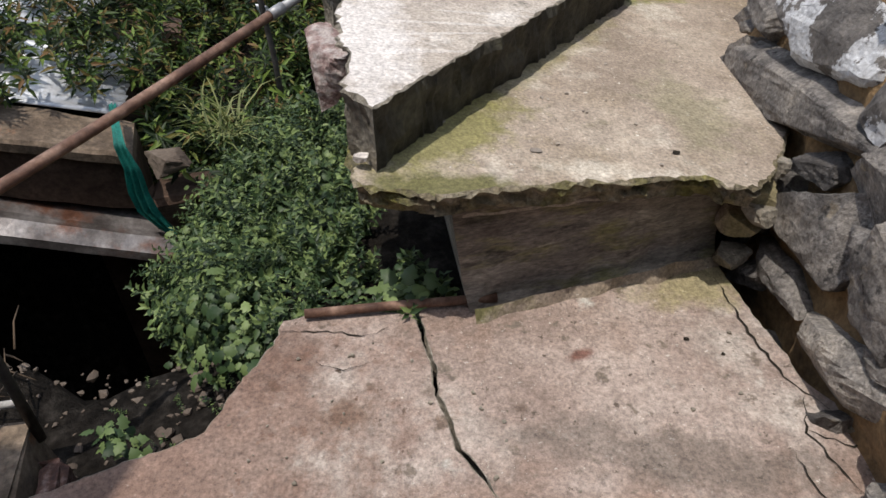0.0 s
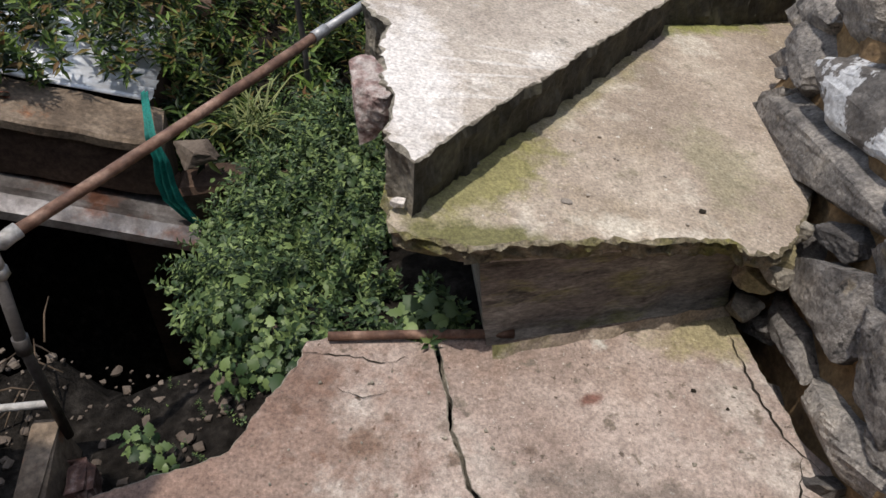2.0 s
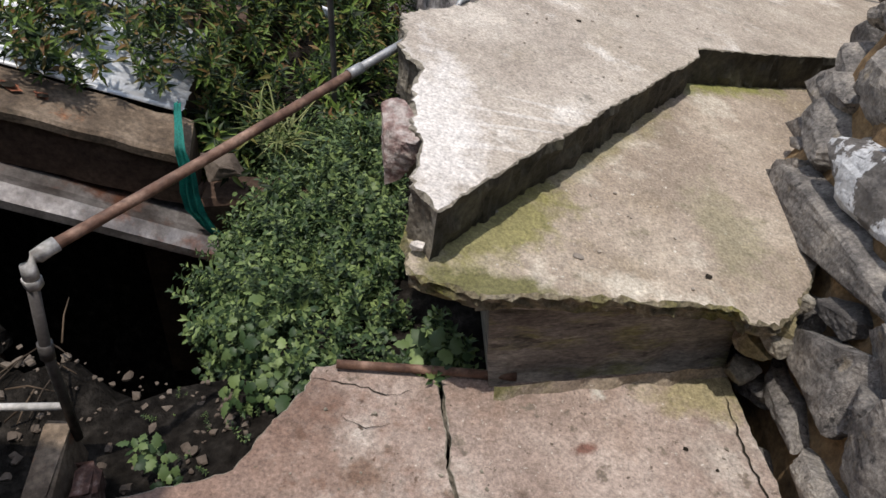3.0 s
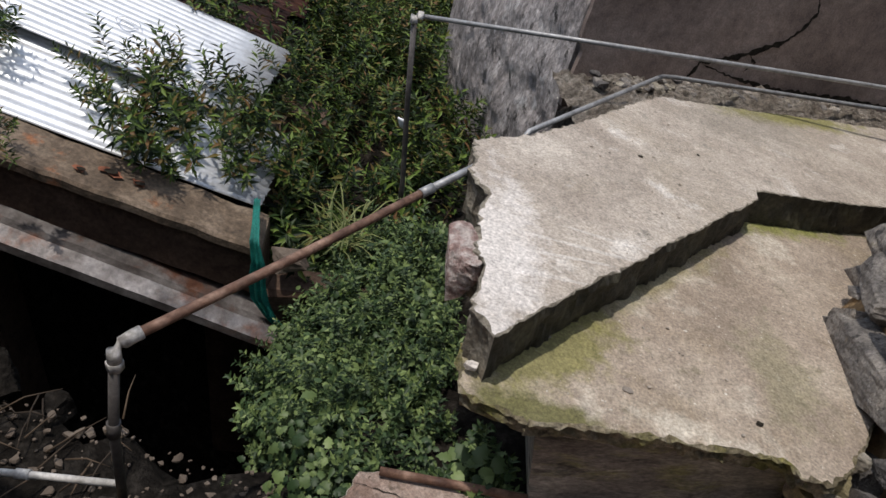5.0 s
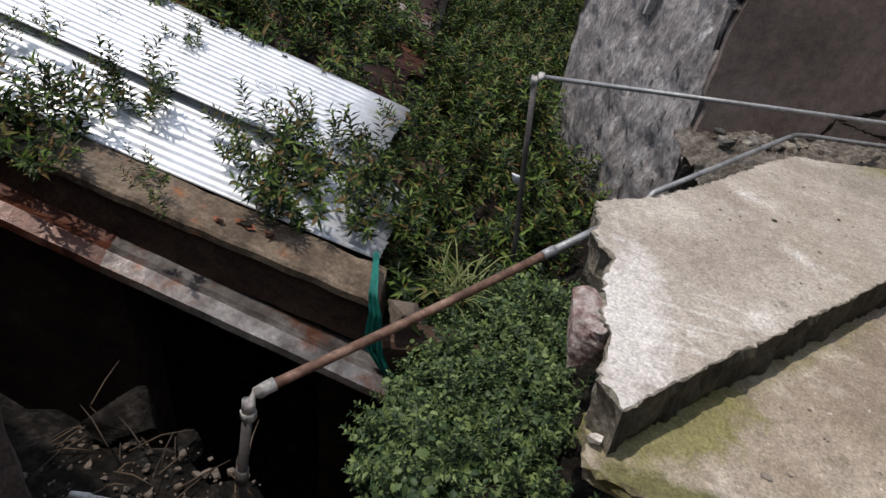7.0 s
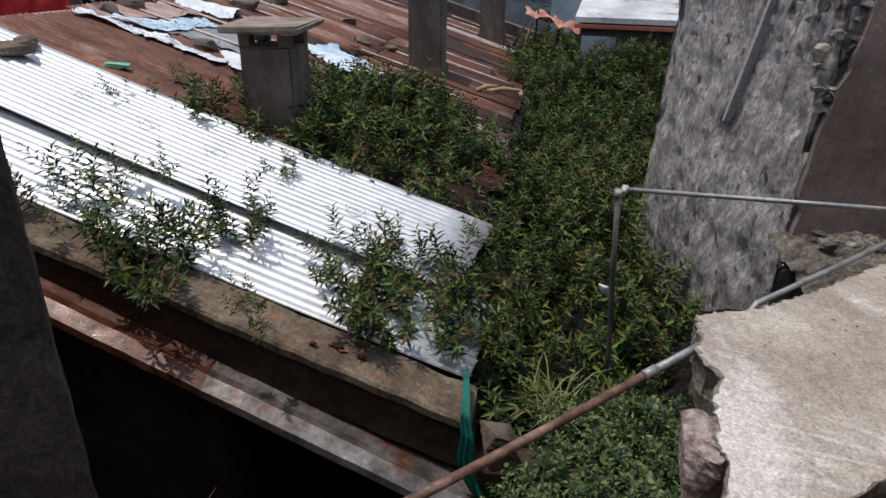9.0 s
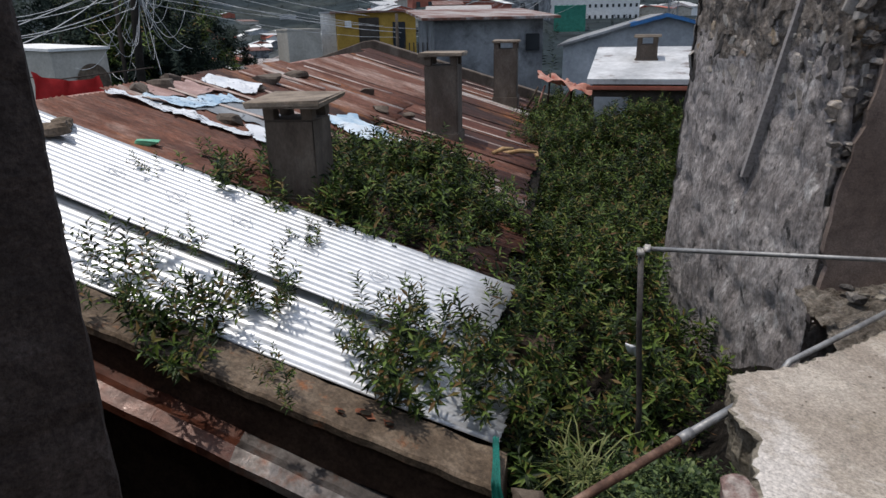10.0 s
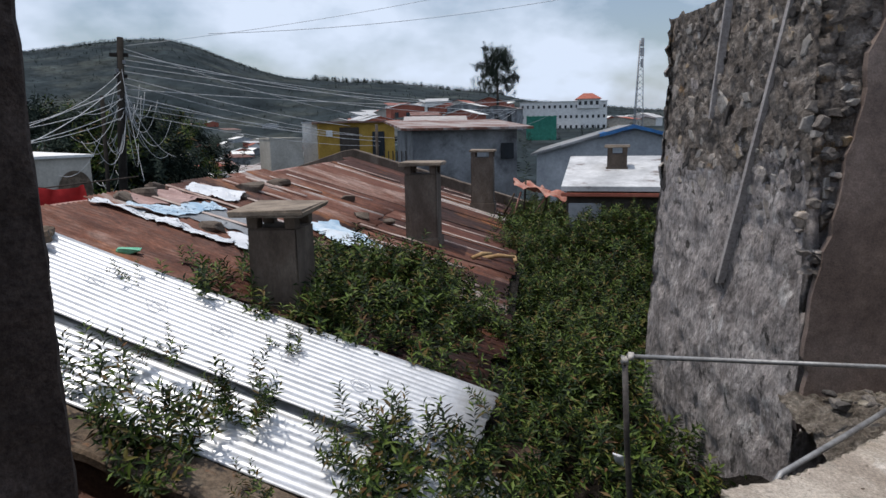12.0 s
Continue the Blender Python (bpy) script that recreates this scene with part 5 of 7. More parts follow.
# ---- things on the roof ----
def drape(name, path, width, material, label, seed, lift=0.045, crumple=0.035, category="tarpaulin"):
    """Crumpled cloth laid along a way over the roof."""
    bm = bmesh.new()
    pts = [Vector((x, y, 0)) for x, y in path]
    n = 16 * (len(pts) - 1)
    rows = []
    for i in range(n + 1):
        f = i / n * (len(pts) - 1)
        k = min(int(f), len(pts) - 2)
        p = pts[k].lerp(pts[k + 1], f - k)
        d = (pts[k + 1] - pts[k]).normalized()
        c = Vector((-d.y, d.x, 0))
        row = []
        for j in range(15):
            u = (j / 14 - 0.5) * width * (1 + 0.3 * noise.noise(Vector((i * 0.3, seed, 0))))
            q = p + c * u + Vector((0.06 * noise.noise(Vector((i * 0.25, j * 0.5, seed))), 0.06 * noise.noise(Vector((i * 0.25, j * 0.5, seed + 5))), 0))
            z = min(roof_z(q.x, q.y), r0.z + 0.05) + lift + crumple * abs(noise.noise(Vector((q.x * 2.6, q.y * 2.6, seed)))) * 2.4 + crumple * 0.4 * noise.noise(Vector((q.x * 7, q.y * 7, seed)))
            row.append(bm.verts.new((q.x, q.y, z)))
        rows.append(row)
    for a, b in zip(rows, rows[1:]):
        for j in range(14):
            bm.faces.new((a[j], a[j + 1], b[j + 1], b[j])).smooth = True
    return solo(name, bm, material, label, category, "tarpaulins on the roof", smooth=True)


M_TWHITE = surface("white_plastic", [(0.3, (0.5, 0.53, 0.57)), (0.6, (0.72, 0.74, 0.77))], 3, rough=(0.4, 0.6), bump=0.3, bump_scale=20, bump_dist=0.02, fine=0.1)
M_TBLUE = surface("pale_blue_plastic", [(0.35, (0.2, 0.36, 0.52)), (0.55, (0.55, 0.66, 0.74)), (0.7, (0.7, 0.74, 0.78))], 2.2, rough=(0.4, 0.6), bump=0.3, bump_scale=20, bump_dist=0.02, fine=0.1)
M_TGREY = surface("grey_felt_sheet", [(0.3, (0.14, 0.15, 0.165)), (0.6, (0.27, 0.285, 0.3))], 3, rough=(0.6, 0.8), bump=0.4, bump_scale=25, fine=0.2)
M_GREENBAG = surface("green_plastic_bag", [(0.3, (0.05, 0.32, 0.17)), (0.6, (0.16, 0.5, 0.32))], 8, rough=(0.35, 0.5), bump=0.4, bump_scale=30, bump_dist=0.01, fine=0.1)
M_PINK = surface("faded_pink_iron", [(0.3, (0.24, 0.13, 0.11)), (0.6, (0.42, 0.29, 0.26))], 2.5, rough=(0.5, 0.8), bump=0.3, fine=0.25, mottle=0.2, mottle_scale=7)
drape("grey_roof_felt", [(-6.4, 5.75), (-5.95, 6.1), (-5.45, 6.2)], 0.75, M_TGREY, "grey felt sheet patching the rusty roof", 1, 0.06, 0.015)
drape("pink_roof_patch", [(-6.72, 5.35), (-6.78, 5.9), (-6.92, 6.5)], 0.42, M_PINK, "faded pink iron sheet under the ridge", 8, 0.06, 0.012, "metal sheet")
drape("white_tarp_strip", [(-6.7, 4.88), (-6.45, 5.0), (-6.16, 5.08), (-5.85, 5.16), (-5.58, 5.24), (-5.25, 5.34)], 0.17, M_TWHITE, "crumpled white plastic strip across the rusty roof", 2, 0.07)
drape("blue_tarp", [(-6.5, 5.12), (-6.25, 5.3), (-6.25, 5.7), (-6.38, 6.1), (-6.33, 6.35)], 0.24, M_TBLUE, "crumpled pale blue plastic sheet near the ridge", 3, 0.08)
drape("white_tarp", [(-7.2, 6.68), (-6.92, 6.88), (-6.62, 7.02)], 0.55, M_TWHITE, "bunched white plastic sheet over the ridge", 4, 0.07, 0.06)
drape("torn_tarp", [(-5.65, 7.36), (-5.14, 7.28), (-4.72, 7.06)], 0.7, M_TBLUE, "torn blue and white plastic sheet behind the chimney", 5, 0.07)
drape("white_tarp_scrap", [(-5.3, 5.4), (-5.1, 5.7), (-4.95, 6.0)], 0.5, M_TWHITE, "white plastic scrap beside the chimney", 6, 0.07)
for x, y, L, sd in ((-5.5, 3.42, 0.26, 1), (-5.66, 3.62, 0.2, 2), (-7.15, 7.78, 0.4, 3), (-7.46, 8.81, 0.34, 4), (-5.78, 8.71, 0.3, 5), (-5.74, 5.53, 0.3, 6), (-5.47, 9.04, 0.22, 7), (-6.82, 5.32, 0.28, 8), (-6.92, 5.71, 0.3, 9),
                    (-7.2, 6.1, 0.22, 10), (-3.3, 10.9, 0.26, 11), (-6.6, 9.6, 0.25, 12), (-6.75, 7.2, 0.22, 13), (-5.2, 9.3, 0.24, 14)):
    lift = 0.16 if y < 4 else 0.06
    bm = rock_mesh(bmesh.new(), Vector((x, y, min(roof_z(x, y), r0.z) + lift)), (L, L * 0.75, L * 0.5), Matrix.Rotation(sd * 1.1, 4, "Z"), sd * 4.1, 8, 2)
    solo("roof_stone", bm, M_CHIM if sd > 2 else M_COPING, "dark stone weighing down the roof sheets", "stone", "stones on the roof")
bm = rock_mesh(bmesh.new(), Vector((-5.34, 4.15, 1.04)), (0.2, 0.14, 0.07), Matrix.Rotation(0.5, 4, "Z"), 3.3, 5, 3)
solo("green_plastic_bag", bm, M_GREENBAG, "crumpled green plastic bag on the rusty roof", "bag", smooth=True)
for i, (x, y, L, a) in enumerate(((-3.75, 9.3, 0.5, 0.4), (-3.9, 9.0, 0.4, 1.1), (-3.6, 9.6, 0.35, 2.0))):
    bm = bmesh.new()
    d = Vector((math.cos(a), math.sin(a), 0)) * L / 2
    p = Vector((x, y, roof_z(x, y) + 0.08))
    tube(bm, [p - d, p + Vector((0, 0, 0.04)), p + d + Vector((0, 0, 0.02))], [0.03, 0.035, 0.02], 7)
    solo("split_log", bm, surface("pale_split_wood", [(0.3, (0.3, 0.18, 0.08)), (0.6, (0.45, 0.3, 0.15))], 9, fine=0.2), "pale split log lying on the rusty roof", "log", "logs on the roof")
bm = rock_mesh(bmesh.new(), Vector((-1.03, 4.28, -0.12)), (0.06, 0.05, 0.11), Matrix.Rotation(0.5, 4, "X"), 7.3, 5, 3)
solo("white_rag", bm, M_TWHITE, "white plastic rag caught in the weeds", "rag", smooth=True)
# maker's stamps on the new sheets
M_STAMP = surface("grey_stamp_ink", [(0.3, (0.3, 0.32, 0.35)), (0.6, (0.42, 0.44, 0.47))], 20, fine=0.2)
for i in range(5):
    c = Vector((-4.76 + 0.525 * i, 3.37 + 0.085 * i, 0))
    bm = bmesh.new()
    ring = []
    for k in range(18):
        a = 2 * math.pi * k / 18
        ring.append([bm.verts.new((c.x + r * math.cos(a), c.y + r * math.sin(a), roof_z(c.x + r * math.cos(a), c.y + r * math.sin(a)) + 0.128)) for r in (0.062, 0.07)])
    for a, b in zip(ring, ring[1:] + ring[:1]):
        bm.faces.new((a[0], a[1], b[1], b[0]))
    for k in (-1, 0, 1):
        q = [(c.x + u, c.y + 0.022 * k + v, 0) for u, v in ((-0.04, -0.004), (0.04, -0.004), (0.04, 0.004), (-0.04, 0.004))]
        bm.faces.new([bm.verts.new((x, y, roof_z(x, y) + 0.128)) for x, y, _ in q])
    part("maker_stamp", bm, M_STAMP, house, "faint round grey maker's stamp")

# weeds that grow through the new sheets and on the coping
BIGLANCE = [leaf_template(20 + 3 * k, 0.34, 0.1, 0.125, 0.3, rnd) for k in range(5)]
for i, (x, y, n, R, h) in enumerate(((-3.48, 2.22, 20, 0.2, 0.75), (-3.7, 2.52, 15, 0.18, 0.75), (-3.04, 2.3, 24, 0.16, 0.8), (-2.84, 2.2, 24, 0.17, 0.8), (-3.6, 2.9, 14, 0.18, 0.55), (-2.95, 2.66, 26, 0.22, 0.85), (-3.0, 2.95, 16, 0.16, 0.7),
                                 (-2.42, 2.36, 8, 0.1, 0.45), (-2.25, 2.2, 6, 0.07, 0.4), (-2.28, 3.05, 16, 0.2, 0.75), (-2.15, 3.4, 20, 0.22, 0.85), (-1.93, 3.17, 34, 0.24, 0.9), (-1.7, 3.5, 28, 0.24, 0.9),
                                 (-1.6, 3.02, 20, 0.2, 0.8), (-3.34, 3.86, 12, 0.15, 0.55), (-4.7, 3.66, 10, 0.14, 0.45), (-1.9, 2.8, 26, 0.2, 0.8), (-1.85, 4.3, 14, 0.2, 0.8), (-1.47, 3.08, 12, 0.2, 0.75), (-1.5, 3.45, 16, 0.22, 0.8), (-2.08, 2.95, 14, 0.18, 0.7))):
    z = roof_z(x, y)
    sp = []
    n = int(n * 0.7)
    for k in range(n):
        a, q = rnd.uniform(0, 6.28), R * math.sqrt(rnd.random())
        sp.append((x + q * math.cos(a), y + q * math.sin(a), roof_z(x + q * math.cos(a), y + q * math.sin(a)) + rnd.uniform(-0.02, 0.14), h * rnd.uniform(0.7, 1.15), 0.6 * math.cos(a) * q / R, 0.6 * math.sin(a) * q / R - 0.15))
    weed = thing("roof_weed", (x, y, z), "leafy weed with narrow leaves growing through the roof sheets", "plant", "weeds on the roof")
    for k in range(n):
        a, b, c, *r = sp[k]
        br = mass("shoot", BIGLANCE, [(a - x, b - y, c - z, *r)], M_LEAF, 1000 + 40 * i + k, 0.25)
        br.parent = weed
        tagged(br, kind="stuff")

# pale grass tuft
bm = bmesh.new()
for i in range(70):
    a, L = rnd.uniform(0, 6.28), rnd.uniform(0.15, 0.45)
    p = Vector((-1.0 + rnd.gauss(0, 0.07), 3.0 + rnd.gauss(0, 0.07), -0.22))
    d = Vector((math.cos(a), math.sin(a), rnd.uniform(0.25, 1.1))).normalized()
    s_ = Vector((-math.sin(a), math.cos(a), 0)) * 0.004
    q, t = p + d * L * 0.55, p + d * L + Vector((0, 0, -0.25 * L))
    vs = [bm.verts.new(w) for w in (p - s_, p + s_, q + s_, q - s_, t)]
    bm.faces.new((vs[0], vs[1], vs[2], vs[3]))
    bm.faces.new((vs[3], vs[2], vs[4]))
tagged(mesh_ob("grass_tuft", bm, M_GRASS), "tuft of pale yellow-green grass among the weeds", "grass", kind="stuff")
# broad-leaved weeds at the landing's edge
BIGLEAF = [broad_template(17, 0.13, 0.058, rnd)]
for i, (x, y, z, n, h) in enumerate(((-0.8, 1.13, -0.14, 4, 0.7), (-0.55, 1.45, -0.12, 5, 0.9))):
    sp = [(x + rnd.uniform(-0.07, 0.07), y + rnd.uniform(-0.06, 0.06), z, h * rnd.uniform(0.7, 1.1), 0, -0.2) for _ in range(n)]
    weed = thing("broadleaf_weed", (x, y, z), "broad-leaved green weed at the landing's broken edge", "plant", "weeds by the landing")
    for k in range(n):
        br = mass("leaf_rosette", BIGLEAF, [(sp[k][0] - x, sp[k][1] - y, *([0.0] + list(sp[k][3:])))], M_LEAF2, 300 + 9 * i + k, 0.35)
        br.parent = weed
sp = []
for i in range(22):
    x, y = rnd.uniform(-0.95, -0.55), rnd.uniform(1.1, 1.45)
    if x > -0.55 - 0.4 * max(0, 1.3 - y):
        continue
    sp.append((x, y, ground_z(x, y) - 0.01, rnd.uniform(0.15, 0.4), 0, 0))
tagged(mass("creeping_weeds", BROAD, sp, M_LEAF2, 330), "small creeping weeds on the dark soil", "weeds", kind="stuff")

# ---- cracks ----
M_GAP = surface("soil_filled_crack", [(0.3, (0.012, 0.01, 0.008)), (0.6, (0.03, 0.026, 0.02))], 20, fine=0.3, spec=0.08)


def crack(name, path, width, seed, parent, top=None, plane=None):
    """A jagged narrow crack along a way: on a floor (top a height function) or on the house front (plane: s, z rows)."""
    rnd = random.Random(seed)
    bm = bmesh.new()
    pts = []
    for (a, b), (c, d) in zip(path, path[1:]):
        n = max(2, int(math.hypot(c - a, d - b) / 0.02))
        pts += [(a + (c - a) * i / n, b + (d - b) * i / n) for i in range(n)]
    pts.append(path[-1])
    L = len(pts) - 1
    rows = []
    for i, (a, b) in enumerate(pts):
        c, d = pts[min(i + 1, L)]
        e, f = pts[max(i - 1, 0)]
        l = math.hypot(c - e, d - f) or 1
        nx, ny = -(d - f) / l, (c - e) / l
        w = width * rnd.uniform(0.3, 1.2) * min(1.0, 0.15 + 2.5 * min(i, L - i) / L)
        o = rnd.uniform(-0.006, 0.006)
        row = []
        for k in (-1, 1):
            u, v = a + nx * (o + k * w / 2), b + ny * (o + k * w / 2)
            row.append(bm.verts.new((u, v, top(u, v) + 0.004) if top else f0 + FD * u + nrm_front * 0.052 + Vector((0, 0, v))))
        rows.append(row)
    for p, q in zip(rows, rows[1:]):
        bm.faces.new((p[0], p[1], q[1], q[0]))
    return part(name, bm, M_GAP, parent)


nrm_front = Vector((0.34, -0.94, 0))
f0 = Vector((-0.03, 4.26, 0))
crack("crack", [(1.02, 1.16), (0.98, 1.04), (1.02, 0.93), (1.05, 0.85)], 0.007, 1, steps, top=low_top)
crack("crack", [(0.92, 0.99), (0.93, 0.9), (0.97, 0.82)], 0.005, 2, steps, top=low_top)
crack("crack", [(0.98, 1.05), (1.08, 1.0), (1.12, 1.02)], 0.006, 3, steps, top=low_top)
crack("crack", [(0.93, 1.62), (0.95, 1.4), (0.99, 1.22), (1.08, 1.1)], 0.008, 4, steps, top=low_top)
crack("crack", [(-0.42, 1.38), (-0.3, 1.39), (-0.16, 1.37), (-0.1, 1.4)], 0.005, 5, steps, top=low_top)
crack("crack", [(-0.3, 1.27), (-0.22, 1.24), (-0.15, 1.27)], 0.004, 6, steps, top=low_top)
crack("crack", [(0.7, 0.44), (0.8, 0.69), (0.94, 0.72), (1.1, 0.78), (1.29, 0.87), (1.39, 0.97), (1.43, 1.08), (1.36, 1.25)], 0.042, 7, tall)
crack("crack", [(0.8, 0.69), (1.05, 0.62), (1.4, 0.57), (1.94, 0.56), (2.6, 0.52)], 0.045, 8, tall)
crack("crack", [(1.1, 0.78), (1.17, 0.73), (1.12, 0.66)], 0.02, 9, tall)
# small pits in the slabs
for x, y, r, fn in ((0.721, 1.69, 0.018, mid_top), (0.306, 1.64, 0.022, mid_top), (0.76, 1.356, 0.012, low_top), (0.85, 1.3, 0.009, low_top), (0.05, 1.75, 0.012, mid_top), (0.32, 2.88, 0.015, top_top), (0.6, 3.1, 0.012, top_top)):
    bm = bmesh.new()
    c = bm.verts.new((x, y, fn(x, y) + 0.003))
    ring = []
    for k in range(11):
        a = 2 * math.pi * k / 11
        q = r * (0.75 + 0.4 * noise.noise(Vector((k * 1.7, x * 9, y * 9))))
        ring.append(bm.verts.new((x + q * math.cos(a), y + q * 0.8 * math.sin(a), fn(x, y) + 0.0045)))
    for k in range(11):
        bm.faces.new((c, ring[k], ring[(k + 1) % 11]))
    part("pit", bm, M_GAP if fn is not mid_top or x > 0.5 else M_RISER, steps)

# ---- stones showing in the tall house's side wall ----
rnd = random.Random(77)
M_WALLSTONE = surface("wall_rubble", [(0.22, (0.045, 0.04, 0.037)), (0.42, (0.12, 0.104, 0.092)), (0.6, (0.22, 0.195, 0.172)), (0.74, (0.36, 0.325, 0.295)), (0.86, (0.33, 0.22, 0.1))], 9.0, each=0.6, bump=1.0, bump_scale=25, bump_dist=0.015, fine=0.45, mottle=0.4, mottle_scale=18)
M_WALLPALE = surface("pale_wall_rubble", [(0.25, (0.25, 0.232, 0.21)), (0.8, (0.42, 0.395, 0.365))], 3.0, bump=0.8, bump_scale=25, bump_dist=0.01, fine=0.3)
done = []
tries = 0
while len(done) < 295 and tries < 12000:
    tries += 1
    s_ = rnd.uniform(0.55, 5.1)
    p, nn = face_point(s_)
    z = rnd.uniform(1.5, 2.93)
    if z < 1.75 and rnd.random() < 0.5 or s_ < 1 and (1 - s_) * 1.2 > 0.08 + 0.19 * (z - 0.95):
        continue
    L = rnd.uniform(0.09, 0.17) if tries < 220 else rnd.uniform(0.04, 0.11)
    H = L * rnd.uniform(0.4, 1.0)
    if any((p - a).length < (L + b) * 0.4 and abs(z - q) < (H + h) * 0.4 for a, q, b, h in done):
        continue
    done.append((p, z, L, H))
    d = Vector((-nn.y, nn.x, 0))
    base = p + Vector((0, 0, z)) + nn * (wall_relief(s_, z) + rnd.uniform(-0.012, 0.0))
    tl = rnd.uniform(-1.2, 1.2)
    ax, az = d * math.cos(tl) + Vector((0, 0, math.sin(tl))), Vector((0, 0, math.cos(tl))) - d * math.sin(tl)
    turn = Matrix(((ax.x, nn.x, az.x, 0), (ax.y, nn.y, az.y, 0), (ax.z, nn.z, az.z, 0), (0, 0, 0, 1)))
    bm = shard_mesh(bmesh.new(), base, (L * 1.1, rnd.uniform(0.01, 0.022), H * 1.1), turn, len(done) * 1.9)
    k = rnd.random()
    part("stone", bm, M_WALLPALE if k < 0.12 else (M_WALLSTONE if k < 0.98 else M_RUBBLEWALL), tall)
# mortar strips down the side wall
M_STRIPMORTAR = surface("grey_pointing_mortar", [(0.3, (0.28, 0.255, 0.245)), (0.7, (0.46, 0.43, 0.415))], 4.0, bump=0.6, bump_scale=30, fine=0.3)
for a, b, w in (((1.85, 2.93), (2.8, 0.94), 0.02), ((3.33, 2.93), (3.45, 2.1), 0.014)):
    bm = bmesh.new()
    rows = []
    for i in range(31):
        f = i / 30
        p, nn = face_point(a[0] + (b[0] - a[0]) * f)
        z = a[1] + (b[1] - a[1]) * f
        d = Vector((-nn.y, nn.x, 0))
        c = p + Vector((0, 0, z)) - nn * 0.05 * max(0, z)
        rows.append([bm.verts.new(c + d * u * w * (1 + 0.2 * noise.noise(Vector((i, u, 0)))) + nn * h) for u, h in ((-1.2, -0.02), (-0.8, 0.035), (0.8, 0.035), (1.2, -0.02))])
    for p, q in zip(rows, rows[1:]):
        for k in range(3):
            bm.faces.new((p[k], p[k + 1], q[k + 1], q[k]))
    part("mortar_strip", bm, M_STRIPMORTAR, tall, "raised pale mortar strip")
# stones where the plaster has fallen from the front
for i in range(34):
    z = rnd.uniform(1.2, 2.9)
    s_ = 0.01 + 0.15 * max(0, z - 0.95) - abs(rnd.gauss(0, 0.07))
    L = rnd.uniform(0.03, 0.09)
    base = f0 + FD * s_ + Vector((0, 0, z)) - nrm_front * 0.005
    tl = rnd.uniform(-0.5, 0.5)
    ax, az = FD * math.cos(tl) + Vector((0, 0, math.sin(tl))), Vector((0, 0, math.cos(tl))) - FD * math.sin(tl)
    turn = Matrix(((ax.x, nrm_front.x, az.x, 0), (ax.y, nrm_front.y, az.y, 0), (ax.z, nrm_front.z, az.z, 0), (0, 0, 0, 1)))
    bm = shard_mesh(bmesh.new(), base, (L, 0.036, L * rnd.uniform(0.5, 0.9)), turn, 900 + i * 1.9)
    part("corner_stone", bm, M_WALLPALE if rnd.random() < 0.06 else M_WALLSTONE, tall)

# ---- plain unseen walls added behind to block light ----
bm = bmesh.new()
box(bm, 1.0, -1.6, -0.4, 5.4, 0.3, 3.6, 0)
box(bm, -1.85, -0.7, -0.4, 0.9, 1.9, 3.6, 0)
solo("wall_rear", bm, M_PILLAR, "plain unseen wall added to block light from behind", "wall", kind="structure")

# ---- the town and hills beyond ----
EYE_X, EYE_Y = -0.33, 0.15


def out_at(bear, dist, z=0.0):
    """A place by its bearing (degrees to the left of +y) and distance from the steps."""
    return Vector((EYE_X - dist * math.sin(radians(bear)), EYE_Y + dist * math.cos(radians(bear)), z))


def paint(name, a, b, scale=1.2, **kw):
    return surface(name, [(0.3, a), (0.65, b)], scale, detail=8, fine=0.15, fine_scale=9, bump=0.2, **kw)


M_YELLOW = paint("ochre_yellow_wall", (0.32, 0.19, 0.03), (0.48, 0.3, 0.06))
M_PALEBLUE = paint("pale_blue_grey_wall", (0.27, 0.285, 0.3), (0.45, 0.465, 0.48))
M_GREYWALL = paint("stained_grey_wall", (0.09, 0.093, 0.1), (0.32, 0.33, 0.34), 0.7, patches=[((0.05, 0.05, 0.052), 0.9, 0.5, 0.7, 4.0)])
M_WHITEWALL = paint("white_wall", (0.64, 0.64, 0.62), (0.8, 0.8, 0.78))
M_CREAM = paint("cream_wall", (0.36, 0.33, 0.28), (0.52, 0.49, 0.43))
M_BLUETARP = paint("blue_tarpaulin", (0.03, 0.13, 0.35), (0.06, 0.22, 0.5))
M_GREENROOF = paint("green_sheeting", (0.02, 0.14, 0.1), (0.04, 0.22, 0.16))
M_REDTILE = paint("red_roof", (0.25, 0.07, 0.045), (0.38, 0.13, 0.09))
M_RED = paint("red_cloth", (0.35, 0.015, 0.015), (0.5, 0.03, 0.03), 4)
M_ORANGE = paint("orange_cloth", (0.36, 0.1, 0.07), (0.5, 0.3, 0.24), 6)
M_GLASS = surface("dark_window", [(0.3, (0.015, 0.018, 0.022)), (0.6, (0.03, 0.035, 0.04))], 1, rough=(0.15, 0.25), bump=0, fine=0)
M_TIMBER = surface("dark_timber", [(0.3, (0.03, 0.024, 0.02)), (0.6, (0.07, 0.058, 0.048))], 3, fine=0.2, bump=0.2)
M_PALEROOF = paint("pale_zinc_roof", (0.3, 0.31, 0.32), (0.56, 0.57, 0.58), patches=[((0.16, 0.13, 0.12), 1.6, 0.56, 0.66, 3.0)])


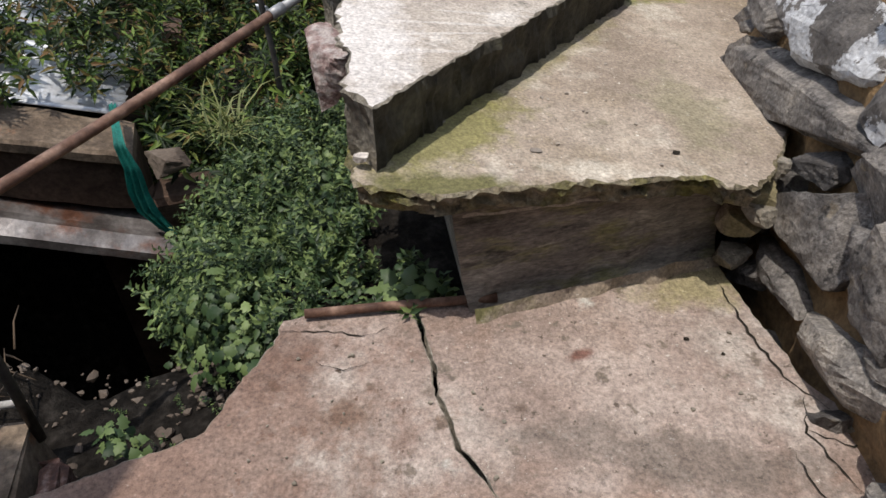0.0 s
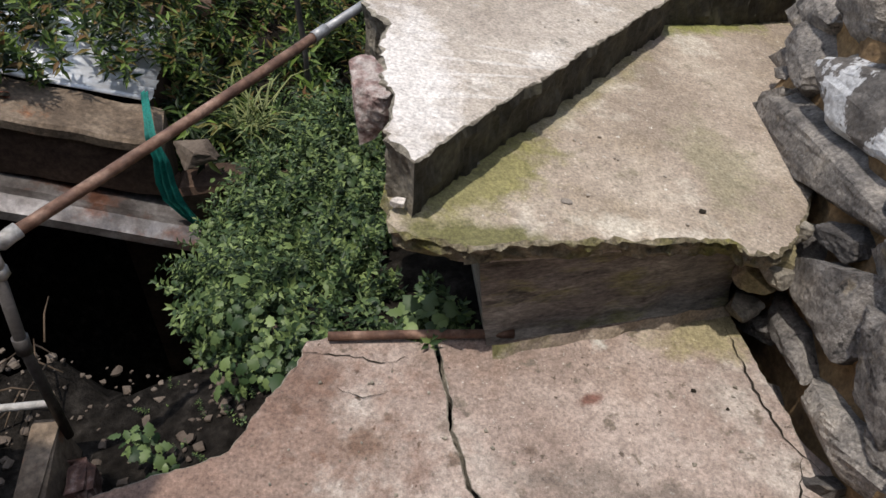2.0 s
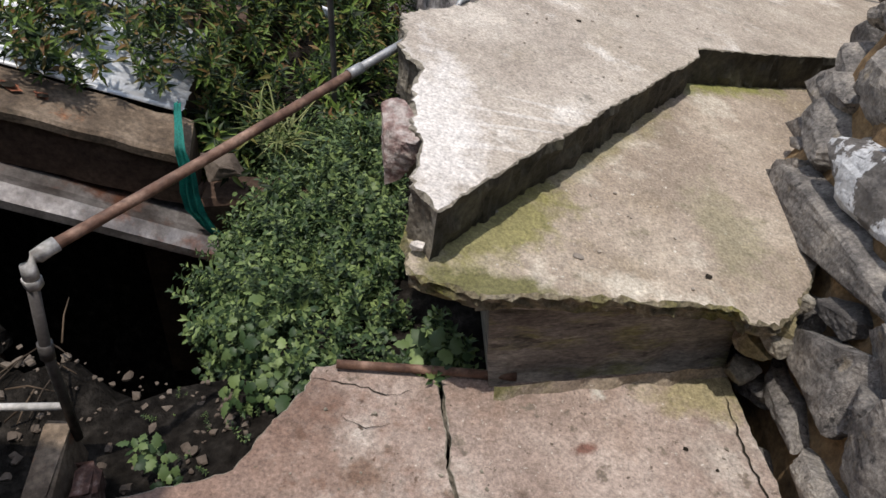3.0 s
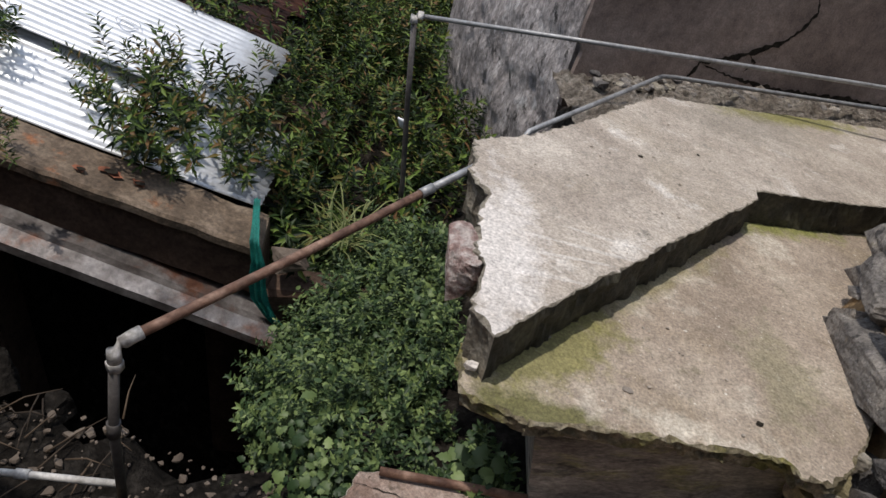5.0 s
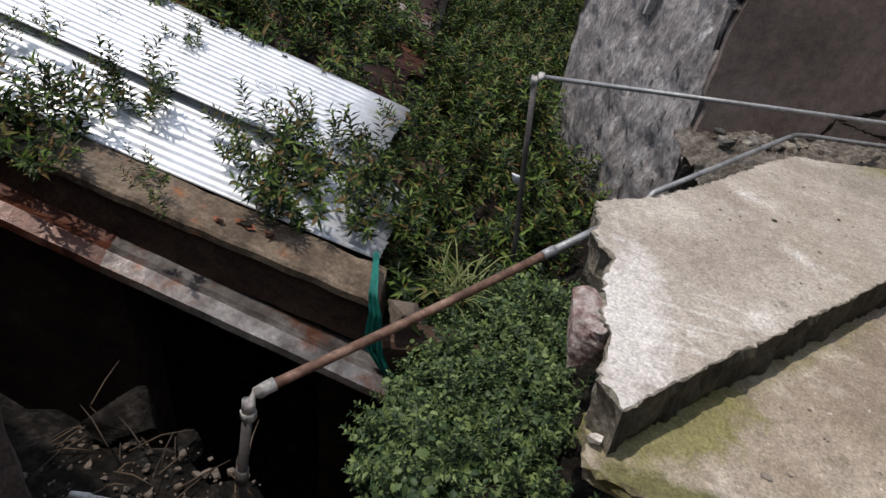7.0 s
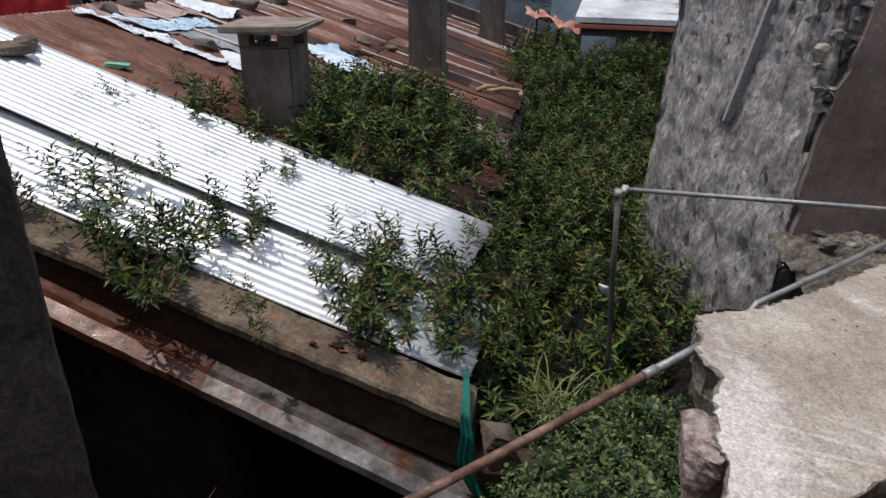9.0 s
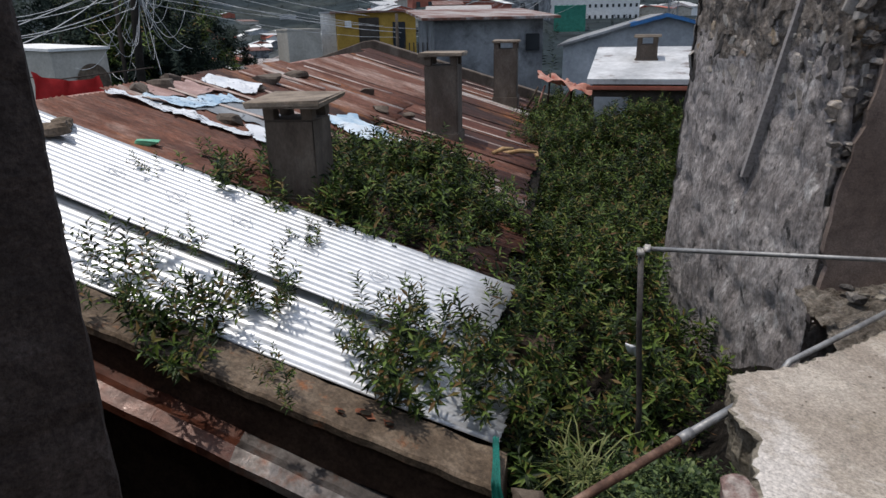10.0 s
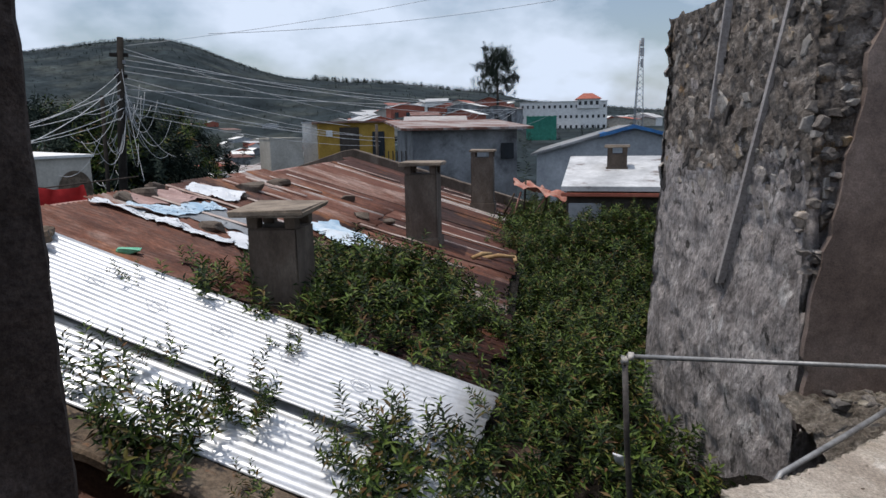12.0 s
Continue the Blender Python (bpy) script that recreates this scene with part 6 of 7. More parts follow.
def far_house(name, p, q, depth, z0, z1, wall_m, roof_m, label, roof="shed", over=0.3, windows=0, rise=0.3, storeys=1, category="house", group=""):
    """A house whose front runs from p to q; it stands from z0 to its eaves at z1."""
    p, q = Vector((p[0], p[1], 0)), Vector((q[0], q[1], 0))
    d = (q - p).normalized()
    back = Vector((-d.y, d.x, 0))
    if back.dot(p - Vector((EYE_X, EYE_Y, 0))) < 0:
        back = -back
    L = (q - p).length
    t = thing(name, (p.x, p.y, z0), label, category, group)
    c = p + d * L / 2 + back * depth / 2
    yaw = math.degrees(math.atan2(d.y, d.x))
    bm = bmesh.new()
    box(bm, c.x, c.y, z0, L, depth, z1 - z0, yaw)
    part("wall", bm, wall_m, t)
    bm = bmesh.new()
    if roof == "gable":
        # gable end to the front
        prof = [(-over, -0.06), (L / 2, rise), (L + over, -0.06)]
        rows = []
        for w in (-over, depth + over):
            rows.append([bm.verts.new(p + d * u + back * w + Vector((0, 0, z1 + h))) for u, h in prof] + [bm.verts.new(p + d * u + back * w + Vector((0, 0, z1 + h + 0.08))) for u, h in prof[::-1]])
        for k in range(6):
            bm.faces.new((rows[0][k], rows[0][(k + 1) % 6], rows[1][(k + 1) % 6], rows[1][k]))
        bm.faces.new(rows[0][::-1])
        bm.faces.new(rows[1])
        part("roof", bm, roof_m, t)
        bm = bmesh.new()
        tri = [bm.verts.new(p + d * u - back * 0.0 + Vector((0, 0, z1 + h))) for u, h in ((0, 0), (L, 0), (L / 2, rise))]
        tr2 = [bm.verts.new(v.co + back * 0.2) for v in tri]
        bm.faces.new(tri)
        bm.faces.new(tr2[::-1])
        for k in range(3):
            bm.faces.new((tri[k], tr2[k], tr2[(k + 1) % 3], tri[(k + 1) % 3]))
        part("gable", bm, wall_m, t)
    elif roof == "hip":
        a = [bm.verts.new(p + d * u + back * w + Vector((0, 0, z1))) for u, w in ((-over, -over), (L + over, -over), (L + over, depth + over), (-over, depth + over))]
        b = [bm.verts.new(p + d * u + back * depth / 2 + Vector((0, 0, z1 + rise))) for u in (L * 0.3, L * 0.7)]
        for f in ((a[0], a[1], b[1], b[0]), (a[1], a[2], b[1]), (a[2], a[3], b[0], b[1]), (a[3], a[0], b[0]), (a[3], a[2], a[1], a[0])):
            bm.faces.new(f)
        part("roof", bm, roof_m, t)
    else:
        vs = []
        for h in (0.0, 0.09):
            vs += [bm.verts.new(p + d * u + back * w + Vector((0, 0, z1 + h + g))) for u, w, g in ((-over, -over, 0), (L + over, -over, 0), (L + over, depth + over, rise), (-over, depth + over, rise))]
        for f in ((3, 2, 1, 0), (4, 5, 6, 7), (0, 1, 5, 4), (1, 2, 6, 5), (2, 3, 7, 6), (3, 0, 4, 7)):
            bm.faces.new([vs[i] for i in f])
        part("roof", bm, roof_m, t)
    for st in range(storeys):
        for k in range(windows):
            u = L * (k + 0.5) / windows
            hh = (z1 - z0) / storeys
            w = min(1.1, L / windows * 0.5)
            g = p + d * u - back * 0.02
            bm = bmesh.new()
            box(bm, g.x, g.y, z0 + hh * (st + 0.35), w * (0.8 if storeys > 1 else 1), 0.08, hh * (0.3 if storeys > 1 else 0.42), yaw)
            part("window", bm, M_GLASS, t)
    return t


yel = far_house("yellow_house", (-22.56, 30.97), (-19.2, 33.7), 5, -1.5, 2.5, M_YELLOW, M_RUST, "ochre yellow house with a rusty flat iron roof", over=0.3, rise=-0.1)
for f, w, h0, h1, mt, nm, lab in ((0.14, 0.35, 1.75, 2.1, M_WHITEWALL, "satellite_dish", "small pale dish on the wall"), (0.4, 1.1, 0.2, 2.25, M_TIMBER, "shutter", ""), (0.78, 0.7, 0.6, 2.0, M_GLASS, "window", "")):
    g = Vector((-22.56, 30.97, 0)).lerp(Vector((-19.2, 33.7, 0)), f) + Vector((0.04, -0.05, 0))
    bm = bmesh.new()
    box(bm, g.x, g.y, h0, w, 0.1, h1 - h0, 39, 0.02)
    part(nm, bm, mt, yel, lab)
far_house("white_annex", (-23.86, 31.26), (-22.9, 31.9), 3, -1.5, 2.5, M_WHITEWALL, M_PALEROOF, "small white rendered annex with flat roof", over=0.05, rise=0)
far_house("cream_annex", (-24.02, 28.57), (-23.0, 30.1), 2, -1.5, 1.66, M_CREAM, M_CREAM, "low cream rendered wall block", over=0.02, rise=0)
shed = far_house("grey_shed", (-11.99, 22.26), (-8.74, 24.75), 4, -1.6, 2.02, M_GREYWALL, M_RUSTPALE, "stained grey rendered shed under an overhanging rusty roof", over=0.5, rise=0.35)
g = Vector((-11.99, 22.26, 0)).lerp(Vector((-8.74, 24.75, 0)), 0.9) + Vector((0.05, -0.1, 0))
bm = bmesh.new()
box(bm, g.x, g.y, 0.9, 0.5, 0.1, 0.6, 23, 0.02)
part("window", bm, M_GLASS, shed)
for i in range(6):
    bm = bmesh.new()
    p = Vector((-13.5 + 0.16 * i, 22.7 + 0.06 * i, 0.5))
    box(bm, p.x, p.y, 0.5, 0.04, 0.04, 0.75, 20)
    solo("balcony_rail_post", bm, M_TIMBER, "dark timber baluster beside the grey shed", "baluster", "balusters by the shed")
bm = bmesh.new()
tube(bm, [(-13.7, 22.5, -1.5), (-13.7, 22.5, 2.3)], 0.06, 8)
solo("porch_post", bm, M_TIMBER, "dark timber porch post beside the grey shed", "post")
far_house("grey_gabled_house", (-7.42, 23.07), (-1.18, 24.6), 7, -2.0, 1.12, M_PALEBLUE, M_GREYWALL, "pale blue-grey gabled house with a dark roof edge", "gable", 0.2, 0, 0.9)
bm = bmesh.new()
rows = []
for i in range(13):
    p = Vector((-5.3, 23.55, 0)).lerp(Vector((-3.1, 24.1, 0)), i / 12)
    top = 2.1 - 0.29 * abs(i - 6) / 6 + 0.03 * noise.noise(Vector((i * 0.9, 0, 0)))
    rows.append([bm.verts.new(p + Vector((-0.24 * w, 0.97 * w, top + 0.02 * noise.noise(Vector((i, w * 3, 4))) - h))) for w, h in ((-0.28, 0.12), (-0.25, 0.0), (1.0, 0.0), (2.2, 0.0))])
for a, b in zip(rows, rows[1:]):
    for k in range(3):
        bm.faces.new((a[k], b[k], b[k + 1], a[k + 1]))
bmesh.ops.solidify(bm, geom=bm.faces[:], thickness=0.03)
solo("ridge_tarpaulin", bm, M_BLUETARP, "blue tarpaulin thrown over a house ridge", "tarpaulin")
low = far_house("low_annex", (-3.5, 12.3), (-1.5, 12.7), 3.0, -1.4, 0.88, M_TIMBER, M_PALEROOF, "low shed with a pale patched metal roof", over=0.1, rise=0.42)
bm = bmesh.new()
box(bm, -3.16, 12.33, -0.6, 0.6, 0.06, 1.25, 11.3, 0.01)
part("whitewashed_panel", bm, M_PALEBLUE, low, "peeling pale blue panel")
bm = bmesh.new()
box(bm, -2.5, 12.4, 0.78, 2.2, 0.06, 0.07, 11.3, 0.01)
part("fascia", bm, M_REDTILE, low, "faded red fascia board")
chimney((-2.94, 14.21, 1.12), 0.4, 0.4, 0.54, 0.52, 0.52, 10, "squat sooty chimney on the pale metal roof")
# orange cloth and poles heaped beside it
drape("orange_cloth", [(-4.9, 13.3), (-4.4, 13.5), (-3.9, 13.75)], 0.5, M_ORANGE, "faded orange cloth heaped on poles", 9, 0.85, 0.16, "cloth")
for i in range(7):
    bm = bmesh.new()
    p = Vector((-5.1 + 0.2 * i, 13.25 + 0.07 * i, 0.25))
    tube(bm, [p, p + Vector((rnd.uniform(-0.1, 0.5), 0.1, rnd.uniform(0.35, 0.75)))], 0.022, 6)
    solo("leaning_pole", bm, M_ORANGE if i % 2 else M_DRY, "thin pole leaning by the far gable", "pole", "poles by the far gable")

# white house with an arch, and red washing on a line
wh = far_house("white_house", (-22.09, 14.3), (-21.99, 16.3), 4, -3.0, 1.3, M_CREAM, M_WHITEWALL, "cream house with a white parapet and an arched panel", over=0.1, rise=0.1)
bm = bmesh.new()
g = Vector((-21.95, 15.6, 0.05))
ring = [bm.verts.new(g + Vector((0.03 * math.cos(a), 0.62 * math.cos(a), 0.1 + 0.7 * math.sin(a)))) for a in [math.pi * k / 14 for k in range(15)]] + [bm.verts.new(g + Vector((-0.03, -0.62, -1.5))), bm.verts.new(g + Vector((0.03, 0.62, -1.5)))]
bm.faces.new(ring)
bmesh.ops.translate(bm, verts=bm.verts, vec=(0.03, 0, 0))
bmesh.ops.solidify(bm, geom=bm.faces[:], thickness=0.05)
part("arched_panel", bm, M_COPING, wh, "ochre arched panel")
bm = bmesh.new()
rows = []
for i in range(15):
    f = i / 14
    p = Vector((-7.75, 4.7, 1.58)).lerp(Vector((-7.35, 5.3, 1.5)), f)
    sagz = -0.08 * math.sin(math.pi * f)
    rows.append([bm.verts.new(p + Vector((0.03 * math.sin(i * 1.3 + k), 0.03 * math.cos(i * 1.1), sagz * (1 if k == 0 else 0.4) - 0.08 * k))) for k in range(6)])
for a, b in zip(rows, rows[1:]):
    for k in range(5):
        bm.faces.new((a[k], b[k], b[k + 1], a[k + 1])).smooth = True
solo("red_cloth", bm, M_RED, "red cloth hung to dry beyond the ridge", "cloth", smooth=True)
bm = bmesh.new()
tube(bm, [(-8.4, 4.4, 1.57), (-7.85, 5.13, 1.46), (-7.2, 5.9, 1.55)], 0.008, 5)
solo("washing_line", bm, M_TIMBER, "sagging washing line behind the ridge", "line")

# white institution building far off
wb = far_house("white_institution", (-72.2, 213.4), (-44.9, 220.7), 12, 0.5, 10.3, M_WHITEWALL, M_WHITEWALL, "long white three-storey building on the far rise", over=0.3, windows=16, rise=0, storeys=3)
far_house("red_roofed_block", (-54, 217.5), (-47, 219.5), 10, 8.0, 11.0, M_WHITEWALL, M_REDTILE, "white upper block with a red hipped roof", "hip", 0.6, 4, 2.0)
far_house("green_shed", (-45.3, 138.0), (-39.2, 139.9), 8, -2.0, 4.3, M_GREENROOF, M_GREENROOF, "dark green sheeted hall in the town", over=0.1, rise=0.2)
TOWN = [M_WHITEWALL, M_CREAM, M_PALEBLUE, M_GREYWALL, M_REDTILE, M_CREAM, M_WHITEWALL]
ROOFS = [M_PALEROOF, M_RUSTPALE, M_PALEROOF, M_REDTILE, M_WHITEWALL]
rnd = random.Random(9)
for i in range(170):
    b = rnd.uniform(9, 47)
    dist = rnd.uniform(240, 420) if b < 22 else (rnd.uniform(110, 380) if b < 33 else rnd.uniform(120, 460))
    p = out_at(b, dist)
    z = ground_z(p.x, p.y)
    L = rnd.uniform(5, 12)
    a = rnd.uniform(-0.6, 0.6) + radians(b)
    q = p + Vector((math.cos(a), math.sin(a), 0)) * L
    far_house("town_house", p, q, rnd.uniform(5, 8), z - 3, z + rnd.uniform(2.2, 3.6), TOWN[i % 7], ROOFS[i % 5], "small rendered town house with a metal roof", "gable" if i % 3 else "shed", 0.4, 3 if dist < 220 else 0, rnd.uniform(0.8, 1.5), group="houses of the town")


# ---- trees, pole, mast, cables ----
def tree(name, at, height, spread, clumps, label, seed, mat=M_FAR, bare=0.25, scale=1.0, trunk_m=M_TIMBER):
    """A tapered trunk with limbs and a ragged crown of many sprigs."""
    rnd = random.Random(seed)
    t = thing(name, at, label, "tree")
    base = Vector(at)
    top = base + Vector((rnd.uniform(-0.05, 0.05) * height, rnd.uniform(-0.05, 0.05) * height, height * 0.95))
    bm = bmesh.new()
    tube(bm, [base, base.lerp(top, 0.4) + Vector((0.01 * height, 0, 0)), top], [height * 0.025, height * 0.018, height * 0.004], 7)
    part("trunk", bm, trunk_m, t)
    ends = []
    for i in range(clumps):
        f = bare + (1 - bare) * (i + rnd.random()) / clumps
        a = i * 2.4 + rnd.uniform(-0.4, 0.4)
        r = spread * (0.35 + 0.65 * math.sin(math.pi * min(1, 0.18 + 0.8 * (f - bare) / (1 - bare)))) * rnd.uniform(0.55, 1.1)
        p = base.lerp(top, f * 0.95)
        q = p + Vector((math.cos(a) * r, math.sin(a) * r, rnd.uniform(0.0, 0.1) * height))
        ends.append((p, q, r))
        if i % 2 == 0:
            bm = bmesh.new()
            tube(bm, [p, p.lerp(q, 0.5) + Vector((0, 0, 0.02 * height)), q], [height * 0.007, height * 0.004, height * 0.002], 5)
            part("limb", bm, trunk_m, t)
    sp = []
    for p, q, r in ends:
        for k in range(22):
            g = q + Vector((rnd.gauss(0, 0.22), rnd.gauss(0, 0.22), rnd.gauss(0, 0.16))) * spread * 0.8
            o = base
            sp.append((g.x - o.x, g.y - o.y, g.z - o.z, scale * rnd.uniform(0.7, 1.4), 0.3 * math.cos(k), 0.3 * math.sin(k)))
    m = mass("crown", LANCE, sp, mat, seed, 0.8)
    m.parent = t
    return t


tree("tall_eucalyptus", out_at(20.5, 190, 7.5), 16.0, 5.2, 26, "tall dark eucalyptus standing over the town", 3, scale=6.5, bare=0.32)
for i, (b, dist, h, w) in enumerate(((56.5, 34, 8.6, 2.6), (54.0, 38, 8.2, 2.4), (50.0, 36, 9.0, 2.6), (47.8, 40, 8.6, 2.4), (45.4, 44, 7.4, 2.2), (52.0, 33, 7.6, 2.2), (49.0, 33, 7.2, 2.0))):
    p = out_at(b, dist)
    z = -5.5
    tree("dark_tree", (p.x, p.y, z), h, w, 18, "dark leafy tree behind the utility pole", 40 + i, M_LEAF if i % 2 else M_FAR, bare=0.12, scale=3.4)
sp = []
rnd = random.Random(31)
for i in range(7500):
    b = rnd.uniform(2, 66)
    dist = rnd.uniform(780, 960) if i % 3 else rnd.uniform(420, 800)
    p = out_at(b, dist)
    sp.append((p.x, p.y, ground_z(p.x, p.y) - 1, rnd.uniform(6, 12), 0, 0))
for i in range(500):
    b = rnd.uniform(20, 36)
    p = out_at(b, 860 + rnd.uniform(-30, 30))
    sp.append((p.x, p.y, ground_z(p.x, p.y) - 1, rnd.uniform(14, 30), 0, 0))
for i in range(500):
    b = rnd.uniform(8, 52)
    dist = rnd.uniform(60, 330)
    p = out_at(b, dist)
    sp.append((p.x, p.y, ground_z(p.x, p.y) - 0.5, rnd.uniform(4, 9), 0, 0))
tagged(mass("far_woods", LANCE, sp, M_FAR, 5, 0.2), "dark woods on the hills and between the town's houses", "woods", kind="stuff")

M_POLE = surface("tarred_black_pole", [(0.3, (0.012, 0.01, 0.009)), (0.6, (0.03, 0.026, 0.022))], 4, fine=0.3, bump=0.2, spec=0.15)
pole = thing("utility_pole", (-17.5, 13.9, -3.0), "dark wooden utility pole tangled with cables", "pole")
bm = bmesh.new()
tube(bm, [(-17.6, 13.75, -3.0), (-17.4, 14.0, 2.0), (-17.27, 14.18, 4.85)], [0.14, 0.115, 0.09], 10)
part("shaft", bm, M_POLE, pole)
for z, w in ((4.3, 0.5), (3.7, 0.35)):
    bm = bmesh.new()
    box(bm, -17.32, 14.12, z, w, 0.09, 0.1, 50)
    part("crossarm", bm, M_POLE, pole)
for i in range(8):
    bm = bmesh.new()
    box(bm, -17.3 + 0.12 * math.cos(i * 2.2), 14.1 + 0.12 * math.sin(i * 2.2), 2.6 + 0.25 * i, 0.07, 0.07, 0.1, i * 20)
    part("insulator", bm, M_GREYWALL, pole)
bm = bmesh.new()
tube(bm, [(-17.9, 13.6, -3.0), (-17.75, 13.75, 3.2)], 0.06, 7)
part("stay_post", bm, M_POLE, pole)
M_CABLE = surface("weathered_cable", [(0.3, (0.34, 0.35, 0.36)), (0.6, (0.55, 0.56, 0.57))], 3, bump=0, fine=0)
P1 = Vector((-17.3, 14.13, 0))
rnd = random.Random(17)
runs = []
for i in range(12):       # out over the roofs to the right
    e = out_at(rnd.uniform(15, 23), 75, rnd.uniform(3.3, 5.2))
    runs.append((P1 + Vector((0, 0, 2.7 + 0.17 * i)), e, rnd.uniform(0.4, 2.6), rnd.uniform(0.008, 0.016)))
for i in range(6):       # down to the white house
    e = out_at(60 + rnd.uniform(0, 5), 14 + rnd.uniform(0, 4), rnd.uniform(1.2, 2.2))
    runs.append((P1 + Vector((0, 0, 2.6 + 0.26 * i)), e, rnd.uniform(0.05, 0.5), rnd.uniform(0.007, 0.013)))
for i in range(26):       # slack loops round the pole
    a = rnd.uniform(0, 6.28)
    w = rnd.uniform(0.2, 2.0)
    e = P1 + Vector((w * math.cos(a), w * math.sin(a), rnd.uniform(0.6, 3.8)))
    runs.append((P1 + Vector((0, 0, rnd.uniform(2.5, 4.3))), e, rnd.uniform(0.2, 1.2), 0.008))
runs += [(out_at(44, 55, 9.5), out_at(8, 60, 13.8), 0.8, 0.022), (out_at(50, 45, 7.3), out_at(20, 45, 11.2), 0.3, 0.014)]
for a, b, sag, r in runs:
    bm = bmesh.new()
    tube(bm, [a.lerp(b, f / 12) - Vector((0, 0, sag * 4 * (f / 12) * (1 - f / 12))) for f in range(13)], r, 5)
    solo("overhead_cable", bm, M_CABLE, "pale sagging overhead cable from the pole", "cable", "overhead cables", smooth=True)

mast = thing("lattice_mast", out_at(9.0, 120, 1.0), "pale lattice communications mast with aerials", "mast")
mb = out_at(9.0, 120, 0)
M_MAST = paint("mast_paint", (0.3, 0.31, 0.33), (0.45, 0.46, 0.48))
for k in range(3):
    a = k * 2.094
    bm = bmesh.new()
    tube(bm, [mb + Vector((1.0 * math.cos(a), 1.0 * math.sin(a), 1.0)), mb + Vector((0.35 * math.cos(a) + 0.2, 0.35 * math.sin(a), 16.2))], 0.08, 6)
    part("leg", bm, M_MAST, mast)
for i in range(14):
    z = 1.5 + i * 1.05
    r = 1.0 - 0.65 * (z - 1) / 15
    for k in range(3):
        a, b = k * 2.094, (k + 1) * 2.094
        bm = bmesh.new()
        tube(bm, [mb + Vector((r * math.cos(a) + 0.013 * z, r * math.sin(a), z)), mb + Vector((r * 0.95 * math.cos(b) + 0.013 * z, r * 0.95 * math.sin(b), z + 1.0))], 0.045, 4)
        part("brace", bm, M_MAST, mast)
for z, w in ((15.2, 0.5), (13.6, 0.6), (11.8, 0.45)):
    bm = bmesh.new()
    box(bm, mb.x + 0.45, mb.y, z, w, 0.3, 1.4, 0, 0.05)
    part("aerial", bm, M_MAST, mast)

# brick showing through chips in the coping
M_BRICK = surface("exposed_red_brick", [(0.3, (0.1, 0.035, 0.02)), (0.6, (0.26, 0.1, 0.055))], 16, bump=0.9, bump_scale=40, bump_dist=0.01, fine=0.4)
for b, w, L in ((0.47, -0.15, 0.06), (0.6, -0.14, 0.08), (0.7, -0.2, 0.05)):
    c = on_gable(w, b, 0.028)
    bm = bmesh.new()
    ring, inner = [], []
    for k in range(14):
        a = 2 * math.pi * k / 14
        q = L * (0.6 + 0.5 * noise.noise(Vector((k * 1.3, b * 9, 0))))
        u, v = c.x + q * math.cos(a), c.y + 0.6 * q * math.sin(a)
        ring.append(bm.verts.new((u, v, roof_z(u, v) + 0.021 + 0.006 * noise.noise(Vector((k, b, 5))))))
        u, v = c.x + 0.6 * q * math.cos(a), c.y + 0.36 * q * math.sin(a)
        inner.append(bm.verts.new((u, v, roof_z(u, v) + 0.015)))
    for k in range(14):
        bm.faces.new((ring[k], ring[(k + 1) % 14], inner[(k + 1) % 14], inner[k]))
    f = bm.faces.new(inner)
    part("exposed_brick", bm, M_BRICK, house, "red brick bared by a chip in the coping")
    bm = bmesh.new()
    v0 = bm.verts.new((c.x + 0.1 * L, c.y, roof_z(c.x, c.y) + 0.027))
    rr = [bm.verts.new((c.x + 0.1 * L + 0.45 * L * math.cos(a * 0.9), c.y + 0.25 * L * math.sin(a * 0.9), roof_z(c.x, c.y) + 0.023 - 0.02 * math.cos(a * 0.9) * L)) for a in range(7)]
    for k in range(7):
        bm.faces.new((v0, rr[k], rr[(k + 1) % 7]))
    part("chip_hollow", bm, M_GAP, house)

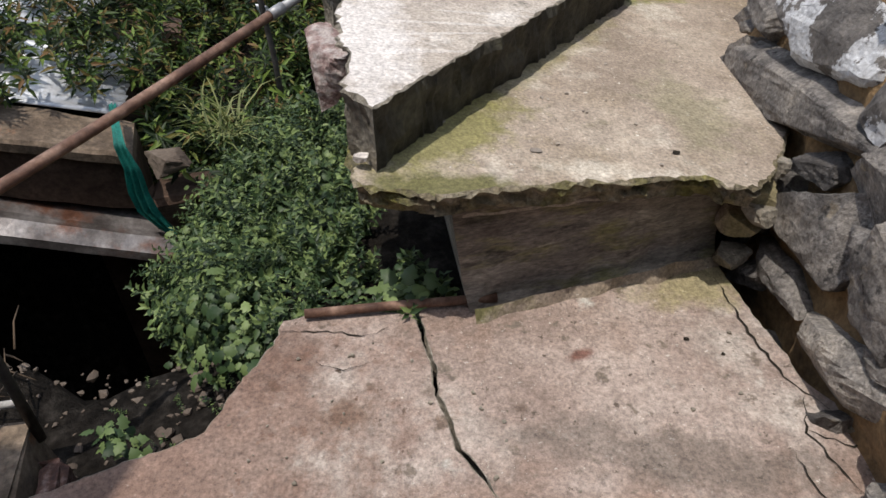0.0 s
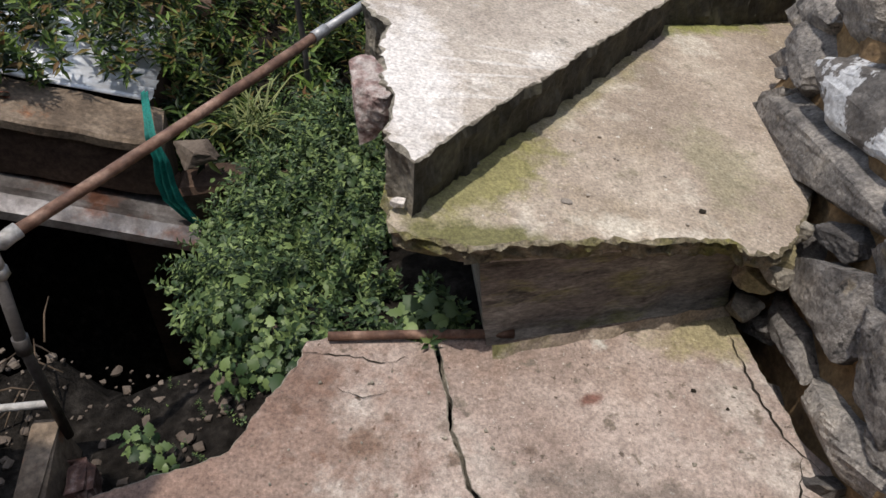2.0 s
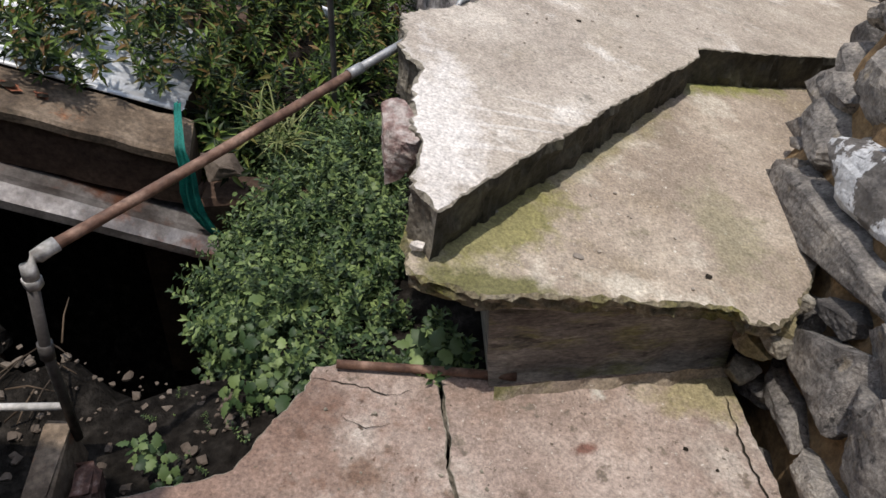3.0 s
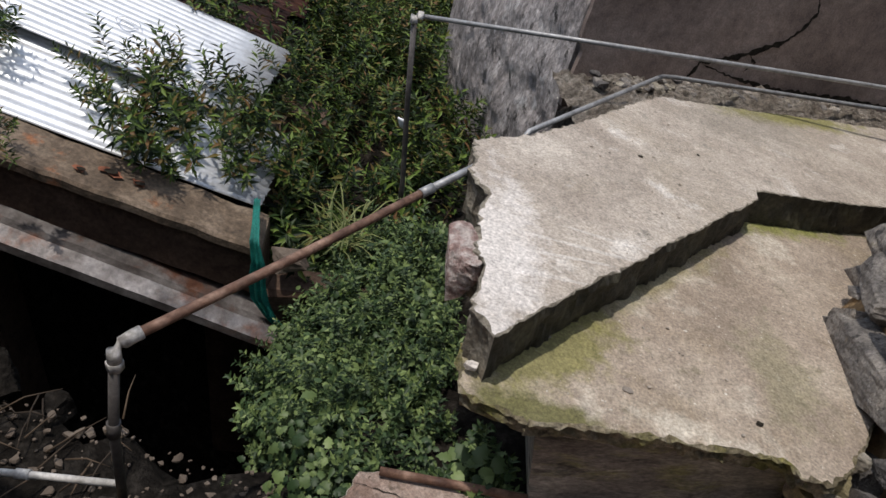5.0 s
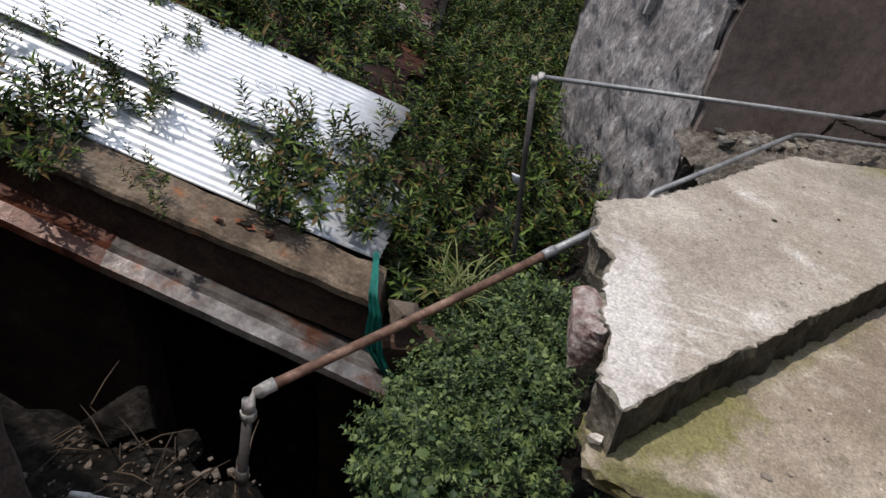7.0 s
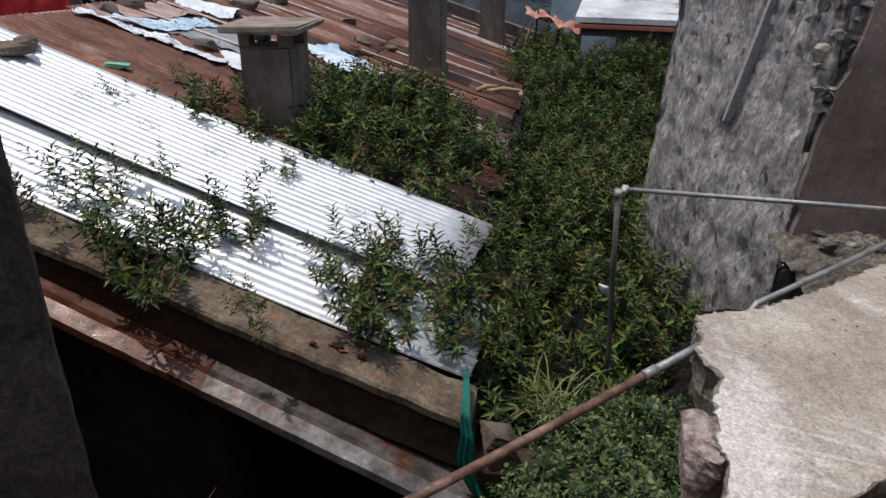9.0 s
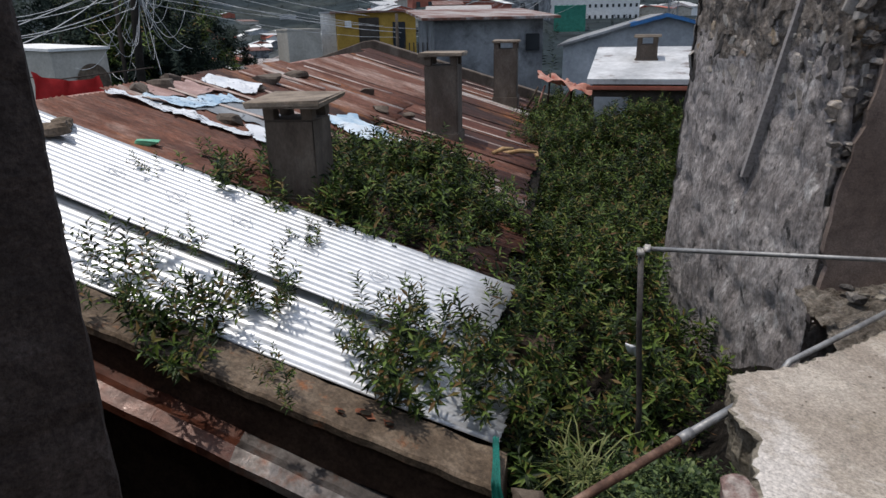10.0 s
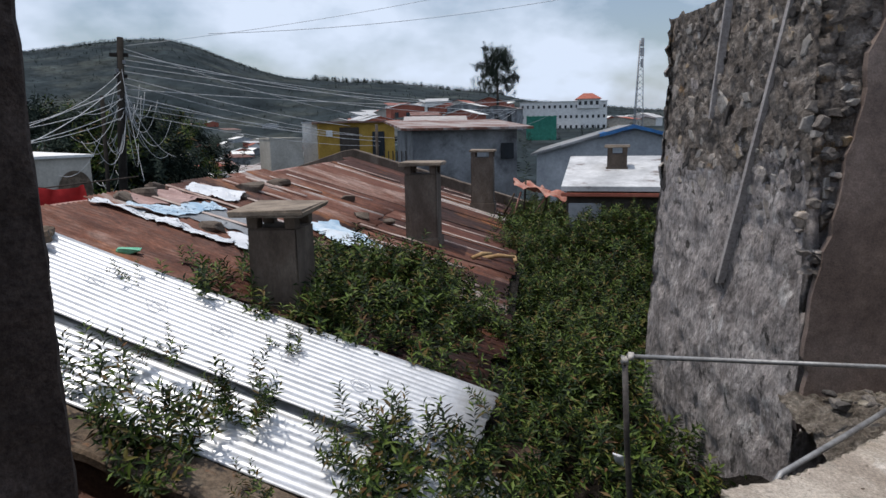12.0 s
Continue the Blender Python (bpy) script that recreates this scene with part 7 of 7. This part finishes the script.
# crumbs of grit and dead leaves on the slabs
rnd = random.Random(61)
for nm, fn, x0, x1, y0, y1, n, lab in (("lower_grit", low_top, -0.5, 0.95, 0.75, 1.4, 70, "scattered grit and crumbs on the lower landing"), ("middle_grit", mid_top, 0.0, 1.0, 1.5, 2.5, 45, "grit and crumbs on the mossy step slab"),
                                   ("upper_grit", top_top, -0.2, 1.0, 2.1, 3.5, 70, "grit and crumbs on the upper slab")):
    bm = bmesh.new()
    for i in range(n):
        x, y = rnd.uniform(x0, x1), rnd.uniform(y0, y1)
        if fn is mid_top and (x - (-0.12)) * 0.82 - (y - 1.47) * 0.57 < 0.03 or fn is top_top and (x + 0.12) * 0.82 - (y - 1.47) * 0.57 > -0.03 or fn is mid_top and y < 1.47 + 0.2 * x:
            continue
        L = rnd.choice((0.004, 0.005, 0.006, 0.008, 0.012))
        rock_mesh(bm, Vector((x, y, fn(x, y) + L * 0.25)), (L, L * 0.8, L * 0.6), Matrix.Rotation(rnd.uniform(0, 6), 4, "Z"), i * 0.9, 3, 1)
    tagged(mesh_ob(nm, bm, M_EDGE if fn is low_top else M_TOP), lab, "grit", kind="stuff")

# pale mortar seam across the riser, and broken bits where slab and wall meet
rnd = random.Random(83)
bm = bmesh.new()
rows = []
for i in range(57):
    f = i / 56
    p = A.lerp(B, f)
    z = 0.415 - 0.05 * f + 0.012 * noise.noise(Vector((f * 14, 0, 3))) + 0.02 * smooth_step(0.8, 0.95, f)
    w = 0.004 + 0.006 * abs(noise.noise(Vector((f * 20, 5, 0))))
    rows.append([bm.verts.new((p.x + 0.27 * 0.012 - 0.03 * (1 - f) ** 4, p.y - 0.95 * 0.004, z + k * w)) for k in (-1, 1)])
for a, b in zip(rows, rows[1:]):
    bm.faces.new((a[0], b[0], b[1], a[1]))
solo("mortar_seam", bm, M_TOP, "thin pale mortar seam across the riser", "seam", kind="structure")
for i, (x, y, z, L) in enumerate(((0.98, 1.69, 0.38, 0.13), (1.02, 1.74, 0.42, 0.12), (1.0, 1.62, 0.33, 0.1), (0.99, 1.7, 0.25, 0.13), (0.99, 1.66, 0.13, 0.11), (1.13, 1.05, 0.07, 0.09))):
    bm = rock_mesh(bmesh.new(), Vector((x, y, z)), (L, L * 0.8, L * 0.65), Matrix.Rotation(rnd.uniform(0, 6), 4, "Z"), 400 + i * 3.1, 8, 3)
    solo("concrete_chunk", bm, M_EDGE if i % 3 else M_LOW, "broken concrete chunk between slab and rubble wall", "rubble", "chunks by the rubble wall")
